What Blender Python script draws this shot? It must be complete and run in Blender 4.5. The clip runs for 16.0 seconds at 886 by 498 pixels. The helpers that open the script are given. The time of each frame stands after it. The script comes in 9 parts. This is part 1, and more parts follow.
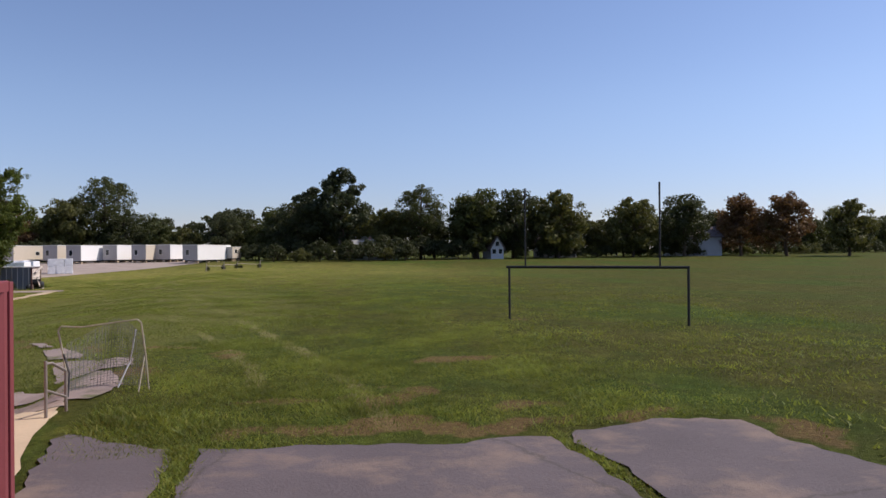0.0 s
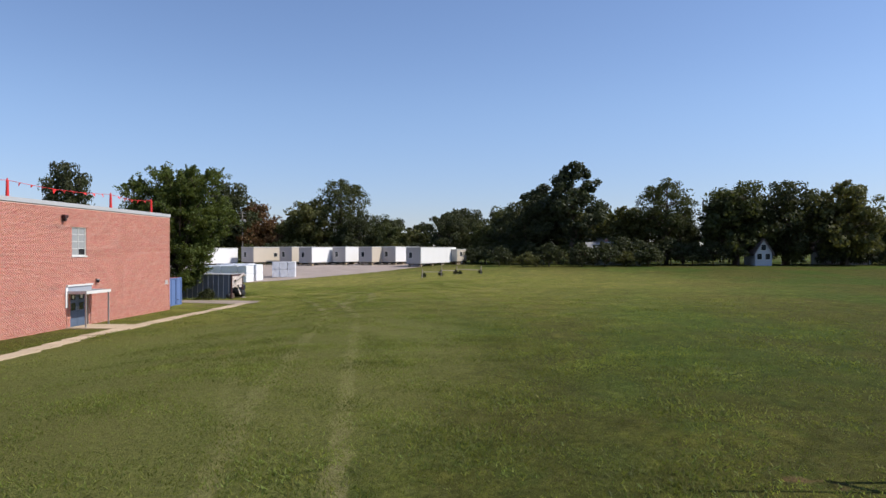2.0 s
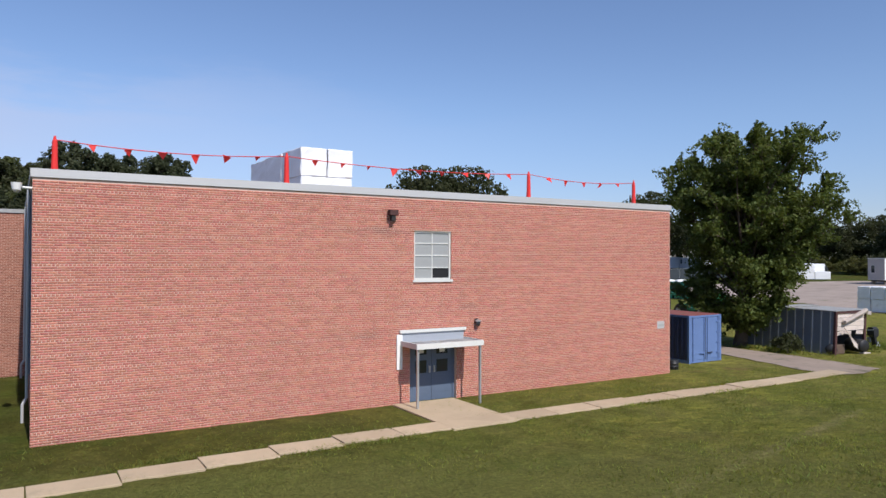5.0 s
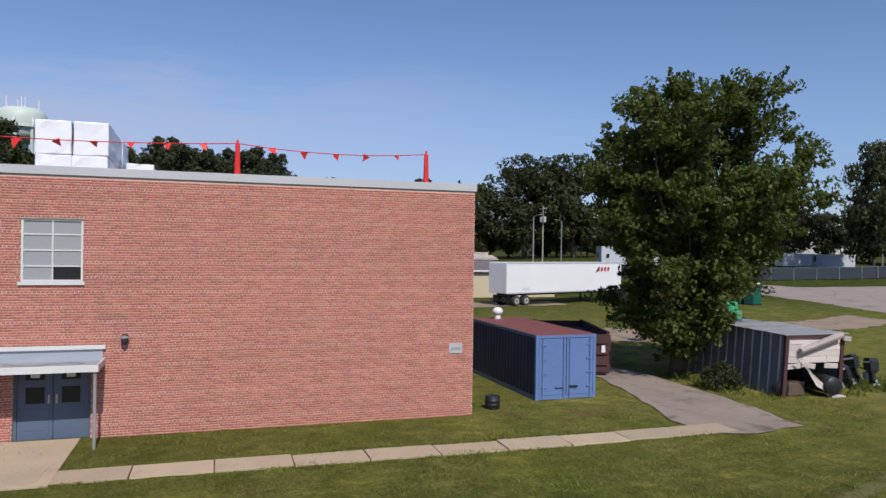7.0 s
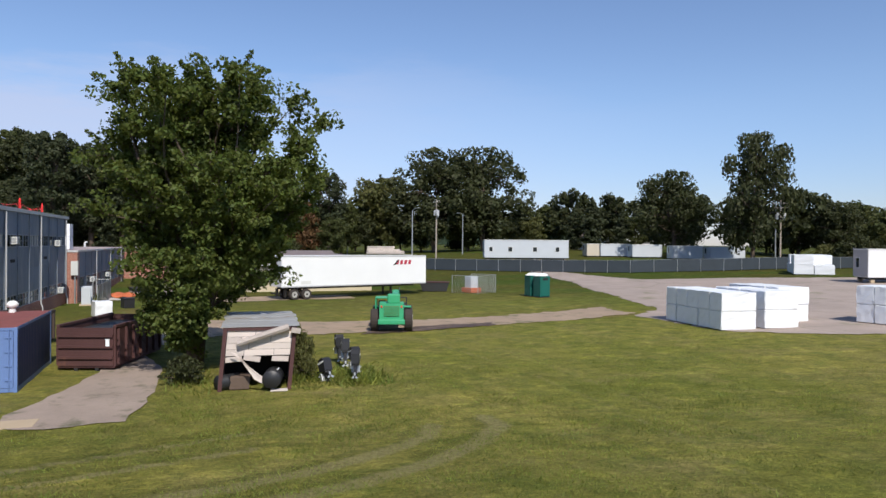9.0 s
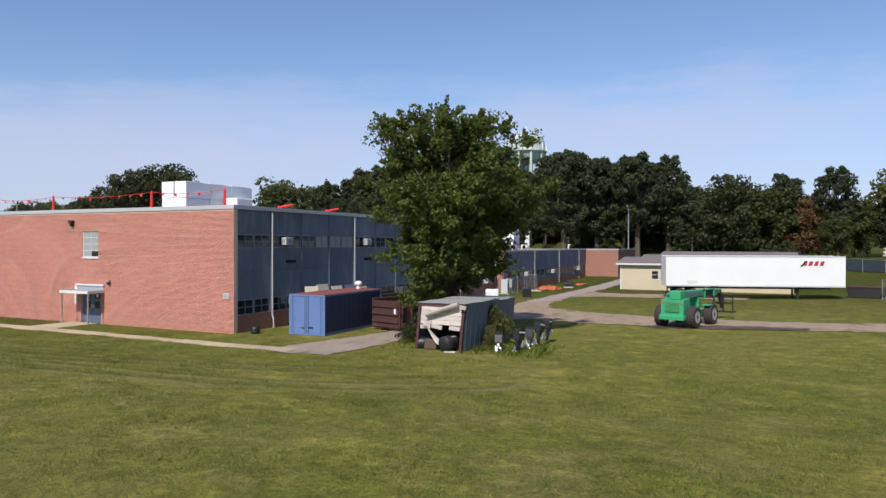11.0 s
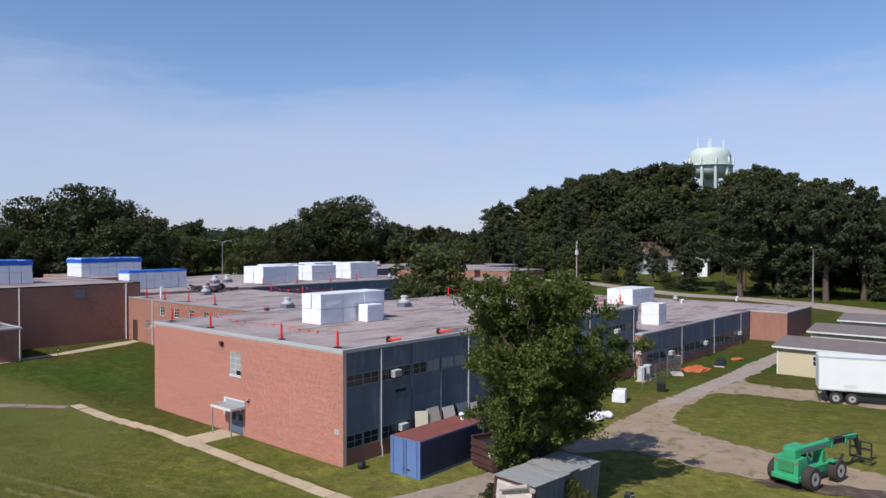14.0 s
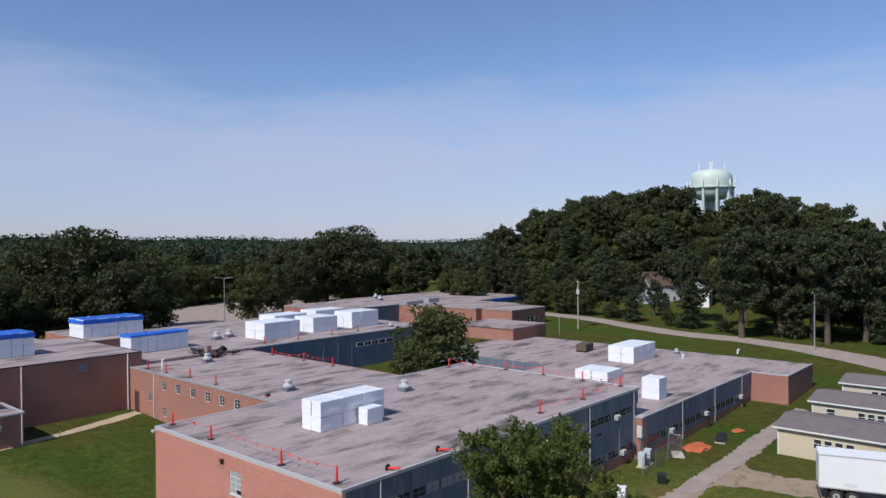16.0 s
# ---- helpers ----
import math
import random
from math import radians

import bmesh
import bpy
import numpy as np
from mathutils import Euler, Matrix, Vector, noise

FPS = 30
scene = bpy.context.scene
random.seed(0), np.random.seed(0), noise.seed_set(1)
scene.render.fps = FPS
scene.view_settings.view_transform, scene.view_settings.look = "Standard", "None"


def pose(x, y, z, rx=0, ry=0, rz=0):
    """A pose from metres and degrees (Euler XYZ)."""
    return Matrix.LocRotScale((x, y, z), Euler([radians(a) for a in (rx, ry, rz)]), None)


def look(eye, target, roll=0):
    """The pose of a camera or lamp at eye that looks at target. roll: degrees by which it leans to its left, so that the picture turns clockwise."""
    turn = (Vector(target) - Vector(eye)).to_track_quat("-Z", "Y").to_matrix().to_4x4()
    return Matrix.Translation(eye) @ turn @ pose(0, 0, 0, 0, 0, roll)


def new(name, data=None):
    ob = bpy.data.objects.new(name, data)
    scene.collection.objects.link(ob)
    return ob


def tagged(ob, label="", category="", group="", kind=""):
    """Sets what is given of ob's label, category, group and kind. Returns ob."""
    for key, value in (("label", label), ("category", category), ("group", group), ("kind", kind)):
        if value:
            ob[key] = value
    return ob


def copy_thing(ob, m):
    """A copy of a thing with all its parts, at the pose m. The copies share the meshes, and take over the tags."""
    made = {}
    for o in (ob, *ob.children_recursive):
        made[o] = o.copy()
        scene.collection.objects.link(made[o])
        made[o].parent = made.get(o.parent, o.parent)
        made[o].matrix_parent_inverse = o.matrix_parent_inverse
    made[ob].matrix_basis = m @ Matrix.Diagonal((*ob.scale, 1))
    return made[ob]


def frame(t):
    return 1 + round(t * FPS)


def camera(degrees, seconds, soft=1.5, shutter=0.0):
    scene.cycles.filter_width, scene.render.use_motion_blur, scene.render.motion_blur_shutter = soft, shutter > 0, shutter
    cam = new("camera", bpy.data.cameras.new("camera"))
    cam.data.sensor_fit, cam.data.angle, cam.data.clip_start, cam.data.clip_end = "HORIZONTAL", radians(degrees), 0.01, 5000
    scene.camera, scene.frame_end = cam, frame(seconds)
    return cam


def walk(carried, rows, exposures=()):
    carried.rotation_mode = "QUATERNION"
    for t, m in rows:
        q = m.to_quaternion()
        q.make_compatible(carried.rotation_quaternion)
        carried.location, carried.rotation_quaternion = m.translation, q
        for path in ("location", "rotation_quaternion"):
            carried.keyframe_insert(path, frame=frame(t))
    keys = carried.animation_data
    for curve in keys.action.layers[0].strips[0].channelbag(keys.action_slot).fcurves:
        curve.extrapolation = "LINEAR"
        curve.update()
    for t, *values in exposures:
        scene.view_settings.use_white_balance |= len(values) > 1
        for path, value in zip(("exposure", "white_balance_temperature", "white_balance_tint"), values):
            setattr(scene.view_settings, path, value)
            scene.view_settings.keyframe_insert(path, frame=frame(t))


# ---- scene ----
cam = camera(64.0, 16.0)
PATH = [
    (0, (1.427, 2.228, 3.666), (1.943, 4.16, 3.67), -0.5),
    (0.5, (2.854, 5.389, 3.997), (2.696, 7.382, 4.003), -0.4),
    (1, (3.638, 9.235, 4.206), (3.475, 11.228, 4.21), -0.3),
    (1.5, (4.022, 13.28, 4.357), (3.872, 15.275, 4.359), -0.2),
    (2, (4.045, 17.666, 4.528), (3.907, 19.662, 4.533), -0.1),
    (2.5, (3.813, 22.461, 4.622), (3.687, 24.457, 4.631), -0.2),
    (3, (3.499, 27.301, 4.754), (3.381, 29.297, 4.764), -0.2),
    (3.5, (3.11, 32.601, 4.885), (2.821, 34.58, 4.896), -0.2),
    (4, (2.338, 37.836, 4.962), (1.363, 39.582, 4.977), -0.1),
    (4.2, (2.038, 39.653, 4.954), (0.842, 41.256, 4.973), -0.1),
    (6.3, (-0.430, 56.887, 5.287), (-2.342, 57.474, 5.298), 0.7),
    (6.5, (-0.339, 58.553, 5.279), (-2.247, 59.154, 5.289), 0.7),
    (7, (0.451, 63.201, 5.314), (-1.454, 63.813, 5.313), 0.8),
    (7.5, (1.505, 67.733, 5.397), (-0.384, 68.391, 5.382), 0.6),
    (8, (2.995, 73.175, 5.377), (1.105, 73.827, 5.361), 0.5),
    (8.2, (3.527, 75.220, 5.383), (1.637, 75.873, 5.367), 0.5),
    (10.3, (9.445, 94.664, 5.285), (7.445, 94.675, 5.272), 0.1),
    (10.4, (9.593, 95.527, 5.262), (7.597, 95.407, 5.253), 0.2),
    (10.5, (9.759, 96.273, 5.245), (7.775, 96.019, 5.233), 0.2),
    (11, (10.187, 99.703, 5.145), (8.392, 98.822, 5.132), 0.1),
    (11.5, (9.976, 102.816, 5.239), (8.459, 101.512, 5.215), 0.2),
    (12, (9.097, 104.957, 6.173), (7.586, 103.647, 6.147), 0.2),
    (12.5, (8.428, 105.656, 8.144), (6.917, 104.345, 8.116), 0.1),
    (13, (8.453, 105.475, 10.215), (6.945, 104.162, 10.187), 0.1),
    (13.5, (8.417, 105.135, 12.217), (6.911, 103.819, 12.193), 0.1),
    (14, (8.325, 105.081, 14.246), (6.82, 103.763, 14.223), 0.0),
    (14.5, (8.239, 105.086, 16.364), (6.735, 103.768, 16.342), -0.1),
    (15, (8.212, 105.194, 18.534), (6.71, 103.873, 18.512), -0.2),
    (15.5, (8.238, 105.224, 20.685), (6.737, 103.903, 20.667), -0.3),
    (16, (8.154, 105.382, 22.946), (6.654, 104.059, 22.927), -0.4),
]
EXPOSURES = [(0, -0.14, 6750, 17), (0.4, -0.04, 6500, 12), (2.5, -0.03, 6500, 12), (4.2, -0.06, 6450, 11), (6.3, -0.38, 6250, 13), (7.0, -0.44, 6250, 13), (7.5, -0.2, 6400, 11), (8, -0.05, 6500, 10), (10.5, -0.1, 6500, 10), (12.5, -0.1, 6450, 10), (14, -0.2, 6300, 10), (16, -0.33, 6200, 11)]
walk(cam, [(t, look(eye, target, roll)) for t, eye, target, roll in PATH], EXPOSURES)

# ---- light ----
world = bpy.data.worlds.new("sky")
scene.world = world
world.use_nodes = True
wn = world.node_tree.nodes
wl = world.node_tree.links
wn.clear()
SUN_AZ, SUN_EL = 2.0, 47.0          # degrees: from +x towards +y, and above the horizon
w_out = wn.new("ShaderNodeOutputWorld")
w_bg = wn.new("ShaderNodeBackground")
w_sky = wn.new("ShaderNodeTexSky")
w_sky.sky_type = "NISHITA"
w_sky.sun_disc = False
w_sky.sun_elevation = radians(SUN_EL)
w_sky.sun_rotation = radians(90 - SUN_AZ)
w_sky.altitude = 50
w_sky.air_density = 1.0
w_sky.dust_density = 0.25
w_sky.ozone_density = 4.0
w_bg.inputs["Strength"].default_value = 0.142
# thin, soft cloud veil that thickens towards the horizon
w_tc = wn.new("ShaderNodeTexCoord")
w_map = wn.new("ShaderNodeMapping")
w_map.inputs["Scale"].default_value = (1.0, 1.0, 5.0)
w_noise = wn.new("ShaderNodeTexNoise")
w_noise.inputs["Scale"].default_value = 1.3
w_noise.inputs["Detail"].default_value = 5
w_sep = wn.new("ShaderNodeSeparateXYZ")
w_low = wn.new("ShaderNodeMapRange")
w_low.interpolation_type = "SMOOTHSTEP"
w_low.inputs["From Min"].default_value = 0.235
w_low.inputs["From Max"].default_value = 0.15
w_side = wn.new("ShaderNodeMapRange")
w_side.interpolation_type = "SMOOTHSTEP"
w_side.inputs["From Min"].default_value = 0.75
w_side.inputs["From Max"].default_value = -0.25
w_cov = wn.new("ShaderNodeMapRange")
w_cov.inputs["From Min"].default_value = 0.1
w_cov.inputs["From Max"].default_value = 0.62
w_m1 = wn.new("ShaderNodeMath"); w_m1.operation = "MULTIPLY"
w_m2 = wn.new("ShaderNodeMath"); w_m2.operation = "MULTIPLY"
w_m3 = wn.new("ShaderNodeMath"); w_m3.operation = "MULTIPLY"; w_m3.inputs[1].default_value = 0.74
w_mix = wn.new("ShaderNodeMix"); w_mix.data_type = "RGBA"
w_mix.inputs["B"].default_value = (4.4, 4.7, 6.1, 1)
wl.new(w_tc.outputs["Generated"], w_map.inputs["Vector"])
wl.new(w_map.outputs["Vector"], w_noise.inputs["Vector"])
wl.new(w_tc.outputs["Generated"], w_sep.inputs["Vector"])
w_wisp = wn.new("ShaderNodeTexNoise")
w_wisp.inputs["Scale"].default_value = 2.6
w_wisp.inputs["Detail"].default_value = 7
w_wisp.inputs["Roughness"].default_value = 0.6
w_edge = wn.new("ShaderNodeMath"); w_edge.operation = "MULTIPLY_ADD"; w_edge.inputs[1].default_value = 0.26
w_up = wn.new("ShaderNodeMath"); w_up.operation = "ADD"; w_up.inputs[1].default_value = -0.13
wl.new(w_map.outputs["Vector"], w_wisp.inputs["Vector"])
wl.new(w_sep.outputs["Z"], w_up.inputs[0])
wl.new(w_wisp.outputs["Fac"], w_edge.inputs[0]); wl.new(w_up.outputs["Value"], w_edge.inputs[2])
wl.new(w_edge.outputs["Value"], w_low.inputs["Value"])
wl.new(w_sep.outputs["Y"], w_side.inputs["Value"])
wl.new(w_noise.outputs["Fac"], w_cov.inputs["Value"])
wl.new(w_low.outputs["Result"], w_m1.inputs[0])
wl.new(w_cov.outputs["Result"], w_m1.inputs[1])
wl.new(w_m1.outputs["Value"], w_m2.inputs[0])
wl.new(w_side.outputs["Result"], w_m2.inputs[1])
wl.new(w_m2.outputs["Value"], w_m3.inputs[0])
wl.new(w_m3.outputs["Value"], w_mix.inputs["Factor"])
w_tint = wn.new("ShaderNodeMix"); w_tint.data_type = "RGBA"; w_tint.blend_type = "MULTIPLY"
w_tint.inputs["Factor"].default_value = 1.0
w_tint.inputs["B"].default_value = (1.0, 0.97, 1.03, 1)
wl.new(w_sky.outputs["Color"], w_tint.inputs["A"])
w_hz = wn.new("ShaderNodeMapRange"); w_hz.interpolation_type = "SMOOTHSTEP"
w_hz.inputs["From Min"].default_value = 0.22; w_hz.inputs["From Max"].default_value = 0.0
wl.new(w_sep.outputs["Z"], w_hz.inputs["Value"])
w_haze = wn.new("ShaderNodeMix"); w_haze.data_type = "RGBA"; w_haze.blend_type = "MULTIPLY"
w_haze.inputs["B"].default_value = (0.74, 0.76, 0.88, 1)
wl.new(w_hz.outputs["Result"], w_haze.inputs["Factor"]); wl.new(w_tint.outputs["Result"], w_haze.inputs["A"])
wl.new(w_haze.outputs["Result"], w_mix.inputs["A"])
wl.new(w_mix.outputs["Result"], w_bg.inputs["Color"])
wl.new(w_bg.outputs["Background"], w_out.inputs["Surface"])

sun_data = bpy.data.lights.new("sun", "SUN")
sun_data.energy = 5.2
sun_data.angle = radians(0.53)
sun_data.color = (1.0, 0.95, 0.87)
sun = new("sun", sun_data)
_d = Vector((math.cos(radians(SUN_EL)) * math.cos(radians(SUN_AZ)), math.cos(radians(SUN_EL)) * math.sin(radians(SUN_AZ)), math.sin(radians(SUN_EL))))
sun.matrix_world = look(_d * 100, (0, 0, 0))

# ---- materials ----
def node(nt, kind, **inputs):
    n = nt.nodes.new(kind)
    for k, v in inputs.items():
        n.inputs[k.replace("_", " ")].default_value = v
    return n


def mat(name, rgb, rough=0.75, metal=0.0, var=0.18, scale=0.6, fine=14.0, bump=0.15, island=0.0, each=0.0,
        stain=None, stain_scale=0.35, stain_cut=0.55, spec=0.4, stretch=(1, 1, 1), hue=0.0):
    """A plain procedural surface: base colour with grain at two scales, stains, bump, and chance by piece."""
    m = bpy.data.materials.new(name)
    m.use_nodes = True
    nt = m.node_tree
    bsdf = nt.nodes["Principled BSDF"]
    L = nt.links.new
    tc = nt.nodes.new("ShaderNodeTexCoord")
    mp = nt.nodes.new("ShaderNodeMapping")
    mp.inputs["Scale"].default_value = stretch
    L(tc.outputs["Object"], mp.inputs["Vector"])
    n1 = node(nt, "ShaderNodeTexNoise", Scale=scale, Detail=6.0, Roughness=0.6)
    n2 = node(nt, "ShaderNodeTexNoise", Scale=fine, Detail=4.0, Roughness=0.65)
    L(mp.outputs["Vector"], n1.inputs["Vector"])
    L(mp.outputs["Vector"], n2.inputs["Vector"])
    a = nt.nodes.new("ShaderNodeMath"); a.operation = "MULTIPLY_ADD"
    a.inputs[1].default_value = 2.4 * var; a.inputs[2].default_value = 1 - 2.0 * var
    L(n1.outputs["Fac"], a.inputs[0])
    b = nt.nodes.new("ShaderNodeMath"); b.operation = "MULTIPLY_ADD"; b.inputs[1].default_value = 1.6 * var
    L(n2.outputs["Fac"], b.inputs[0]); L(a.outputs["Value"], b.inputs[2])
    last = b
    hsv = nt.nodes.new("ShaderNodeHueSaturation")
    hsv.inputs["Color"].default_value = (*rgb, 1)
    src = None
    if island:
        src = nt.nodes.new("ShaderNodeNewGeometry").outputs["Random Per Island"]; amount = island
    if each:
        src = nt.nodes.new("ShaderNodeObjectInfo").outputs["Random"]; amount = each
    if src is not None:
        c = nt.nodes.new("ShaderNodeMath"); c.operation = "MULTIPLY_ADD"
        c.inputs[1].default_value = 2 * amount; c.inputs[2].default_value = 1 - amount
        L(src, c.inputs[0])
        d = nt.nodes.new("ShaderNodeMath"); d.operation = "MULTIPLY"
        L(last.outputs["Value"], d.inputs[0]); L(c.outputs["Value"], d.inputs[1])
        last = d
        if hue:
            wn1 = nt.nodes.new("ShaderNodeTexWhiteNoise"); wn1.noise_dimensions = "1D"
            L(src, wn1.inputs["W"])
            h = nt.nodes.new("ShaderNodeMath"); h.operation = "MULTIPLY_ADD"
            h.inputs[1].default_value = 2 * hue; h.inputs[2].default_value = 0.5 - hue
            L(wn1.outputs["Value"], h.inputs[0]); L(h.outputs["Value"], hsv.inputs["Hue"])
    L(last.outputs["Value"], hsv.inputs["Value"])
    color = hsv.outputs["Color"]
    if stain:
        n3 = node(nt, "ShaderNodeTexNoise", Scale=stain_scale, Detail=7.0, Roughness=0.68)
        L(mp.outputs["Vector"], n3.inputs["Vector"])
        r = nt.nodes.new("ShaderNodeMapRange")
        r.inputs["From Min"].default_value = stain_cut; r.inputs["From Max"].default_value = stain_cut + 0.16
        L(n3.outputs["Fac"], r.inputs["Value"])
        mx = nt.nodes.new("ShaderNodeMix"); mx.data_type = "RGBA"
        mx.inputs["B"].default_value = (*stain, 1)
        L(r.outputs["Result"], mx.inputs["Factor"]); L(color, mx.inputs["A"])
        color = mx.outputs["Result"]
    L(color, bsdf.inputs["Base Color"])
    bsdf.inputs["Roughness"].default_value = rough
    bsdf.inputs["Metallic"].default_value = metal
    bsdf.inputs["Specular IOR Level"].default_value = spec
    if bump:
        bp = node(nt, "ShaderNodeBump", Strength=bump, Distance=0.02)
        L(n2.outputs["Fac"], bp.inputs["Height"])
        L(bp.outputs["Normal"], bsdf.inputs["Normal"])
    return m


def brick_mat(name, axis):
    """Brick for walls that stay far off: courses of 68 mm, drawn along the wall's own run (axis 0: along x, 1: along y)."""
    m = mat(name, (0.33, 0.125, 0.085), rough=0.9, var=0.22, scale=0.25, fine=6.0, bump=0.1)
    nt = m.node_tree
    L = nt.links.new
    bsdf = nt.nodes["Principled BSDF"]
    old = bsdf.inputs["Base Color"].links[0].from_socket
    tc = nt.nodes.new("ShaderNodeTexCoord")
    sp = nt.nodes.new("ShaderNodeSeparateXYZ"); cb = nt.nodes.new("ShaderNodeCombineXYZ")
    L(tc.outputs["Object"], sp.inputs["Vector"])
    L(sp.outputs["XY"[axis]], cb.inputs["X"]); L(sp.outputs["Z"], cb.inputs["Y"])
    br = nt.nodes.new("ShaderNodeTexBrick")
    br.inputs["Scale"].default_value = 1.0
    br.inputs["Brick Width"].default_value = 0.203
    br.inputs["Row Height"].default_value = 0.0677
    br.inputs["Mortar Size"].default_value = 0.007
    br.inputs["Color1"].default_value = (1, 1, 1, 1)
    br.inputs["Color2"].default_value = (0.66, 0.62, 0.62, 1)
    br.inputs["Mortar"].default_value = (1.5, 2.6, 3.0, 1)
    L(cb.outputs["Vector"], br.inputs["Vector"])
    mu = nt.nodes.new("ShaderNodeMix"); mu.data_type = "RGBA"; mu.blend_type = "MULTIPLY"
    mu.inputs["Factor"].default_value = 1.0
    L(old, mu.inputs["A"]); L(br.outputs["Color"], mu.inputs["B"])
    L(mu.outputs["Result"], bsdf.inputs["Base Color"])
    return m


def leaf_mat(name, rgb, through_rgb, amount=0.35, hue=0.02):
    m = mat(name, rgb, rough=0.6, var=0.2, scale=0.25, fine=2.0, bump=0, island=amount, hue=hue, spec=0.25)
    nt = m.node_tree
    L = nt.links.new
    bsdf = nt.nodes["Principled BSDF"]
    tr = nt.nodes.new("ShaderNodeBsdfTranslucent")
    tr.inputs["Color"].default_value = (*through_rgb, 1)
    mx = nt.nodes.new("ShaderNodeMixShader"); mx.inputs["Fac"].default_value = 0.3
    L(bsdf.outputs["BSDF"], mx.inputs[1]); L(tr.outputs["BSDF"], mx.inputs[2])
    L(mx.outputs["Shader"], nt.nodes["Material Output"].inputs["Surface"])
    return m


def ground_mat():
    """Mown, uneven grass with dry and bare patches."""
    m = bpy.data.materials.new("lawn")
    m.use_nodes = True
    nt = m.node_tree
    L = nt.links.new
    bsdf = nt.nodes["Principled BSDF"]
    tc = nt.nodes.new("ShaderNodeTexCoord")

    def noise_node(scale, detail=6.0, rough=0.6, stretch=None):
        n = node(nt, "ShaderNodeTexNoise", Scale=scale, Detail=detail, Roughness=rough)
        if stretch:
            mp = nt.nodes.new("ShaderNodeMapping")
            mp.inputs["Scale"].default_value = stretch
            L(tc.outputs["Object"], mp.inputs["Vector"]); L(mp.outputs["Vector"], n.inputs["Vector"])
        else:
            L(tc.outputs["Object"], n.inputs["Vector"])
        return n

    def ramp(src, lo, hi):
        r = nt.nodes.new("ShaderNodeMapRange")
        r.inputs["From Min"].default_value = lo; r.inputs["From Max"].default_value = hi
        L(src.outputs["Fac"], r.inputs["Value"])
        return r

    def mix(fac, a, b, a_link=None):
        x = nt.nodes.new("ShaderNodeMix"); x.data_type = "RGBA"
        if a_link is None:
            x.inputs["A"].default_value = (*a, 1)
        else:
            L(a_link, x.inputs["A"])
        x.inputs["B"].default_value = (*b, 1)
        L(fac.outputs["Result"], x.inputs["Factor"])
        return x.outputs["Result"]

    c = mix(ramp(noise_node(0.045, 5, 0.6), 0.36, 0.64), (0.146, 0.154, 0.031), (0.218, 0.192, 0.052))
    c = mix(ramp(noise_node(0.33, 6, 0.65), 0.46, 0.72), None, (0.205, 0.178, 0.062), c)
    c = mix(ramp(noise_node(0.9, 7, 0.7, (1.0, 0.7, 1)), 0.50, 0.72), None, (0.112, 0.130, 0.028), c)
    c = mix(ramp(noise_node(0.22, 7, 0.7, (1.0, 0.45, 1)), 0.64, 0.80), None, (0.215, 0.170, 0.080), c)
    # deeper green away from the yard, with side-lit dimness put into the colour
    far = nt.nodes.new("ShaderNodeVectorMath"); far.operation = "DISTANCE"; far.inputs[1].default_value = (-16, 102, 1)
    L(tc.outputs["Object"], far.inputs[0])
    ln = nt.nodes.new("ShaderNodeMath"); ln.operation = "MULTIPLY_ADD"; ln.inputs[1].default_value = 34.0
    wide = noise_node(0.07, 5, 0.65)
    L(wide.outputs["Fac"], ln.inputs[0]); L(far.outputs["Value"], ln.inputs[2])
    side_dim = nt.nodes.new("ShaderNodeMapRange"); side_dim.interpolation_type = "SMOOTHSTEP"
    side_dim.inputs["From Min"].default_value = 28.0; side_dim.inputs["From Max"].default_value = 84.0; side_dim.inputs["To Max"].default_value = 0.88
    L(ln.outputs["Value"], side_dim.inputs["Value"])
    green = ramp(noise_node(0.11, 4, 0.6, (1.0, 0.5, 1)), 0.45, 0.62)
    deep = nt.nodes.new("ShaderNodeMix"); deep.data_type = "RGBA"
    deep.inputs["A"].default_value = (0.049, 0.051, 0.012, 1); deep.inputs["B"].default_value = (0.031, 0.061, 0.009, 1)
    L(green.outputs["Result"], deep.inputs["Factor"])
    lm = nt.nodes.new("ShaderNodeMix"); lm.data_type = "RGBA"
    L(side_dim.outputs["Result"], lm.inputs["Factor"]); L(c, lm.inputs["A"]); L(deep.outputs["Result"], lm.inputs["B"])
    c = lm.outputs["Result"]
    # lighter and darker tufts
    for sc, lo, hi, most, gain in ((2.3, 0.50, 0.66, 0.6, 1.7), (4.5, 0.52, 0.66, 0.5, 0.60), (1.2, 0.48, 0.60, 0.6, 0.62), (0.7, 0.52, 0.64, 0.55, 1.5), (0.35, 0.52, 0.68, 0.5, 1.4)):
        tu = ramp(noise_node(sc, 7, 0.7, (1.0, 0.7, 1)), lo, hi); tu.inputs["To Max"].default_value = most
        mu = nt.nodes.new("ShaderNodeMix"); mu.data_type = "RGBA"; mu.blend_type = "MULTIPLY"
        mu.inputs["B"].default_value = (gain, gain * (0.97 if gain > 1 else 1.03), gain * 0.9, 1)
        L(tu.outputs["Result"], mu.inputs["Factor"]); L(c, mu.inputs["A"])
        c = mu.outputs["Result"]
    for sc, lo, hi, most, col in ((1.1, 0.56, 0.72, 0.4, (0.110, 0.092, 0.038)), (0.6, 0.55, 0.70, 0.45, (0.040, 0.086, 0.014)), (3.2, 0.60, 0.72, 0.4, (0.140, 0.128, 0.056))):
        fl = ramp(noise_node(sc, 6, 0.75, (1.0, 0.8, 1)), lo, hi); fl.inputs["To Max"].default_value = most
        c = mix(fl, None, col, c)
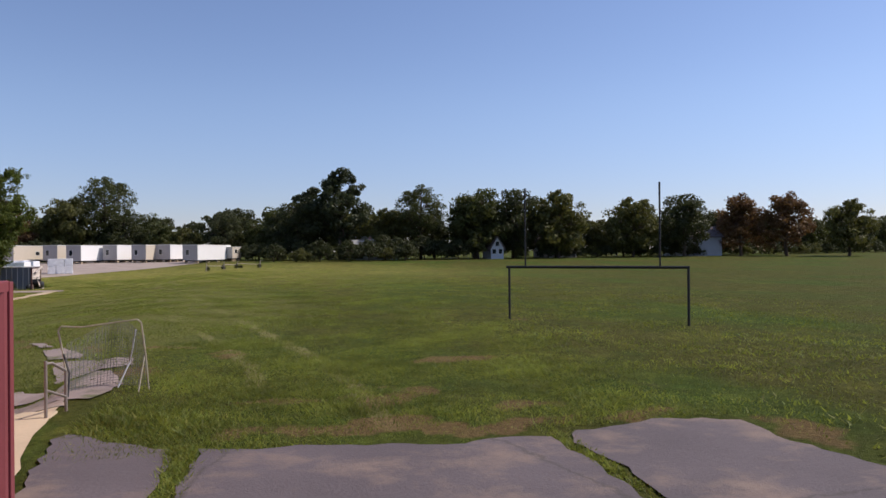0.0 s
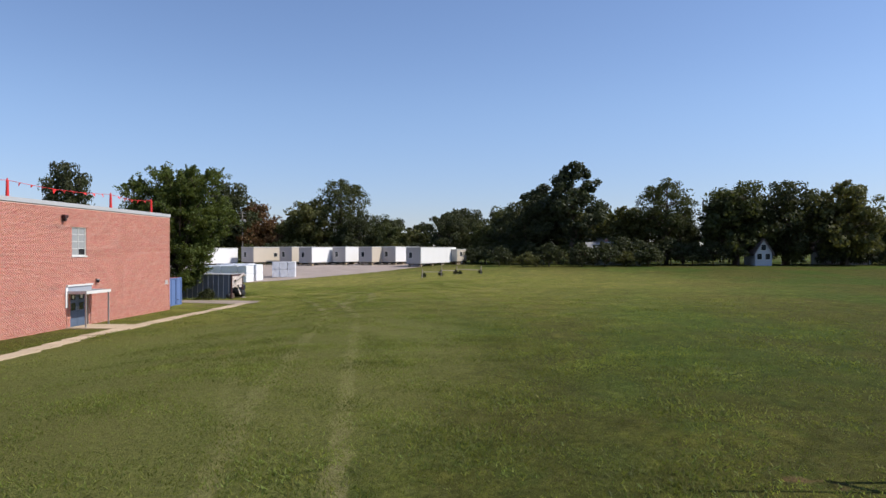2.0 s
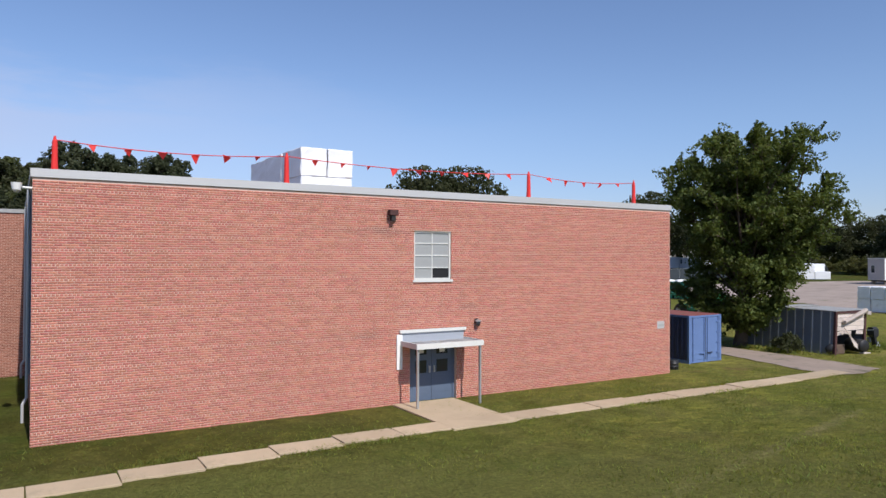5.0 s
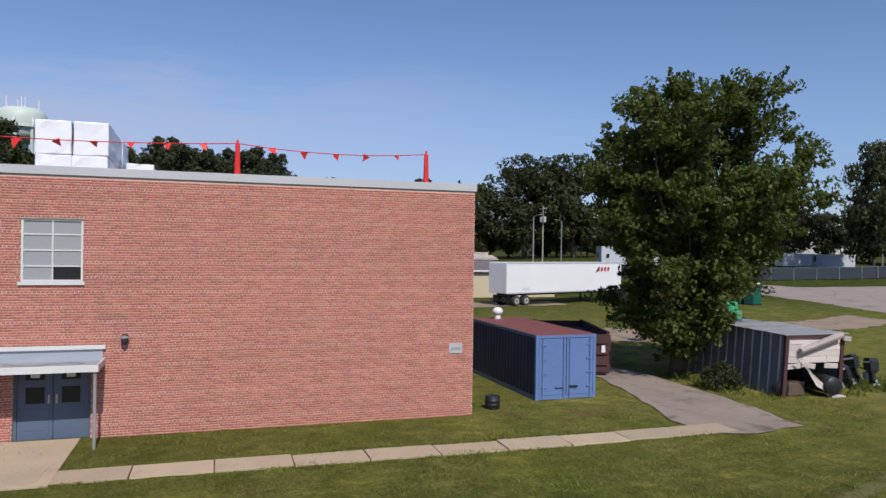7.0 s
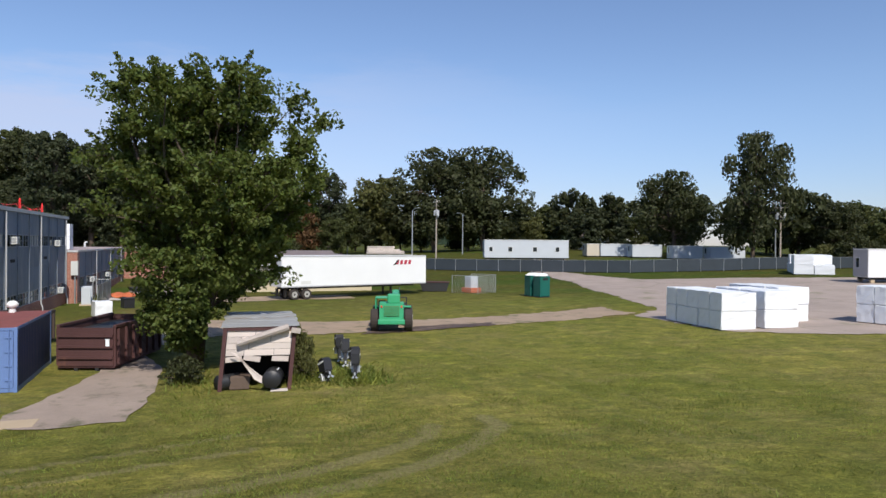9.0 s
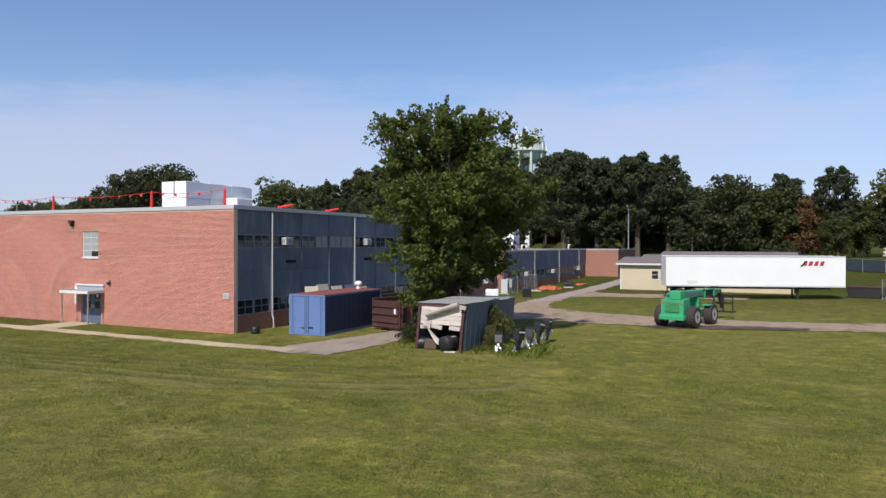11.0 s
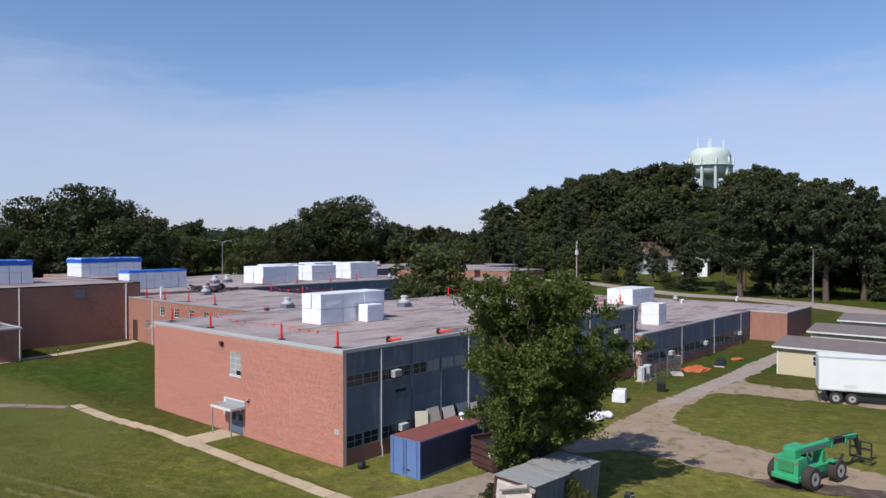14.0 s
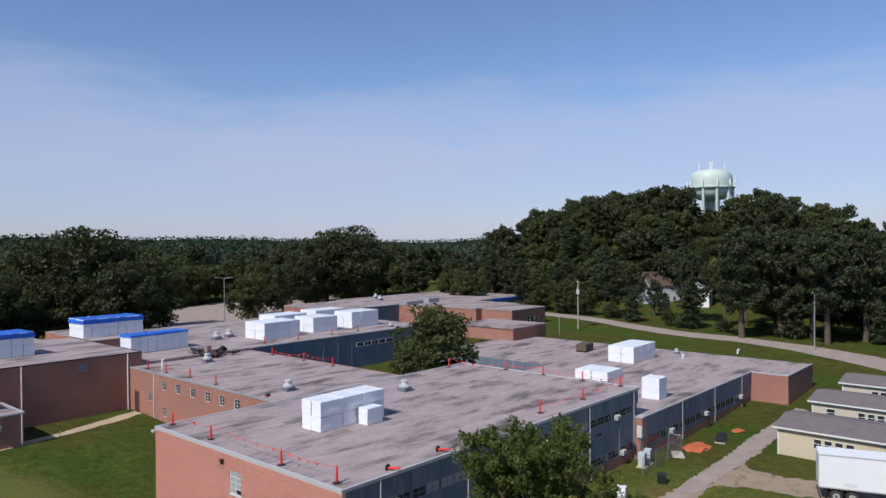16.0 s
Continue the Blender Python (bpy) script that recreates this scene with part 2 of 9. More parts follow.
    # pressed wheel ruts, darker strips beside, and bare soil, broken up by fine noise
    for attr, cut, most, col in (("rut", 0.36, 0.75, (0.215, 0.19, 0.085)), ("dark_strip", 0.45, 0.34, (0.040, 0.050, 0.012)), ("dry", 0.28, 0.65, (0.150, 0.150, 0.044)), ("soil", 0.46, 0.7, (0.16, 0.098, 0.05))):
        at_ = nt.nodes.new("ShaderNodeAttribute"); at_.attribute_name = attr
        br = nt.nodes.new("ShaderNodeMath"); br.operation = "MULTIPLY_ADD"; br.inputs[1].default_value = 0.9
        brk = noise_node(1.9, 8, 0.8)
        half = nt.nodes.new("ShaderNodeMath"); half.operation = "ADD"; half.inputs[1].default_value = -0.45
        L(at_.outputs["Fac"], half.inputs[0])
        L(brk.outputs["Fac"], br.inputs[0]); L(half.outputs["Value"], br.inputs[2])
        rr = nt.nodes.new("ShaderNodeMapRange"); rr.interpolation_type = "SMOOTHSTEP"
        rr.inputs["From Min"].default_value = cut; rr.inputs["From Max"].default_value = cut + 0.3; rr.inputs["To Max"].default_value = most
        L(br.outputs["Value"], rr.inputs["Value"])
        c = mix(rr, None, col, c)
    hs = nt.nodes.new("ShaderNodeHueSaturation")
    v = nt.nodes.new("ShaderNodeMath"); v.operation = "MULTIPLY_ADD"
    v.inputs[1].default_value = 2.2; v.inputs[2].default_value = -0.1
    fine = noise_node(9.0, 8, 0.75)
    L(fine.outputs["Fac"], v.inputs[0]); L(v.outputs["Value"], hs.inputs["Value"]); L(c, hs.inputs["Color"])
    L(hs.outputs["Color"], bsdf.inputs["Base Color"])
    bsdf.inputs["Roughness"].default_value = 0.9
    bsdf.inputs["Specular IOR Level"].default_value = 0.04
    bp = node(nt, "ShaderNodeBump", Strength=0.8, Distance=0.12)
    L(fine.outputs["Fac"], bp.inputs["Height"]); L(bp.outputs["Normal"], bsdf.inputs["Normal"])
    return m


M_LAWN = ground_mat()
M_ASPHALT = mat("asphalt", (0.098, 0.080, 0.084), rough=0.92, var=0.32, scale=0.45, fine=22, bump=0.5, stain=(0.19, 0.14, 0.115), stain_cut=0.50, stain_scale=0.6)
M_OLD_ASPHALT = mat("old_asphalt", (0.325, 0.262, 0.222), rough=0.93, var=0.28, scale=0.4, fine=18, bump=0.4, stain=(0.17, 0.16, 0.09), stain_cut=0.58)


def cracks(m, scale, width, rgb, fill=0.8):
    """Thin wandering cracks, darker than the surface."""
    nt = m.node_tree
    L = nt.links.new
    bsdf = nt.nodes["Principled BSDF"]
    old = bsdf.inputs["Base Color"].links[0].from_socket
    tc = nt.nodes.new("ShaderNodeTexCoord")
    wob = node(nt, "ShaderNodeTexNoise", Scale=1.6, Detail=6.0, Roughness=0.7)
    add = nt.nodes.new("ShaderNodeMix"); add.data_type = "VECTOR"; add.inputs["Factor"].default_value = 0.4
    L(tc.outputs["Object"], wob.inputs["Vector"]); L(tc.outputs["Object"], add.inputs["A"]); L(wob.outputs["Color"], add.inputs["B"])
    vo = nt.nodes.new("ShaderNodeTexVoronoi"); vo.feature = "DISTANCE_TO_EDGE"; vo.voronoi_dimensions = "2D"
    vo.inputs["Scale"].default_value = scale
    L(add.outputs["Result"], vo.inputs["Vector"])
    r = nt.nodes.new("ShaderNodeMapRange")
    r.inputs["From Min"].default_value = width; r.inputs["From Max"].default_value = width * 0.3; r.inputs["To Max"].default_value = fill
    L(vo.outputs["Distance"], r.inputs["Value"])
    mx = nt.nodes.new("ShaderNodeMix"); mx.data_type = "RGBA"; mx.inputs["B"].default_value = (*rgb, 1)
    L(r.outputs["Result"], mx.inputs["Factor"]); L(old, mx.inputs["A"]); L(mx.outputs["Result"], bsdf.inputs["Base Color"])
    return m


cracks(M_ASPHALT, 0.33, 0.010, (0.05, 0.045, 0.035), 0.5)
cracks(M_OLD_ASPHALT, 0.16, 0.010, (0.12, 0.11, 0.07), 0.4)
M_DIRT = mat("dirt", (0.31, 0.228, 0.158), rough=0.95, var=0.25, scale=0.5, fine=10, bump=0.5, stain=(0.10, 0.105, 0.04), stain_cut=0.53, stain_scale=0.8)
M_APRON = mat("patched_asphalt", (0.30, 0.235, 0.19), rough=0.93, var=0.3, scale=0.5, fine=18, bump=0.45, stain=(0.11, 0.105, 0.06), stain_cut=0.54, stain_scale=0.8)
M_MUD = mat("mud", (0.075, 0.05, 0.038), rough=0.8, var=0.35, scale=0.9, fine=8, bump=0.8, stain=(0.16, 0.11, 0.08), stain_cut=0.5, stain_scale=0.9)
M_WORN = mat("worn_paving", (0.25, 0.195, 0.175), rough=0.95, var=0.3, scale=0.8, fine=16, bump=0.5, stain=(0.075, 0.088, 0.022), stain_cut=0.52, stain_scale=0.9)
M_CONCRETE = mat("concrete", (0.45, 0.35, 0.235), rough=0.9, var=0.16, scale=0.8, fine=20, bump=0.25, each=0.1, stain=(0.30, 0.25, 0.17), stain_cut=0.58)
M_BRICK = mat("brick", (0.50, 0.182, 0.130), rough=0.88, var=0.12, scale=0.3, fine=30, bump=0.2, island=0.17, hue=0.010, stain=(0.22, 0.105, 0.085), stain_cut=0.60, stain_scale=0.55, stretch=(1, 0.4, 2.2))
M_BRICK_EACH = mat("brick_loose", (0.50, 0.182, 0.130), rough=0.88, var=0.12, scale=0.3, fine=30, bump=0.2, each=0.16, hue=0.010)
M_MORTAR = mat("mortar", (0.66, 0.48, 0.40), rough=0.95, var=0.15, scale=0.6, fine=25, bump=0.3)
M_BRICK_X = brick_mat("brick_far_x", 0)
M_BRICK_Y = brick_mat("brick_far_y", 1)
M_ROOF = mat("roof_gravel", (0.345, 0.280, 0.268), rough=0.95, var=0.34, scale=0.55, fine=3.5, bump=0.4, stain=(0.112, 0.088, 0.085), stain_cut=0.49, stain_scale=0.30, stretch=(0.5, 1.4, 1))
M_FASCIA = mat("fascia", (0.52, 0.52, 0.52), rough=0.5, metal=0.2, var=0.08, scale=0.4, bump=0.05)
M_BLUE_PANEL = mat("blue_panel", (0.135, 0.165, 0.215), rough=0.62, var=0.2, scale=0.5, fine=6, bump=0.05, each=0.1, stain=(0.21, 0.225, 0.245), stain_cut=0.5, stain_scale=0.7, stretch=(1.4, 1.4, 0.35))
M_TRIM = mat("trim_metal", (0.42, 0.45, 0.50), rough=0.45, metal=0.3, var=0.08, bump=0.03)
M_WHITE = mat("white_paint", (0.78, 0.78, 0.77), rough=0.5, var=0.05, scale=0.5, bump=0.03, stain=(0.62, 0.60, 0.57), stain_cut=0.66)
M_ENAMEL = mat("aged_enamel", (0.56, 0.56, 0.53), rough=0.5, var=0.12, scale=2.0, bump=0.03, stain=(0.40, 0.38, 0.34), stain_cut=0.6)
M_FRAME = mat("frame_white", (0.66, 0.66, 0.63), rough=0.5, var=0.08, bump=0.03)
M_SASH = mat("sash_grey", (0.23, 0.25, 0.28), rough=0.5, var=0.12, bump=0.03)
M_WRAP = mat("white_wrap", (0.80, 0.81, 0.83), rough=0.32, var=0.06, scale=1.2, fine=7, bump=0.5, spec=0.5)
M_GLASS = mat("window_glass", (0.025, 0.03, 0.035), rough=0.06, var=0.1, bump=0, spec=0.6)
M_BLIND = mat("blind", (0.33, 0.34, 0.34), rough=0.35, var=0.06, bump=0, spec=0.5)
# near-black for openings: the dark of the hollow is put into the colour
M_DARK = mat("dark_void", (0.012, 0.012, 0.014), rough=0.8, var=0.1, bump=0)
M_DOOR_BLUE = mat("door_blue", (0.33, 0.40, 0.49), rough=0.5, var=0.1, scale=1.0, bump=0.05, stain=(0.33, 0.36, 0.40), stain_cut=0.62)
M_DOOR_DARK = mat("door_slate", (0.10, 0.135, 0.20), rough=0.5, var=0.1, scale=1.0, bump=0.05)
M_CONT_BLUE = mat("container_blue", (0.125, 0.20, 0.40), rough=0.5, var=0.14, scale=0.7, fine=9, bump=0.05, stain=(0.20, 0.19, 0.22), stain_cut=0.64)
M_CONT_NAVY = mat("container_navy", (0.035, 0.045, 0.10), rough=0.5, var=0.15, scale=0.7, bump=0.05)
M_RED_ROOF = mat("rust_red", (0.215, 0.066, 0.056), rough=0.75, var=0.3, scale=0.8, fine=6, bump=0.15, stain=(0.17, 0.085, 0.06), stain_cut=0.5, stain_scale=0.7)
M_CONT_RED = mat("container_maroon", (0.20, 0.045, 0.05), rough=0.55, var=0.15, scale=0.9, bump=0.05, stain=(0.24, 0.09, 0.07), stain_cut=0.62)
M_RUST = mat("rusted_steel", (0.075, 0.032, 0.03), rough=0.75, var=0.3, scale=0.8, bump=0.2, stain=(0.20, 0.09, 0.05), stain_cut=0.58)
M_DUMPSTER = mat("dark_brown_steel", (0.062, 0.044, 0.036), rough=0.75, var=0.3, scale=0.8, bump=0.2, stain=(0.13, 0.08, 0.05), stain_cut=0.58)
M_BROWN = mat("brown_steel", (0.11, 0.075, 0.055), rough=0.75, var=0.3, scale=0.8, bump=0.2, stain=(0.22, 0.13, 0.08), stain_cut=0.56)
M_SHED = mat("shed_metal", (0.17, 0.19, 0.235), rough=0.5, metal=0.2, var=0.15, scale=0.8, bump=0.05, stain=(0.22, 0.22, 0.22), stain_cut=0.6)
M_SHED_ROOF = mat("shed_roof", (0.36, 0.36, 0.36), rough=0.6, metal=0.2, var=0.3, scale=0.9, fine=6, bump=0.1, stain=(0.24, 0.20, 0.16), stain_cut=0.52, stain_scale=0.9, stretch=(2.0, 0.6, 1))
M_PLANK = mat("plank", (0.60, 0.52, 0.47), rough=0.8, var=0.2, scale=0.8, fine=16, bump=0.2, each=0.15, stretch=(1, 0.3, 3))
M_WEATHERED = mat("weathered_beam", (0.40, 0.345, 0.31), rough=0.9, var=0.3, scale=1.5, fine=14, bump=0.4, stain=(0.20, 0.16, 0.13), stain_cut=0.54, stain_scale=2.0, stretch=(1, 0.3, 2))
M_POLE_WOOD = mat("pole_wood", (0.36, 0.31, 0.26), rough=0.9, var=0.2, scale=1.0, bump=0.3, stretch=(3, 3, 0.4))
M_GREEN = mat("machine_green", (0.045, 0.34, 0.16), rough=0.45, var=0.15, scale=1.0, bump=0.03, stain=(0.06, 0.24, 0.12), stain_cut=0.57)
M_GRILLE = mat("grille_olive", (0.075, 0.20, 0.075), rough=0.6, var=0.25, scale=4, bump=0.2)
M_TYRE = mat("tyre", (0.045, 0.036, 0.032), rough=0.9, var=0.25, bump=0.3, fine=30)
M_RIM = mat("rim", (0.40, 0.39, 0.36), rough=0.5, metal=0.1, var=0.15, bump=0.05)
M_BLACK = mat("black_plastic", (0.022, 0.022, 0.024), rough=0.45, var=0.15, bump=0.05)
M_STEEL = mat("galvanised", (0.45, 0.46, 0.46), rough=0.42, metal=0.6, var=0.12, bump=0.03)
M_DARK_STEEL = mat("dark_steel", (0.035, 0.035, 0.035), rough=0.6, metal=0.3, var=0.2, bump=0.05)
M_TAN = mat("tan_siding", (0.55, 0.47, 0.32), rough=0.75, var=0.1, scale=0.5, bump=0.05)
M_SHINGLE = mat("shingle", (0.17, 0.14, 0.135), rough=0.95, var=0.25, scale=0.7, fine=9, bump=0.4)
M_TARP = mat("blue_tarp", (0.025, 0.13, 0.55), rough=0.45, var=0.2, scale=1.5, fine=5, bump=0.5)
M_RED = mat("red_plastic", (0.72, 0.035, 0.03), rough=0.5, var=0.12, bump=0.03)
M_ORANGE = mat("orange_net", (0.50, 0.13, 0.05), rough=0.7, var=0.2, bump=0.2)
M_TANK = mat("tank_paint", (0.53, 0.60, 0.53), rough=0.5, var=0.08, scale=0.1, bump=0.02)
M_TOILET = mat("toilet_green", (0.010, 0.11, 0.085), rough=0.5, var=0.12, bump=0.03)
M_GREY_SIDING = mat("grey_siding", (0.50, 0.53, 0.56), rough=0.65, var=0.08, scale=0.6, bump=0.04)
M_BEIGE = mat("trailer_beige", (0.52, 0.46, 0.37), rough=0.65, var=0.08, scale=0.4, bump=0.03)
# grey for trailer ends turned from the sun: shade put into the colour
M_TRAILER_SHADE = mat("trailer_end_shade", (0.44, 0.42, 0.40), rough=0.65, var=0.12, scale=0.4, bump=0.03)
M_SCREEN = mat("fence_screen", (0.035, 0.045, 0.055), rough=0.8, var=0.2, scale=0.6, bump=0.1)
M_BARK = mat("bark", (0.10, 0.075, 0.055), rough=0.95, var=0.3, scale=2, fine=12, bump=0.6, stretch=(3, 3, 0.6))
M_LEAF = leaf_mat("leaf_elm", (0.080, 0.104, 0.022), (0.17, 0.21, 0.030))
M_LEAF_A = leaf_mat("leaf_dark", (0.050, 0.057, 0.022), (0.072, 0.084, 0.022))
M_LEAF_B = leaf_mat("leaf_mid", (0.064, 0.074, 0.023), (0.11, 0.125, 0.028))
M_LEAF_C = leaf_mat("leaf_olive", (0.092, 0.094, 0.028), (0.17, 0.17, 0.04))
M_LEAF_D = leaf_mat("leaf_autumn", (0.13, 0.072, 0.032), (0.22, 0.12, 0.04))
M_NEEDLE = leaf_mat("needle", (0.050, 0.060, 0.028), (0.06, 0.078, 0.026), amount=0.3)
M_GRASS = leaf_mat("grass_blade", (0.182, 0.210, 0.042), (0.26, 0.30, 0.05), amount=0.45, hue=0.04)
M_GRASS.node_tree.nodes["Mix Shader"].inputs["Fac"].default_value = 0.5
# the blades follow the lawn: paler by the yard, deeper on the playing field
gt = M_GRASS.node_tree
g_tc = gt.nodes.new("ShaderNodeTexCoord")
g_dot = gt.nodes.new("ShaderNodeVectorMath"); g_dot.operation = "DISTANCE"
g_dot.inputs[1].default_value = (-16, 102, 1)
# the same sun-angle dimming goes into the blade colour
g_map = gt.nodes.new("ShaderNodeMapRange"); g_map.interpolation_type = "SMOOTHSTEP"
for k_, v_ in (("From Min", 14.0), ("From Max", 66.0), ("To Min", 0.96), ("To Max", 0.86)):
    g_map.inputs[k_].default_value = v_
gt.links.new(g_tc.outputs["Object"], g_dot.inputs[0]); gt.links.new(g_dot.outputs["Value"], g_map.inputs["Value"])
g_pat = node(gt, "ShaderNodeTexNoise", Scale=0.55, Detail=6.0, Roughness=0.7)
g_amp = gt.nodes.new("ShaderNodeMapRange")
for k_, v_ in (("From Min", 0.35), ("From Max", 0.65), ("To Min", 0.6), ("To Max", 1.4)):
    g_amp.inputs[k_].default_value = v_
g_fac = gt.nodes.new("ShaderNodeMath"); g_fac.operation = "MULTIPLY"
gt.links.new(g_tc.outputs["Object"], g_pat.inputs["Vector"]); gt.links.new(g_pat.outputs["Fac"], g_amp.inputs["Value"])
gt.links.new(g_map.outputs["Result"], g_fac.inputs[0]); gt.links.new(g_amp.outputs["Result"], g_fac.inputs[1])
for sock in (gt.nodes["Principled BSDF"].inputs["Base Color"], gt.nodes["Translucent BSDF"].inputs["Color"]):
    g_mul = gt.nodes.new("ShaderNodeVectorMath"); g_mul.operation = "SCALE"
    if sock.is_linked:
        gt.links.new(sock.links[0].from_socket, g_mul.inputs[0])
    else:
        g_mul.inputs[0].default_value = tuple(sock.default_value)[:3]
    gt.links.new(g_fac.outputs["Value"], g_mul.inputs["Scale"]); gt.links.new(g_mul.outputs["Vector"], sock)

M_OLD_PIPE = mat("old_pipe", (0.40, 0.36, 0.27), rough=0.6, metal=0.2, var=0.25, scale=3, bump=0.05, stain=(0.25, 0.16, 0.10), stain_cut=0.55, stain_scale=4)
M_RAIL = mat("rusty_rail", (0.27, 0.225, 0.20), rough=0.6, metal=0.3, var=0.25, scale=3, bump=0.05, stain=(0.20, 0.11, 0.07), stain_cut=0.52, stain_scale=4)
M_NET = mat("net_cord", (0.12, 0.12, 0.11), rough=0.9, var=0.2, bump=0)
M_PAPER = mat("paper", (0.75, 0.76, 0.76), rough=0.8, var=0.04, bump=0)
M_LETTER = mat("letter_red", (0.42, 0.03, 0.06), rough=0.5, var=0.05, bump=0)

# ---- shapes ----
def obj(name, bm, material, parent=None, label="", smooth=False):
    me = bpy.data.meshes.new(name)
    bm.normal_update()
    bm.to_mesh(me)
    bm.free()
    if smooth:
        for p in me.polygons:
            p.use_smooth = True
    me.materials.append(material)
    ob = new(name, me)
    if parent:
        ob.parent = parent
    if label:
        ob["label"] = label
    return ob


def part(name, bm, material, parent, label="", smooth=False):
    """One mesh under a thing or a part, in the thing's own metres."""
    return obj(name, bm, material, parent, label, smooth)


def thing(name, label, category, at=(0, 0, 0), turn=0.0, group=""):
    e = new(name)
    e.empty_display_size = 0.3
    e.matrix_world = pose(*at, 0, 0, turn)
    return tagged(e, label, category, group)


def setting(name, bm, material, label="", category=""):
    return tagged(obj(name, bm, material), label, category, kind="structure")


def add_box(bm, x0, x1, y0, y1, z0, z1, bevel=0.0, m=None):
    vs = [bm.verts.new(Vector(c) if m is None else m @ Vector(c)) for c in
          ((x0, y0, z0), (x1, y0, z0), (x1, y1, z0), (x0, y1, z0), (x0, y0, z1), (x1, y0, z1), (x1, y1, z1), (x0, y1, z1))]
    fs = [bm.faces.new([vs[i] for i in f]) for f in ((3, 2, 1, 0), (4, 5, 6, 7), (0, 1, 5, 4), (1, 2, 6, 5), (2, 3, 7, 6), (3, 0, 4, 7))]
    if bevel:
        es = list({e for f in fs for e in f.edges})
        bmesh.ops.bevel(bm, geom=es, offset=bevel, segments=2, profile=0.6, affect="EDGES")
    return bm


def box(x0, x1, y0, y1, z0, z1, bevel=0.0):
    return add_box(bmesh.new(), x0, x1, y0, y1, z0, z1, bevel)


def add_rod(bm, a, b, r0, r1=None, n=8, cap=True):
    a, b = Vector(a), Vector(b)
    r1 = r0 if r1 is None else r1
    q = (b - a).to_track_quat("Z", "Y").to_matrix()
    rings = []
    for p, r in ((a, r0), (b, r1)):
        rings.append([bm.verts.new(p + q @ Vector((r * math.cos(2 * math.pi * i / n), r * math.sin(2 * math.pi * i / n), 0))) for i in range(n)])
    for i in range(n):
        bm.faces.new((rings[0][i], rings[0][(i + 1) % n], rings[1][(i + 1) % n], rings[1][i]))
    if cap:
        bm.faces.new(rings[0][::-1])
        bm.faces.new(rings[1])
    return bm


def rod(a, b, r0, r1=None, n=8):
    return add_rod(bmesh.new(), a, b, r0, r1, n)


def add_tube(bm, pts, r, n=6):
    for a, b in zip(pts, pts[1:]):
        add_rod(bm, a, b, r, r, n)
    return bm


def lathe(profile, n=24, centre=(0, 0, 0)):
    """Turned shape from (radius, height) pairs."""
    bm = bmesh.new()
    c = Vector(centre)
    rings = [[bm.verts.new(c + Vector((r * math.cos(2 * math.pi * i / n), r * math.sin(2 * math.pi * i / n), z))) for i in range(n)] for r, z in profile]
    for a, b in zip(rings, rings[1:]):
        for i in range(n):
            bm.faces.new((a[i], a[(i + 1) % n], b[(i + 1) % n], b[i]))
    bm.faces.new(rings[0][::-1])
    bm.faces.new(rings[-1])
    return bm


def add_prism(bm, outline, a, b, along="y"):
    """An outline in two axes drawn out from a to b along the third."""
    def at(u, v, w):
        return {"x": (w, u, v), "y": (u, w, v), "z": (u, v, w)}[along]
    lo = [bm.verts.new(at(u, v, a)) for u, v in outline]
    hi = [bm.verts.new(at(u, v, b)) for u, v in outline]
    k = len(outline)
    for i in range(k):
        bm.faces.new((lo[i], lo[(i + 1) % k], hi[(i + 1) % k], hi[i]))
    bm.faces.new(lo[::-1])
    bm.faces.new(hi)
    bmesh.ops.recalc_face_normals(bm, faces=bm.faces)
    return bm


def prism(outline, a, b, along="y"):
    return add_prism(bmesh.new(), outline, a, b, along)


def quads_mesh(name, corners, material):
    """A mesh of loose four-cornered faces from an array (n, 4, 3)."""
    corners = np.asarray(corners, dtype=np.float32)
    n = len(corners)
    me = bpy.data.meshes.new(name)
    me.vertices.add(4 * n)
    me.vertices.foreach_set("co", corners.reshape(-1))
    me.loops.add(4 * n)
    me.loops.foreach_set("vertex_index", np.arange(4 * n, dtype=np.int32))
    me.polygons.add(n)
    me.polygons.foreach_set("loop_start", np.arange(0, 4 * n, 4, dtype=np.int32))
    me.materials.append(material)
    me.update(calc_edges=True)
    return me


def boxes_mesh(name, lo, hi, material):
    """Many loose boxes as one mesh, from arrays of low and high corners (n, 3)."""
    lo, hi = np.asarray(lo, float), np.asarray(hi, float)
    pick = np.array([(0, 0, 0), (1, 0, 0), (1, 1, 0), (0, 1, 0), (0, 0, 1), (1, 0, 1), (1, 1, 1), (0, 1, 1)])
    v = (lo[:, None] * (1 - pick) + hi[:, None] * pick).reshape(-1, 3)
    f = np.array([(3, 2, 1, 0), (4, 5, 6, 7), (0, 1, 5, 4), (1, 2, 6, 5), (2, 3, 7, 6), (3, 0, 4, 7)])
    faces = (f[None] + 8 * np.arange(len(lo))[:, None, None]).reshape(-1, 4)
    me = bpy.data.meshes.new(name)
    me.vertices.add(len(v)); me.vertices.foreach_set("co", v.astype(np.float32).reshape(-1))
    me.loops.add(faces.size); me.loops.foreach_set("vertex_index", faces.astype(np.int32).reshape(-1))
    me.polygons.add(len(faces)); me.polygons.foreach_set("loop_start", np.arange(0, faces.size, 4, dtype=np.int32))
    me.materials.append(material)
    me.update(calc_edges=True)
    return me


def ease(v):
    v = np.clip(v, 0.0, 1.0)
    return v * v * (3 - 2 * v)


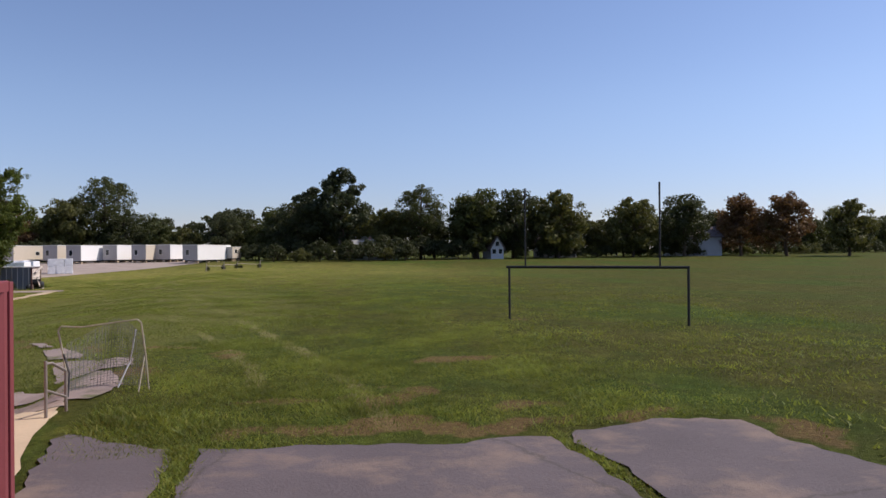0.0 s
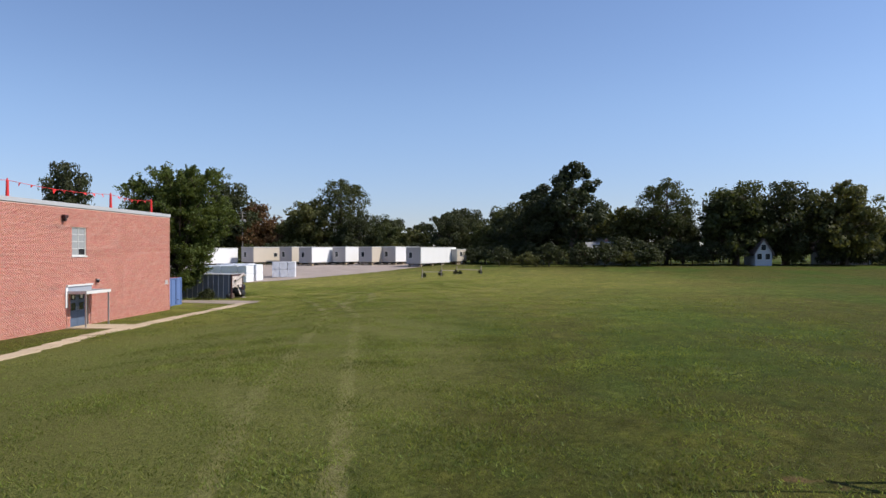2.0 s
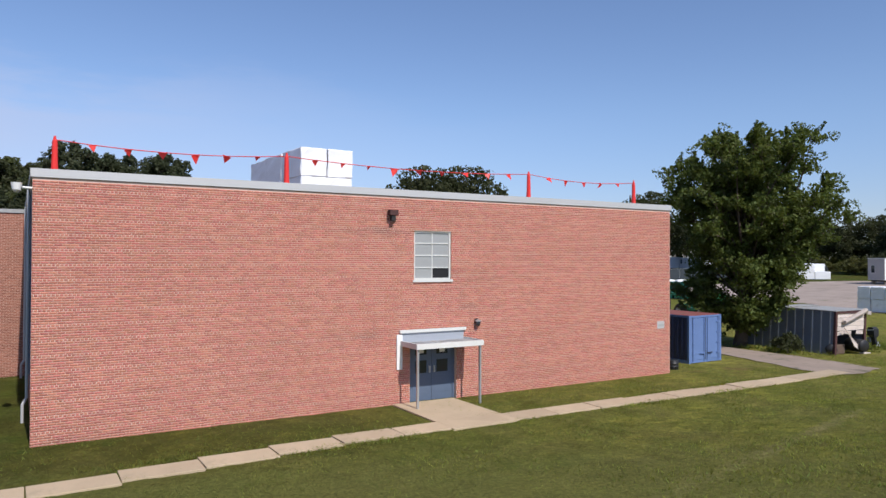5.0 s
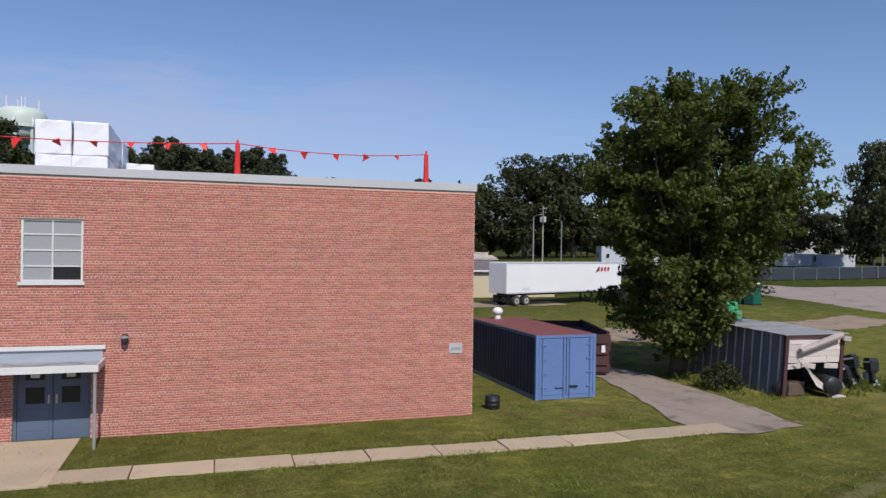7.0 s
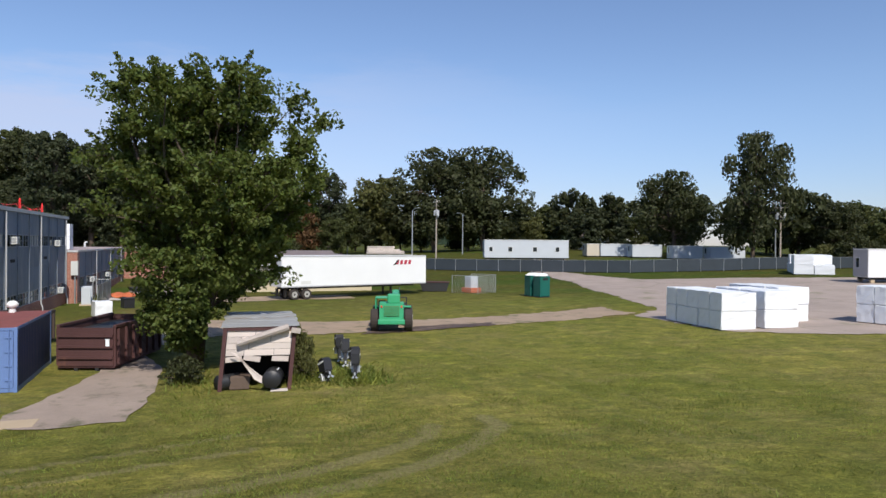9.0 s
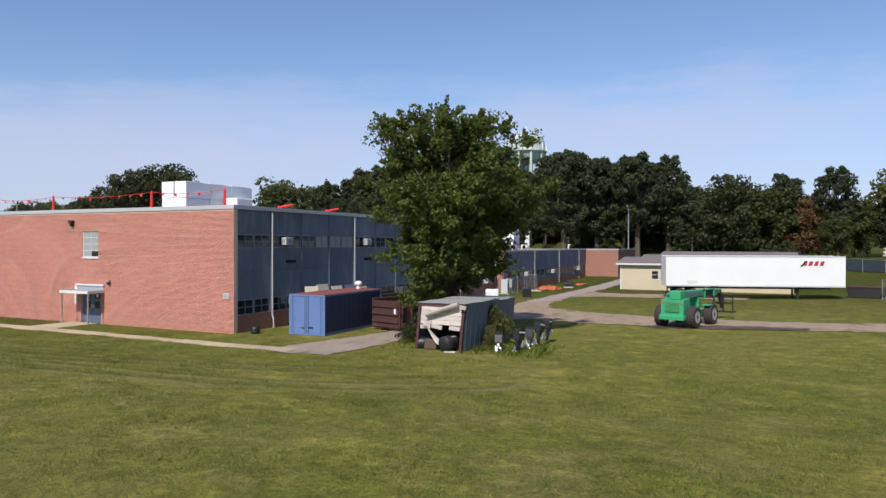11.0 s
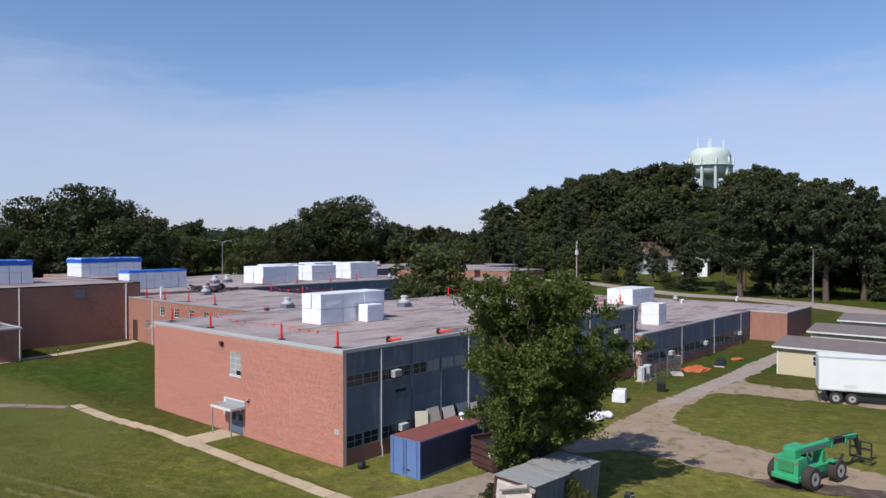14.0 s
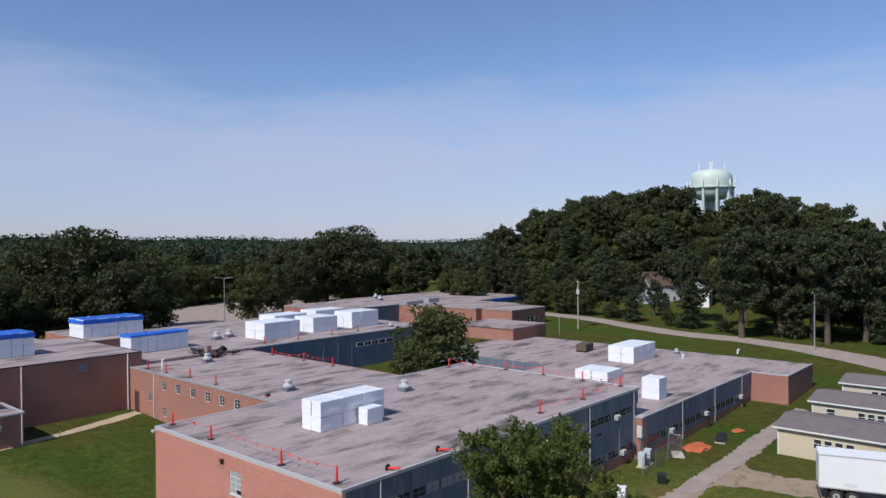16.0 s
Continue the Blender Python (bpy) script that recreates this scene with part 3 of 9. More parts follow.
def ground_z(x, y):
    """Height of the land: low by the school, a little higher on the playing field, rising to a wooded hill beyond."""
    x, y = np.asarray(x, float), np.asarray(y, float)
    lawn = 0.85 * ease((x + 16) / 14)
    south = 1.5 * ease((46 - y) / 32) * ease((-3 - x) / 14)
    z = np.maximum(lawn, south) + 0.15 * np.minimum(lawn, south)
    z = z + (1.75 - z) * ease((y - 95) / 75)
    z = z + 2.4 * ease((-x - 75) / 75)
    z = z + 19 * ease((-x - 175) / 90) * ease((y + 110) / 70) * ease((105 - y) / 95)
    z = z + 5.5 * ease((-x - 190) / 40) * ease((y + 80) / 50) * ease((80 - y) / 50)
    z = z - 0.42 * ease((-2.0 - x) / 1.5) * ease((y - 15.7) / 1.2) * ease((27 - y) / 5) * ease((x + 14) / 6)
    return z


def gz(x, y):
    return float(ground_z(x, y))


def draped(name, outline, material, lift=0.03, step=1.0, ragged=0.0, label="", category="", seed=1, curb=0.0):
    """A thin paving sheet with a given outline (x, y), laid on the land, with an edge that may be ragged."""
    rnd = random.Random(seed)
    pts = []
    k = len(outline)
    for i in range(k):
        a, b = Vector(outline[i]), Vector(outline[(i + 1) % k])
        n = max(1, int((b - a).length / step))
        for j in range(n):
            p = a.lerp(b, j / n)
            pts.append((p.x + rnd.uniform(-ragged, ragged), p.y + rnd.uniform(-ragged, ragged)))
    bm = bmesh.new()
    f = bm.faces.new([bm.verts.new((x, y, 0)) for x, y in pts])
    f.normal_update()
    if f.normal.z < 0:
        f.normal_flip()
    x0, x1 = min(p[0] for p in pts), max(p[0] for p in pts)
    y0, y1 = min(p[1] for p in pts), max(p[1] for p in pts)
    cut = max(step * 1.5, 0.6)
    for axis, lo, hi in ((0, x0, x1), (1, y0, y1)):
        for i in range(1, int((hi - lo) / cut) + 1):
            at = lo + i * cut
            bmesh.ops.bisect_plane(bm, geom=bm.verts[:] + bm.edges[:] + bm.faces[:], plane_co=(at, at, 0), plane_no=((1, 0, 0), (0, 1, 0))[axis])
    bmesh.ops.triangulate(bm, faces=bm.faces[:])
    for v in bm.verts:
        v.co.z = gz(v.co.x, v.co.y) + lift
    return setting(name, bm, material, label, category)

# ---- land ----
def axis_steps(lo, hi, fine_lo, fine_hi, fine):
    out = list(np.arange(fine_lo, fine_hi + 0.01, fine))
    step, at = fine, fine_lo
    while at > lo:
        step *= 1.35; at -= step; out.insert(0, max(at, lo))
    step, at = fine, fine_hi
    while at < hi:
        step *= 1.35; at += step; out.append(min(at, hi))
    return np.array(out)


gx = np.concatenate([axis_steps(-3000, 3000, -180, 40, 1.0), np.arange(-21.7, 16, 0.35)])
gy = np.concatenate([axis_steps(-3000, 3000, -20, 150, 1.0), np.arange(9.4, 108, 0.35)])
gx, gy = (np.unique(np.round(g, 2)) for g in (gx, gy))
gx, gy = (g[np.concatenate([[True], np.diff(g) > 0.12])] for g in (gx, gy))
X, Y = np.meshgrid(gx, gy)
Z = ground_z(X, Y)
nx, ny = len(gx), len(gy)
near = (np.abs(X + 60) < 130) & (np.abs(Y - 70) < 95)
rough_ground = np.random.RandomState(3).uniform(-0.012, 0.012, Z.shape) * near
gm = bpy.data.meshes.new("ground")
co = np.stack([X, Y, Z + rough_ground], -1).reshape(-1, 3).astype(np.float32)
i = (np.arange(ny - 1)[:, None] * nx + np.arange(nx - 1)[None]).reshape(-1)
fi = np.stack([i, i + 1, i + nx + 1, i + nx], -1).astype(np.int32)
gm.vertices.add(len(co)); gm.vertices.foreach_set("co", co.reshape(-1))
gm.loops.add(fi.size); gm.loops.foreach_set("vertex_index", fi.reshape(-1))
gm.polygons.add(len(fi)); gm.polygons.foreach_set("loop_start", np.arange(0, fi.size, 4, dtype=np.int32))
gm.polygons.foreach_set("use_smooth", np.ones(len(fi), dtype=bool))
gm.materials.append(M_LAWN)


def line_wear(lines, width):
    """1 on a bent line, falling to 0 at the given distance from it."""
    best = np.full(X.shape, 1e9)
    for pts in lines:
        for (xa, ya), (xb, yb) in zip(pts, pts[1:]):
            t = np.clip(((X - xa) * (xb - xa) + (Y - ya) * (yb - ya)) / ((xb - xa) ** 2 + (yb - ya) ** 2), 0, 1)
            best = np.minimum(best, np.hypot(X - xa - t * (xb - xa), Y - ya - t * (yb - ya)))
    return np.clip(1.15 - best / width, 0, 1)


def shifted(pts, off):
    out = []
    for i_, (x, y) in enumerate(pts):
        a, b = pts[max(i_ - 1, 0)], pts[min(i_ + 1, len(pts) - 1)]
        d = math.hypot(b[0] - a[0], b[1] - a[1])
        out.append((x - off * (b[1] - a[1]) / d, y + off * (b[0] - a[0]) / d))
    return out


rut_a = [(3.5, 13.4), (3.4, 17), (2.9, 21.8), (2.0, 26.3), (0.2, 36), (-3.7, 58), (-8.5, 74), (-12.5, 84)]
rut_b = [(1.5, 17.6), (1.4, 19.6), (0.9, 22.6), (0.1, 26.2), (-1.7, 34), (-5.9, 60), (-10.6, 75), (-14.5, 84)]
rut_c = [(-1.0, 31), (-2.4, 34.5), (-3.4, 37.2), (-5.1, 41.5), (-6.5, 46.6), (-9.3, 59), (-12, 70)]
turn_in = [(-13.7, 89.0), (-12.4, 88.5), (-11.0, 87.0), (-9.6, 85.0), (-8.8, 83.4), (-8.2, 80.6), (-7.6, 76), (-6.8, 70)]
turn_out = [(-14.4, 90.9), (-13.1, 90.9), (-11.1, 89.5), (-9.4, 87.7), (-8.1, 85.7), (-7.1, 83.0), (-5.9, 76), (-5.0, 70)]
lift_a = [(-34, 93.6), (-25.3, 95.1), (-19.4, 95.5), (-15.7, 95.6), (-9.8, 94.7), (-2, 92)]
lift_b = [(-34, 96.0), (-25.7, 97.1), (-18.9, 97.1), (-14.5, 96.9), (-8, 96.4)]
wear = {"rut": np.maximum.reduce([line_wear([rut_a, rut_b], 0.34), 0.55 * line_wear([rut_c], 0.7), 0.85 * line_wear([turn_in, turn_out], 0.6), 0.5 * line_wear([lift_a, lift_b], 0.5)]),
        "dark_strip": np.maximum(0.95 * line_wear([shifted(r, 0.38) for r in (rut_a, rut_b)] + [shifted(turn_out, -0.5), shifted(turn_in, -0.5)], 0.42), 0.55 * line_wear([[(-13, 60), (-12.8, 73.5), (-12.9, 83.8), (-12.3, 88)]], 1.5))}
BARE_SPOTS = ((9.3, 29.4, 0.5, 0.35, 0.8), (6.0, 19.8, 0.9, 0.45, 1.0), (7.1, 20.1, 0.7, 0.4, 0.9), (0.8, 22.4, 0.6, 0.5, 0.9), (-1.5, 24.95, 0.5, 0.35, 0.9), (-0.6, 24.4, 0.6, 0.3, 0.95), (1.9, 24.7, 0.5, 0.3, 0.7), (0.45, 23.2, 0.4, 0.25, 0.85), (-5.3, 27.3, 0.35, 0.8, 0.9), (-3.2, 25.6, 0.25, 0.7, 0.9), (-6.2, 29.2, 0.4, 0.8, 0.8), (6.3, 14.2, 0.8, 0.4, 0.9), (3.3, 13.6, 1.0, 0.5, 0.95), (4.9, 13.0, 1.3, 0.4, 1.0), (2.2, 15.9, 1.2, 0.3, 0.85), (3.9, 15.2, 0.5, 0.7, 0.95), (4.6, 16.4, 0.6, 0.4, 0.85), (1.6, 17.2, 0.4, 0.3, 0.8),
                          (1.6, 13.6, 1.3, 0.4, 0.8), (7.6, 13.1, 1.3, 0.4, 0.8), (9.6, 11.4, 0.5, 1.4, 0.8), (-1.6, 20.4, 1.0, 0.8, 0.8), (11.6, 29.3, 0.5, 0.4, 0.8), (-6.6, 45.4, 0.3, 0.9, 0.75), (-6.6, 47.4, 0.3, 0.8, 0.7), (-4.2, 45.9, 0.3, 0.5, 0.7), (-6.0, 43.4, 0.35, 0.6, 0.7), (-20.2, 74.9, 0.7, 0.8, 0.7), (-19.4, 73.4, 0.5, 0.6, 0.6), (-20.6, 72.6, 0.4, 1.0, 0.6))


def bareness(x_, y_):
    """How bare the soil is at places: 1 in the middle of a worn spot, 0 away from it."""
    out = np.zeros(np.shape(x_))
    x_, y_ = x_ + 0.22 * np.sin(3.1 * y_ + 1.3 * x_) + 0.12 * np.sin(7.3 * y_ - 2.0 * x_), y_ + 0.2 * np.sin(2.7 * x_ + 0.8) + 0.14 * np.sin(6.1 * x_ + 3.0 * y_)
    for x, y, rx_, ry_, f_ in BARE_SPOTS:
        out = np.maximum(out, f_ * np.clip(1.5 - 0.9 * np.hypot((x_ - x) / rx_, (y_ - y) / ry_), 0, 1))
    return out


soil = bareness(X, Y)
# bare edges along the vehicle tracks
soil = np.maximum(soil, 0.62 * line_wear([[(-40, 112), (-40, 104), (-39.4, 97), (-38.8, 90), (-39.2, 84), (-44, 79.5), (-54, 77)]], 4.4))
soil = np.maximum(soil, 0.55 * line_wear([[(-17.5, 78.6), (-24, 79.6), (-33, 79.2)]], 2.4))
wear["soil"] = soil
# drier, paler grass between the walk and the wheel ruts
wear["dry"] = np.clip(1.25 - np.hypot((X + 7) / 13, (Y - 41) / 25), 0, 1)
for key, val in wear.items():
    gm.attributes.new(key, "FLOAT", "POINT").data.foreach_set("value", val.reshape(-1).astype(np.float32))
gm.update(calc_edges=True)
ground = tagged(new("ground", gm), "mown green field of uneven grass with worn and dry patches", "lawn", kind="structure")

# paving and worn ground
for i_, pts in enumerate((
        [(-1.2, 10.9), (-1.5, 14.0), (-1.3, 14.35), (-0.7, 13.7), (0.25, 12.95), (0.36, 12.2), (0.22, 11.2), (0.3, 9.8), (0.3, 4.0), (0.3, -12), (-1.0, -12), (-1.0, 4.6)],
        [(0.68, 12.85), (1.4, 12.6), (2.1, 12.68), (3.0, 12.4), (4.3, 12.05), (5.1, 12.2), (5.72, 12.1), (5.6, 11.4), (5.72, 10.7), (5.62, 9.4), (5.7, 4.0), (5.7, -12), (0.55, -12), (0.55, 4.0), (0.6, 9.8), (0.52, 11.2), (0.6, 12.1)],
        [(6.0, 12.15), (6.8, 12.35), (7.7, 12.55), (8.5, 12.4), (9.0, 12.1), (8.9, 10.8), (9.2, 9.5), (10.4, 6), (12, 3), (12, -12), (5.95, -12), (5.95, 4.0), (5.9, 9.3), (6.02, 10.7), (5.88, 11.4)])):
    draped("pavement_old_lot", pts, M_ASPHALT, lift=0.03, step=0.25, ragged=0.06, label="cracked purplish-grey asphalt with grass in the joints", category="pavement", seed=20 + i_)
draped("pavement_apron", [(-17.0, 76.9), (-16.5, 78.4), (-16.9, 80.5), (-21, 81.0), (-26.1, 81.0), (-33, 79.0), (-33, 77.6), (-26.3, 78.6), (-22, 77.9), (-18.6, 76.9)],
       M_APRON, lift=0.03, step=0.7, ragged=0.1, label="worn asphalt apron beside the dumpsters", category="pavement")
draped("track_dirt", [(-33.2, 79.3), (-38.4, 79.4), (-41.2, 78.9), (-48.6, 78.3), (-53, 78.1), (-57, 78.3), (-58.0, 80.4), (-55.2, 80.6), (-50.7, 80.8), (-47.6, 81.3), (-44.8, 82.3), (-43.7, 84.2), (-42.9, 85.7), (-42.1, 88.8), (-42.0, 91), (-41.6, 96), (-42.2, 102), (-43, 106), (-45, 113), (-40, 113), (-37.8, 106), (-37.2, 98.4), (-36, 94.8), (-35.8, 91.9), (-35.4, 88.1), (-36.2, 84.6), (-35.6, 82.2), (-33.5, 80.9)],
       M_DIRT, lift=0.028, step=0.5, ragged=0.3, label="brown dirt vehicle track with ruts", category="track")
draped("mud_patch", [(-34.8, 91.2), (-35.2, 94.0), (-36.2, 97.0), (-37.0, 100.5), (-38.4, 101.0), (-38.3, 97.2), (-37.4, 94.6), (-36.6, 92.2)],
       M_MUD, lift=0.036, step=0.4, ragged=0.22, label="dark churned mud under the lift", category="mud", seed=9)
draped("path_to_wing", [(-50, 78.6), (-57.5, 78.2), (-63, 78.1), (-68.1, 78.2), (-76.1, 77.7), (-83.1, 77.9), (-94, 77.9), (-94, 79.6), (-84, 79.9), (-77, 80.2), (-70, 80.5), (-65, 80.3), (-58.4, 80.3), (-52, 80.0)],
       M_OLD_ASPHALT, lift=0.034, step=0.5, ragged=0.2, label="worn asphalt lane along the low wing", category="path")
draped("lane_by_cabin", [(-67.2, 80.2), (-65.4, 81.2), (-64.6, 84.5), (-65.4, 87.8), (-66, 96), (-61.5, 96), (-60.6, 89), (-59.8, 85.8), (-59.4, 83.2), (-57.6, 80.2)],
       M_DIRT, lift=0.026, step=0.5, ragged=0.3, label="bare lane between the cabin and the trailer", category="track")
draped("yard_asphalt", [(-38.7, 112), (-41.5, 116.2), (-46, 117.6), (-54, 119.9), (-62, 121.7), (-73.5, 125.8), (-94, 129.6), (-95, 133), (-72, 135), (-68, 145), (-60, 158), (-40, 172), (-16, 190), (-6, 186), (-9, 168), (-9.5, 148), (-16, 134), (-23, 121.5), (-28.5, 112.5), (-36, 112)],
       M_OLD_ASPHALT, lift=0.03, step=0.8, ragged=0.35, label="weathered grey asphalt yard with trailers parked", category="yard")
draped("road_beyond_wing", [(-112, 100), (-128.5, 77), (-135, 66), (-139.5, 54), (-141, 28), (-146, 4), (-150, -30), (-156, -30), (-152.5, 3), (-147.5, 26), (-146.5, 52), (-142, 68), (-136, 80), (-120, 101)],
       M_OLD_ASPHALT, lift=0.03, step=3, ragged=0.1, label="pale lane below the wooded slope", category="road")
draped("road_lot_far", [(-80, -40), (-140, -40), (-160, -110), (-80, -110)], M_OLD_ASPHALT, lift=0.05, step=4, ragged=0.1, label="parking lot behind the gym", category="pavement")

# ---- school building ----
def grid_cut(u0, u1, z0, z1, holes):
    """Rectangles that fill a wall around its openings (u0, u1, z0, z1)."""
    us = sorted({u0, u1, *[h[0] for h in holes], *[h[1] for h in holes]})
    out = []
    for a, b in zip(us, us[1:]):
        if b <= u0 or a >= u1:
            continue
        mid, at = (a + b) / 2, z0
        for h in sorted((h for h in holes if h[0] < mid < h[1]), key=lambda h: h[2]):
            if h[2] > at:
                out.append((a, b, at, h[2]))
            at = max(at, h[3])
        if at < z1:
            out.append((a, b, at, z1))
    return out


def wall_mesh(axis, p0, p1, u0, u1, z0, z1, holes=()):
    """A wall of real thickness (p0 to p1 across axis 0: x, 1: y) with openings through it."""
    bm = bmesh.new()
    for a, b, c, d in grid_cut(u0, u1, z0, z1, holes):
        add_box(bm, *((p0, p1, a, b) if axis == 0 else (a, b, p0, p1)), c, d)
    return bm


def brick_boxes(axis, face, out, u0, u1, z0, z1, holes=(), deep=0.03, seed=5):
    """Low and high corners of bricks in common bond, with a header course in every six."""
    rnd = random.Random(seed)
    lo, hi = [], []
    rows = int((z1 - z0) / 0.0677)
    for r in range(rows):
        za, zb = z0 + r * 0.0677 + 0.0055, z0 + (r + 1) * 0.0677 - 0.0055
        header = r % 6 == 3
        w = 0.1015 if header else 0.203
        u = u0 - (w / 2 if r % 2 else 0)
        while u < u1:
            joint = 0.009 if header else 0.0045
            a, b = max(u + joint, u0), min(u + w - joint, u1)
            u += w
            if b - a < 0.03:
                continue
            clip = False
            for h in holes:
                if zb > h[2] and za < h[3] and b > h[0] and a < h[1]:
                    if a < h[0] - 0.03:
                        b = h[0]
                    elif b > h[1] + 0.03:
                        a = h[1]
                    else:
                        clip = True
            if clip:
                continue
            p = face + out * rnd.uniform(-0.001, 0.0025)
            q = face - out * deep
            p, q = min(p, q), max(p, q)
            lo.append((p, a, za) if axis == 0 else (a, p, za))
            hi.append((q, b, zb) if axis == 0 else (b, q, zb))
    return np.array(lo), np.array(hi)


def lay_bricks(wall, axis, face, out, u0, u1, z0, z1, holes, near_box, limit=300, seed=5):
    """Bricks on a wall: those in the stretch near_box (u0, u1, z0, z1) each on their own, the rest joined."""
    off = np.array(wall.parent.location if wall.parent else (0, 0, 0))
    lo, hi = brick_boxes(axis, face, out, u0, u1, z0, z1, holes, seed=seed)
    u = (lo[:, 1 - axis] + hi[:, 1 - axis]) / 2
    z = (lo[:, 2] + hi[:, 2]) / 2
    pick = (u > near_box[0]) & (u < near_box[1]) & (z > near_box[2]) & (z < near_box[3])
    single = np.flatnonzero(pick)[:limit]
    rest = np.ones(len(lo), bool); rest[single] = False
    ob = new("brickwork", boxes_mesh("brickwork", lo[rest] - off, hi[rest] - off, M_BRICK))
    ob.parent = wall
    tagged(ob, "orange-red bricks in common bond with pale joints", kind="stuff")
    shared = {}
    for k in single:
        size = hi[k] - lo[k]
        key = tuple(size.round(2))
        if key not in shared:
            shared[key] = boxes_mesh("brick", [-size / 2], [size / 2], M_BRICK_EACH)
        b = new("brick", shared[key])
        b.parent = wall
        b.location = (lo[k] + hi[k]) / 2 - off


def wpart(name, bm, material, parent, label="", smooth=False, top=None):
    """A part given in the place's own metres, under a thing that is only moved, not turned."""
    t = top or parent
    bm.transform(Matrix.Translation(-t.matrix_world.translation))
    return part(name, bm, material, parent, label, smooth)


X0, X1, Y0, Y1, TOP = -62.1, -20.92, 46.74, 71.12, 7.37
school = thing("school_building", "two-storey red brick school block with blue panel side and flat roof", "building", ((X0 + X1) / 2, (Y0 + Y1) / 2, 0))
DOOR = (58.12, 60.02, -0.2, 2.12)
WIN = (58.27, 59.78, 4.27, 5.98)
east = None
for a, b, c, d in grid_cut(Y0, Y1, -0.6, TOP - 0.22, [DOOR, WIN]):
    w_ = wpart("wall", box(X1 - 0.30, X1 - 0.003, a, b, c, d), M_MORTAR, school, "red brick end wall around a door and a window")
    east = east or w_
wpart("wall", box(X0, X0 + 0.3, Y0 + 0.3, Y1 - 0.3, -0.6, TOP - 0.22), M_BRICK_Y, school, "red brick wall")
wpart("roof", box(X0 + 0.1, X1 - 0.1, Y0 + 0.1, Y1 - 0.1, TOP - 0.5, TOP - 0.05), M_ROOF, school, "grey-brown stained flat roof")
rim = bmesh.new()
for a in ((X1 - 0.16, X1 + 0.05, Y0 - 0.05, Y1 + 0.05), (X0 - 0.05, X0 + 0.16, Y0 - 0.05, Y1 + 0.05), (X0 + 0.16, X1 - 0.16, Y1 - 0.14, Y1 + 0.05), (X0 + 0.16, X1 - 0.16, Y0 - 0.05, Y0 + 0.16)):
    add_box(rim, *a, TOP - 0.21, TOP + 0.02)
wpart("fascia", rim, M_FASCIA, school, "pale metal roof edge")

# the two door leaves, set back in the brick
BAYS = [X1 - 0.25 - k * 3.05 for k in range(14)]


def leaf(y0, y1, x, parent, z0=0.0, z1=2.08, paper=True):
    d = wpart("door", box(x - 0.05, x, y0, y1, z0, z1, 0.01), M_DOOR_DARK, parent, "slate-blue steel door leaf", top=school)
    for za, zb in ((1.62, 1.95), (0.98, 1.42)):
        g = box(x - 0.01, x + 0.012, y0 + 0.2, y1 - 0.2, za, zb)
        g.transform(Matrix.Translation(-school.location)); part("pane", g, M_GLASS, d, "dark glass")
    if paper:
        g = box(x + 0.012, x + 0.016, y0 + 0.32, y1 - 0.32, 1.68, 1.88)
        g.transform(Matrix.Translation(-school.location)); part("notice", g, M_PAPER, d, "white sheet of paper")
    k = box(x - 0.01, x + 0.006, y0 + 0.1, y1 - 0.1, 0.25, 0.85, 0.004)
    k.transform(Matrix.Translation(-school.location)); part("panel", k, M_DOOR_DARK, d)
    h = box(x, x + 0.06, (y1 - 0.12) if paper is True and y0 < 59 else (y0 + 0.06), (y1 - 0.06) if y0 < 59 else (y0 + 0.12), 0.98, 1.22, 0.01)
    h.transform(Matrix.Translation(-school.location)); part("handle", h, M_STEEL, d, "steel pull handle")


fr = bmesh.new()
for a in ((58.12, 58.2, -0.05, 2.12), (59.94, 60.02, -0.05, 2.12), (58.2, 59.94, 2.06, 2.12)):
    add_box(fr, X1 - 0.24, X1 - 0.14, *a)
wpart("door_frame", fr, M_DOOR_DARK, school)
leaf(58.205, 59.065, X1 - 0.16, school)
leaf(59.075, 59.935, X1 - 0.16, school)


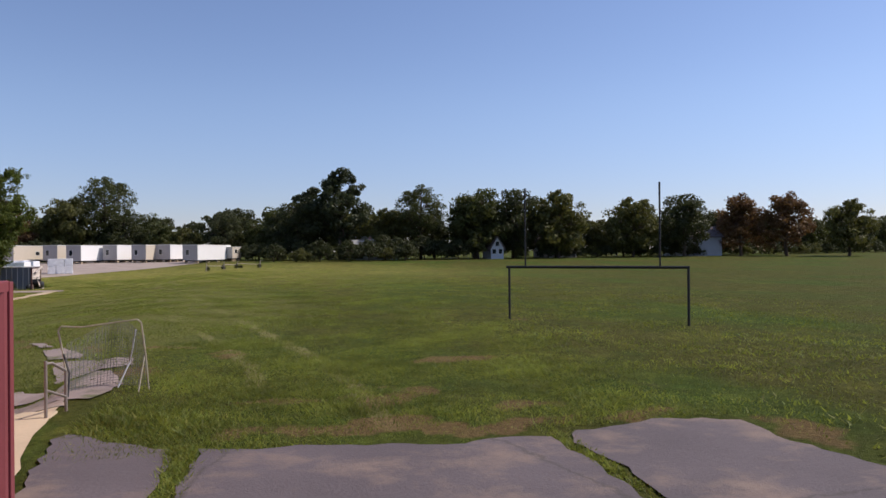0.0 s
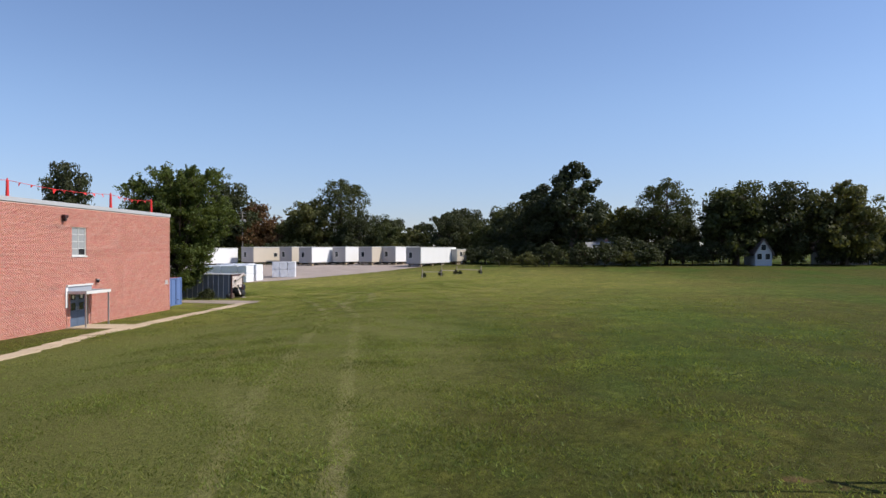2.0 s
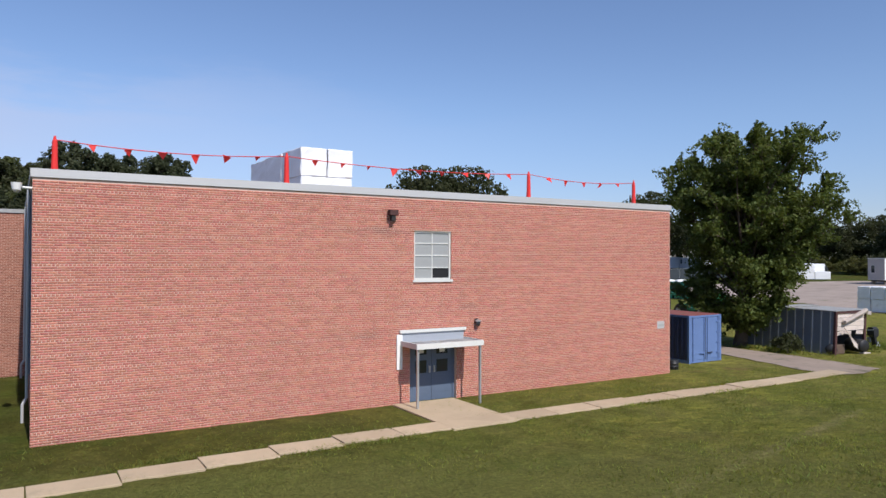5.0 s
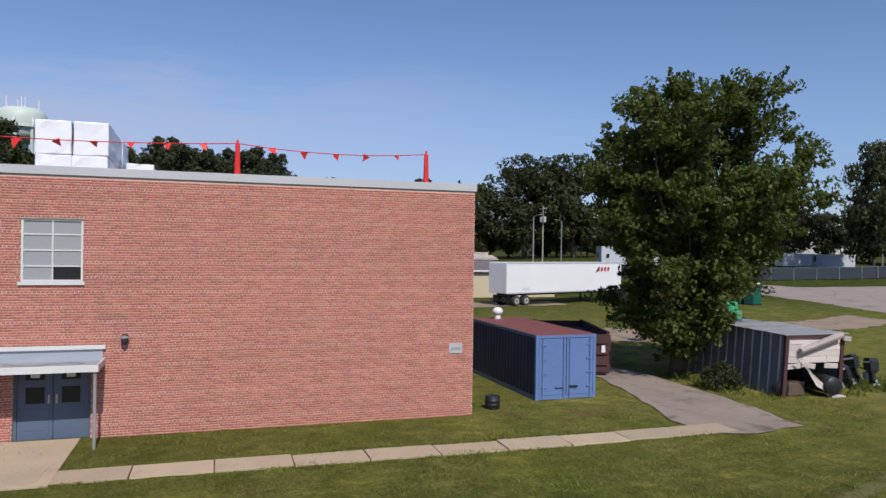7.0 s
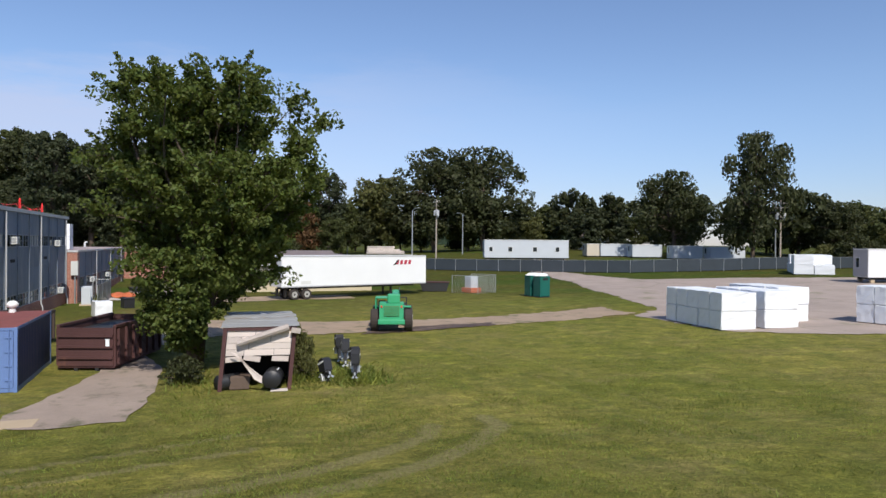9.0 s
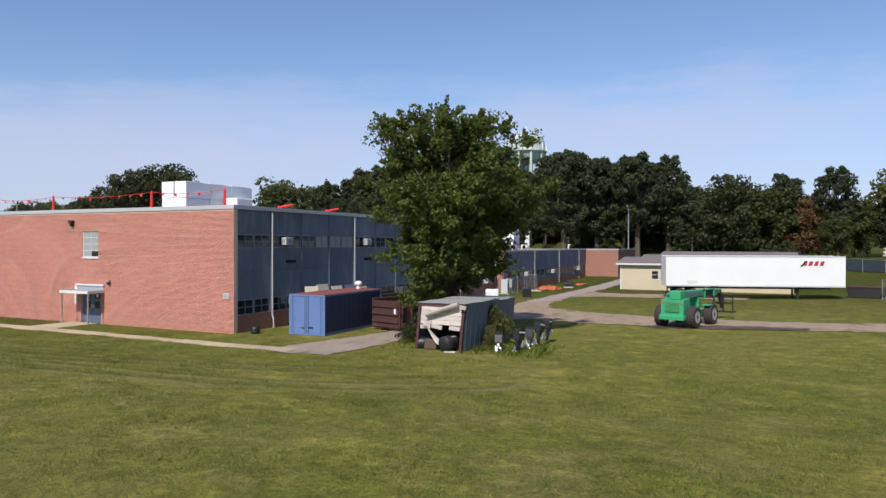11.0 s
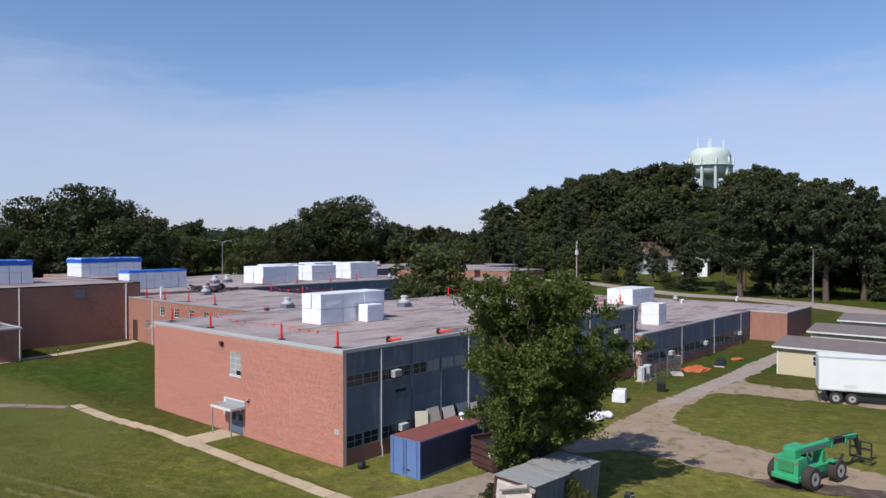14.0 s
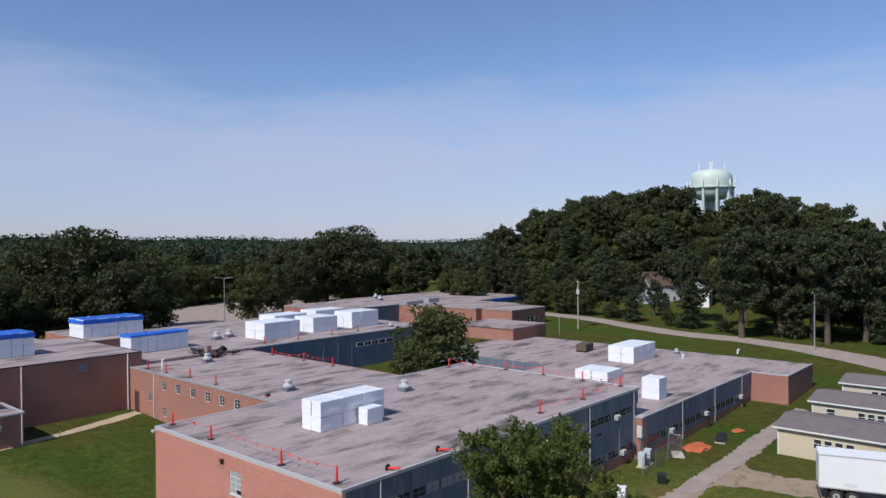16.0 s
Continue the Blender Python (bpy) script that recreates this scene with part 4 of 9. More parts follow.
def sash(parent, top, face, axis, u0, u1, z0, z1, cols, rows, glass, out=1, open_pane=False, bar=0.035, frame_m=None):
    """A window: frame with bars, and panes set into it, in a wall across x (axis 0) or y (axis 1)."""
    def bx(bm, p0, p1, a, b, c, d):
        p0, p1 = sorted((face + out * p0, face + out * p1))
        add_box(bm, *((p0, p1, a, b) if axis == 0 else (a, b, p0, p1)), c, d)
    w = bmesh.new()
    bx(w, -0.10, -0.02, u0, u0 + 0.06, z0, z1); bx(w, -0.10, -0.02, u1 - 0.06, u1, z0, z1)
    bx(w, -0.10, -0.02, u0 + 0.06, u1 - 0.06, z0, z0 + 0.06); bx(w, -0.10, -0.02, u0 + 0.06, u1 - 0.06, z1 - 0.06, z1)
    bmesh.ops.remove_doubles(w, verts=w.verts[:], dist=0.0005)
    frame_m = frame_m or M_FRAME
    win = wpart("window", w, frame_m, parent, top=top)
    bars = []
    for k in range(1, cols):
        u = u0 + (u1 - u0) * k / cols
        bars.append((-0.095, -0.03, u - bar / 2, u + bar / 2, z0 + 0.06, z1 - 0.06))
    for k in range(1, rows):
        z = z0 + (z1 - z0) * k / rows
        bars.append((-0.09, -0.035, u0 + 0.06, u1 - 0.06, z - bar / 2, z + bar / 2))
    for b_ in bars:
        g = bmesh.new()
        bx(g, *b_)
        g.transform(Matrix.Translation(-top.matrix_world.translation))
        part("glazing_bar", g, frame_m, win)
    for c in range(cols):
        for r in range(rows):
            g = bmesh.new()
            a, b = u0 + (u1 - u0) * c / cols, u0 + (u1 - u0) * (c + 1) / cols
            d, e = z0 + (z1 - z0) * r / rows, z0 + (z1 - z0) * (r + 1) / rows
            bx(g, -0.075, -0.06, a + 0.01, b - 0.01, d + 0.01, e - 0.01)
            g.transform(Matrix.Translation(-top.matrix_world.translation))
            # an open pane is a black sheet for the unlit room behind
            part("pane", g, M_DARK if open_pane and c == cols - 1 and r == 0 else glass, win)
    return win


sash(school, school, X1 - 0.03, 0, *WIN, 2, 4, M_BLIND, open_pane=True)
wpart("sill", box(X1 - 0.1, X1 + 0.05, WIN[0] - 0.05, WIN[1] + 0.05, WIN[2] - 0.08, WIN[2]), M_FRAME, school, "pale stone window sill")

# blue panel sides with two rows of windows, to the north and to the south
def panel_side(y, out):
    def bx(x0, x1, p0, p1, z0, z1):
        q = sorted((y + out * p0, y + out * p1))
        return box(x0, x1, *q, z0, z1)
    wpart("wall", bx(X0, X1 - 0.31, -0.30, -0.05, -0.6, 1.0), M_BRICK_X, school, "dark brick base under the panels")
    for z0, z1 in ((1.9, 4.9), (5.72, TOP - 0.22)):
        wpart("wall", bx(X0, X1 - 0.31, -0.30, -0.12, z0, z1), M_BLUE_PANEL, school, "blue-grey panel wall")
    for k in range(13):
        a, b = BAYS[k + 1] + 0.04, BAYS[k] - 0.04
        for z0, z1 in ((1.9, 3.5), (3.52, 4.9), (5.72, TOP - 0.23)):
            wpart("panel", bx(a, b, -0.12, -0.07 - 0.004 * (z0 > 3.51), z0, z1), M_BLUE_PANEL, school)
        mid = (a + b) / 2
        for z0, z1 in ((1.0, 1.9), (4.9, 5.72)):
            light = z0 > 4 and k in (2, 3, 6, 9)
            sash(school, school, y - out * 0.06, 1, a + 0.05, mid - 0.02, z0, z1, 2, 2, M_BLIND if light else M_GLASS, out, frame_m=M_SASH)
            sash(school, school, y - out * 0.06, 1, mid + 0.02, b - 0.05, z0, z1, 2, 2, M_BLIND if light and k != 2 else M_GLASS, out, frame_m=M_SASH)
        if k % 3 == 1:
            # solid black strip in place of the slot's shaded hollow
            wpart("louvre", bx(mid - 0.9, mid + 0.1, -0.075, -0.05, 3.95, 4.15), M_DARK, school, "dark vent slot")
    for k in range(14):
        wpart("mullion", bx(BAYS[k] - 0.035, BAYS[k] + 0.035, -0.30, -0.02, 1.0, TOP - 0.22), M_BLUE_PANEL, school)
        if k % 3 == 1:
            wpart("downspout", add_tube(bmesh.new(), [(BAYS[k], y + out * 0.05, TOP - 0.3), (BAYS[k], y + out * 0.05, 0.75), (BAYS[k] + 0.02, y + out * 0.16, 0.55), (BAYS[k] + 0.02, y + out * 0.16, -0.05)], 0.045, 8), M_FASCIA, school, "pale rain pipe")


panel_side(Y1, 1)
panel_side(Y0, -1)

# canopy over the door
canopy = thing("door_canopy", "flat metal canopy on thin posts over the double door", "canopy", (X1, 59.0, 0))
CX = 1.2
part("deck", box(0.0, CX, -1.25, 1.33, 2.08, 2.13, 0.01), M_SHED_ROOF, canopy, "stained sheet metal deck")
bm = bmesh.new()
add_box(bm, CX, CX + 0.04, -1.29, 1.37, 2.01, 2.19); add_box(bm, 0.0, CX, -1.29, -1.25, 2.01, 2.19); add_box(bm, 0.0, CX, 1.33, 1.37, 2.01, 2.19)
part("edge", bm, M_FRAME, canopy, "pale metal edge")
part("back_rail", box(0.01, 0.10, -1.31, 1.38, 2.44, 2.55, 0.01), M_FRAME, canopy)
part("flashing", box(0.005, 0.03, -1.2, 1.3, 2.13, 2.44), M_TRIM, canopy, "grey flashing against the brick")
part("side_board", box(0.01, 0.06, -1.42, -1.2, 1.2, 2.4, 0.01), M_WHITE, canopy, "white board beside the door")
part("cable", add_tube(bmesh.new(), [(0.35, -1.0, 2.15), (0.6, -0.7, 2.15), (0.75, -0.2, 2.15), (0.5, 0.1, 2.15), (0.35, 0.5, 2.15), (0.6, 0.95, 2.15)], 0.02, 5), M_STEEL, canopy, "loose cable on the deck")
for y in (-1.2, 1.28):
    part("post", box(CX - 0.1, CX - 0.03, y - 0.035, y + 0.035, -0.3, 2.08), M_STEEL, canopy)

# wall fittings
plaque = thing("wall_plaque", "small pale metal plaque fixed on the brick wall", "sign", (X1 + 0.005, 70.53, 2.15))
part("plate", box(0, 0.02, -0.22, 0.22, -0.16, 0.16, 0.004), M_FASCIA, plaque)
part("lettering", box(0.02, 0.024, -0.16, 0.16, -0.05, 0.03), M_STEEL, plaque)
for y, z, nm in ((60.86, 2.72, "dark wall lamp with a glass bowl on the brick"), (57.36, 6.53, "brown wall lamp box under the roof edge")):
    lamp = thing("wall_lamp", nm, "lamp", (X1 + 0.004, y, z))
    part("back_plate", box(0, 0.04, -0.07, 0.07, -0.06, 0.1, 0.005), M_DARK_STEEL, lamp)
    if z < 4:
        part("bowl", lathe([(0.03, 0.02), (0.1, 0.0), (0.09, -0.1), (0.04, -0.18)], 14, (0.13, 0, 0)), M_GLASS, lamp, smooth=True)
        part("cap", lathe([(0.11, 0.0), (0.11, 0.03), (0.03, 0.07)], 14, (0.13, 0, 0.01)), M_STEEL, lamp)
    else:
        part("housing", box(0.04, 0.26, -0.16, 0.16, -0.05, 0.14, 0.02), M_RUST, lamp)
        part("lens", box(0.06, 0.22, -0.08, 0.08, -0.24, -0.055, 0.02), M_DARK_STEEL, lamp)

# the link, the gym and the lower wings, one block each
link = thing("school_link", "red brick link wing with small windows and a flat roof", "building", (-45, 30, 0))
LX = -34.0
LWIN = [(y - 0.55, y + 0.55, 5.15, 6.25) for y in (22.6, 26.0, 29.4, 32.6, 35.6, 38.6)] + [(18.5, 19.3, 3.3, 4.4), (22.4, 23.2, 1.9, 3.0)]
LDOOR = (14.9, 16.2, 1.4, 4.1)
for a, b, c, d in grid_cut(13.6, Y0 - 0.02, -0.3, 6.9, LWIN + [LDOOR]):
    wpart("wall", box(LX - 0.3, LX, a, b, c, d), M_BRICK_Y, link)
wpart("roof", box(-52.2, LX - 0.15, 13.7, Y0 - 0.06, 6.5, 6.98), M_ROOF, link, "grey-brown stained flat roof")
rim = bmesh.new()
add_box(rim, LX - 0.14, LX + 0.05, 13.6, Y0 - 0.06, 6.86, 7.02)
wpart("fascia", rim, M_SHED_ROOF, link)
wpart("wall", box(-52.5, -52.2, 13.6, Y0 - 0.02, -0.3, 6.98), M_BRICK_Y, link)
wpart("door", box(LX - 0.2, LX - 0.12, 14.9, 16.2, 1.4, 4.1), M_RUST, link, "dark brown door")
for h in LWIN:
    sash(link, link, LX - 0.02, 0, *h, 2, 3, M_GLASS)
wpart("downspout", rod((LX + 0.07, 20.2, 1.0), (LX + 0.07, 20.2, 6.9), 0.05), M_WHITE, link, "white rain pipe")

gym = thing("gym_building", "tall dark brick gym with white rain pipes and flat roof", "building", (-20, 0, 0))
GX0, GX1, GY, GT = -35.6, -5.25, 13.6, 8.83
wpart("wall", box(GX0, -15, GY - 0.3, GY, -0.3, GT - 0.15), M_BRICK_X, gym)
wpart("wall", box(GX0, GX0 + 0.3, -9, GY - 0.3, -0.3, GT - 0.15), M_BRICK_Y, gym)
wpart("wall", box(-15, GX1 - 0.3, 17.3, 17.6, -0.3, GT - 0.3), M_BRICK_X, gym)
wpart("wall", box(-15.3, -15, GY, 17.6, -0.3, GT - 0.3), M_BRICK_Y, gym)
gym_east = wpart("wall", box(GX1 - 0.3, GX1 - 0.004, -25, 17.6, -0.3, GT - 0.3), M_MORTAR, gym, "tall red brick side wall")
wpart("wall", box(GX0, GX1 - 0.3, -25.3, -25, -0.3, GT - 0.3), M_BRICK_X, gym)
wpart("roof", box(GX0 + 0.1, -15.1, -9, GY - 0.1, GT - 0.5, GT - 0.06), M_ROOF, gym, "grey flat roof")
wpart("roof", box(-15.1, GX1 - 0.1, -25, 17.5, GT - 0.55, GT - 0.16), M_ROOF, gym, "grey flat roof")
rim = bmesh.new()
add_box(rim, GX0, -15.0, GY - 0.14, GY + 0.04, GT - 0.14, GT); add_box(rim, GX0 - 0.04, GX0 + 0.14, -9, GY - 0.14, GT - 0.14, GT)
wpart("fascia", rim, M_DARK_STEEL, gym, "dark roof edge")
rim = bmesh.new()
add_box(rim, GX1 - 0.14, GX1 + 0.06, -25, 17.66, GT - 0.3, GT - 0.05); add_box(rim, -15.2, GX1 - 0.14, 17.5, 17.66, GT - 0.3, GT - 0.05)
wpart("fascia", rim, M_FASCIA, gym, "pale metal roof edge")
for x in (-21.2, -33.7):
    wpart("downspout", rod((x, GY + 0.07, 1.2), (x, GY + 0.07, GT - 0.1), 0.07), M_WHITE, gym, "white rain pipe")
wpart("wall", box(-46.5, GX0 - 0.04, -20, -2.3, 7.0, GT - 0.1), M_BRICK_X, gym); wpart("roof", box(-46.5, GX0 - 0.04, -20, -2.28, GT - 0.1, GT - 0.04), M_ROOF, gym, "grey flat roof")
wpart("louvre", box(-28.6, -27.4, GY, GY + 0.04, 7.2, 8.2), M_SHED, gym, "grey-blue vent panel")

annex = thing("gym_annex", "low red brick annex with pale blue double doors", "building", (-11.7, 19.1, 0))
AX, AY0, AY1, AT = -5.42, 17.62, 20.7, 4.18
ADOOR = (18.05, 19.75, 0.2, 2.5)
annex_east = None
for a, b, c, d in grid_cut(AY0, AY1, -0.3, AT - 0.25, [ADOOR]):
    w_ = wpart("wall", box(AX - 0.3, AX - 0.004, a, b, c, d), M_MORTAR, annex)
    annex_east = annex_east or w_
wpart("wall", box(-18, AX - 0.3, AY1 - 0.3, AY1, -0.3, AT - 0.25), M_BRICK_X, annex)
wpart("wall", box(-18.3, -18, GY + 0.02, AY1, -0.3, AT - 0.25), M_BRICK_Y, annex)
wpart("roof", box(-18.2, AX - 0.1, AY0, AY1 - 0.1, AT - 0.5, AT - 0.08), M_ROOF, annex)
wpart("roof", box(-18.2, -15.35, GY + 0.05, AY0, AT - 0.5, AT - 0.08), M_ROOF, annex)
rim = bmesh.new()
add_box(rim, AX - 0.14, AX + 0.06, AY0, AY1 + 0.06, AT - 0.25, AT); add_box(rim, -18.36, AX - 0.14, AY1 - 0.14, AY1 + 0.06, AT - 0.25, AT); add_box(rim, -18.36, -18.2, GY + 0.05, AY1 - 0.14, AT - 0.25, AT)
wpart("fascia", rim, M_FASCIA, annex, "pale metal roof edge")
wpart("wall", box(-19.1, -14.4, AY1 + 0.01, AY1 + 0.11, -0.3, 4.75), M_BRICK_X, annex); wpart("wall", box(-19.1, -19.0, GY + 0.02, AY1 + 0.01, -0.3, 4.75), M_BRICK_Y, annex)
wpart("wall", box(-14.5, -14.4, AY0 + 0.02, AY1 + 0.01, AT - 0.2, 4.75), M_BRICK_Y, annex)
wpart("roof", box(-19.0, -14.5, GY + 0.05, AY1, 4.6, 4.9), M_ROOF, annex, "raised flat roof")
rim = bmesh.new(); add_box(rim, -19.2, -14.32, AY1 + 0.0, AY1 + 0.19, 4.75, 4.95); add_box(rim, -19.2, -19.0, GY + 0.05, AY1, 4.75, 4.95)
wpart("fascia", rim, M_FASCIA, annex, "pale metal roof edge")
wpart("downspout", rod((-18.9, AY1 + 0.17, 0.6), (-18.9, AY1 + 0.17, 4.78), 0.05), M_WHITE, annex)
dm = (ADOOR[0] + ADOOR[1]) / 2
for y0, y1 in ((ADOOR[0] + 0.06, dm - 0.005), (dm + 0.005, ADOOR[1] - 0.06)):
    d = wpart("door", box(AX - 0.14, AX - 0.08, y0, y1, 0.22, 2.42, 0.008), M_DOOR_BLUE, annex, "pale blue panelled door leaf")
    for za, zb in ((0.4, 0.98), (1.1, 1.66), (1.78, 2.3)):
        bm = bmesh.new()
        for c in ((y0 + 0.16, y1 - 0.16, za, za + 0.03), (y0 + 0.16, y1 - 0.16, zb - 0.03, zb), (y0 + 0.16, y0 + 0.19, za + 0.03, zb - 0.03), (y1 - 0.19, y1 - 0.16, za + 0.03, zb - 0.03)):
            add_box(bm, AX - 0.08, AX - 0.065, *c)
        bm.transform(Matrix.Translation(-annex.location)); part("panel_mould", bm, M_DOOR_BLUE, d)
hb = box(AX - 0.08, AX - 0.02, dm + 0.05, dm + 0.1, 1.25, 1.4, 0.008)
wpart("handle", hb, M_DARK_STEEL, annex, "dark handle with padlock")
fr = bmesh.new()
for a in ((ADOOR[0], ADOOR[0] + 0.055, 0.2, 2.5), (ADOOR[1] - 0.055, ADOOR[1], 0.2, 2.5), (ADOOR[0] + 0.055, ADOOR[1] - 0.055, 2.43, 2.5)):
    add_box(fr, AX - 0.2, AX - 0.06, *a)
wpart("door_frame", fr, M_DARK_STEEL, annex)

# low wing to the north-west
wing = thing("school_wing", "single-storey school wing with blue panels and a wide flat roof", "building", (-85, 52, 0))
WT = 4.5
WY = 72.0
wpart("wall", box(-62.1, -61.0, Y1 + 0.1, WY, -0.4, WT - 0.15), M_BRICK_Y, wing, "red brick pier")
wpart("wall", box(-95, -62.1, WY - 0.3, WY - 0.05, -0.4, 0.9), M_BRICK_X, wing, "dark brick base")
wbays = [-62.2 - k * 3.28 for k in range(11)]
for z0, z1 in ((0.9, 1.25), (2.2, WT - 0.15)):
    wpart("wall", box(-95, -62.1, WY - 0.3, WY - 0.1, z0, z1), M_BLUE_PANEL, wing, "blue-grey panel wall")
for a, b in zip(wbays, wbays[1:]):
    mid = (a + b) / 2
    wpart("panel", box(b + 0.04, a - 0.04, WY - 0.1, WY - 0.06, 2.24, WT - 0.16), M_BLUE_PANEL, wing)
    sash(wing, wing, WY - 0.05, 1, b + 0.12, mid - 0.02, 1.25, 2.2, 2, 1, M_GLASS, frame_m=M_SASH)
    sash(wing, wing, WY - 0.05, 1, mid + 0.02, a - 0.12, 1.25, 2.2, 2, 1, M_GLASS, frame_m=M_SASH)
    wpart("mullion", box(a - 0.08, a + 0.08, WY - 0.28, WY - 0.02, 0.9, WT - 0.15), M_BLUE_PANEL, wing)
for x in (-71.2, -81.2, -91.0):
    wpart("downspout", rod((x, WY + 0.06, 0.1), (x, WY + 0.06, WT - 0.1), 0.04), M_FASCIA, wing, "white rain pipe")
wpart("wall", box(-95.3, -95, WY - 0.05, 76.85, -0.4, WT - 0.15), M_BRICK_Y, wing, "red brick end")
wpart("wall", box(-107, -95.3, 76.55, 76.85, -0.4, WT - 0.15), M_BRICK_X, wing)
wpart("wall", box(-107.3, -107, 24, 76.85, 0, WT - 0.15), M_BRICK_Y, wing)
wpart("wall", box(-62.4, -62.12, 47, Y1 + 0.1, -0.4, WT - 0.2), M_BRICK_Y, wing)
wpart("wall", box(-107, -82.3, 24.0, 24.3, 0, WT - 0.15), M_BRICK_X, wing)
wpart("wall", box(-82.3, -82, 24.0, 47, 0, WT - 0.15), M_BLUE_PANEL, wing)
wpart("wall", box(-82, -62.4, 46.9, 47.2, 0, WT - 0.15), M_BRICK_X, wing)
wpart("roof", box(-95.1, -62.14, 46.9, WY - 0.1, WT - 0.5, WT - 0.04), M_ROOF, wing, "grey-brown stained flat roof")
wpart("roof", box(-107, -95.1, 24.2, 76.75, WT - 0.5, WT - 0.04), M_ROOF, wing, "grey-brown stained flat roof")
wpart("roof", box(-95.1, -82.1, 24.2, 46.9, WT - 0.5, WT - 0.04), M_ROOF, wing, "grey-brown stained flat roof")
rim = bmesh.new()
add_box(rim, -95.1, -61.0, WY - 0.13, WY + 0.05, WT - 0.14, WT + 0.02); add_box(rim, -95.14, -94.95, WY + 0.05, 76.9, WT - 0.14, WT + 0.02); add_box(rim, -107.1, -95.14, 76.72, 76.9, WT - 0.14, WT + 0.02)
add_box(rim, -62.1, -60.95, Y1 + 0.1, WY - 0.13, WT - 0.14, WT + 0.02)
wpart("fascia", rim, M_FASCIA, wing, "pale metal roof edge")

# higher blocks beyond the court
rear = thing("school_rear_block", "rear school block with blue panel wall, vents and flat roof", "building", (-75, -10, 0))
wpart("wall", box(-91, -52.5, 13.1, 13.4, 0, 7.22), M_BLUE_PANEL, rear, "blue panel wall facing the court")
wpart("roof", box(-91, GX0 - 0.02, -22, 13.3, 6.8, 7.32), M_ROOF, rear, "grey-brown flat roof")
wpart("wall", box(-91.3, -91, -22, 13.4, 0, 7.22), M_BRICK_Y, rear)
wpart("roof", box(GX0 - 0.02, -15.2, -30, -9.3, 6.8, 7.3), M_ROOF, rear, "grey-brown flat roof")
wpart("wall", box(-52.5, GX0 - 0.02, 13.1, 13.58, 0, 6.9), M_BRICK_X, rear)
rim = bmesh.new(); add_box(rim, -91, -52.5, 13.32, 13.48, 7.2, 7.36)
wpart("fascia", rim, M_FASCIA, rear)
for k in range(5):
    sash(rear, rear, 13.5, 1, -82.0 + k * 1.75, -80.45 + k * 1.75, 5.0, 5.75, 2, 1, M_GLASS)
for x in (-87, -84, -72.4, -69.3, -66.2, -63):
    wpart("mullion", box(x - 0.05, x + 0.05, 13.4, 13.47, 0, 7.2), M_BLUE_PANEL, rear)
far = thing("school_far_block", "far school block with blue roof edge and brick walls", "building", (-130, -30, 0))
FT = 7.4
wpart("wall", box(-118, -98.6, -21.2, -21, 1.5, FT - 0.2), M_BLUE_PANEL, far, "blue panel wall"); wpart("wall", box(-98.8, -98.6, -42, -21.2, 1.5, FT - 0.2), M_BRICK_Y, far)
wpart("wall", box(-118.2, -118, -21, -12.4, 1.5, FT - 0.2), M_BRICK_Y, far); wpart("wall", box(-163, -118.2, -12.6, -12.4, 1.5, FT - 0.2), M_BRICK_X, far)
wpart("wall", box(-158, -146, -12.4, -12.34, 1.5, FT - 0.6), M_BLUE_PANEL, far, "blue panel wall")
wpart("roof", box(-118, -98.5, -42, -20.9, FT - 0.35, FT), M_ROOF, far, "grey flat roof"); wpart("roof", box(-163, -118, -45, -12.3, FT - 0.35, FT), M_ROOF, far, "grey flat roof")
rim = bmesh.new(); add_box(rim, -117.9, -98.4, -20.9, -20.7, FT - 0.7, FT + 0.06)
wpart("fascia", rim, M_DOOR_DARK, far, "dark blue roof edge")
rim = bmesh.new(); add_box(rim, -163, -145, -12.3, -12.0, FT - 0.7, FT + 0.06)
wpart("fascia", rim, M_TARP, far, "bright blue roof edge")
for x, w, h in ((-128, 4.0, 1.1), (-121, 6.0, 0.8)):
    wpart("roof_curb", box(x - w / 2, x + w / 2, -20, -18, FT, FT + h, 0.03), M_SHED_ROOF, far, "pale roof monitor")
bb = thing("brick_penthouse", "low red brick roof house with a flat top", "building", (-105, 23, WT - 0.04))
wpart("wall", box(-110.6, -99.6, 27.4, 27.65, WT - 0.3, 6.55), M_BRICK_X, bb); wpart("wall", box(-99.85, -99.6, 14.5, 27.4, WT - 0.3, 6.55), M_BRICK_Y, bb)
wpart("wall", box(-110.6, -110.35, 14.5, 27.4, WT - 0.3, 6.55), M_BRICK_Y, bb); wpart("wall", box(-110.35, -99.85, 14.5, 14.75, WT - 0.3, 6.55), M_BRICK_X, bb)
wpart("roof", box(-110.8, -99.4, 14.3, 27.85, 6.55, 6.8), M_ROOF, bb, "grey roof slab")
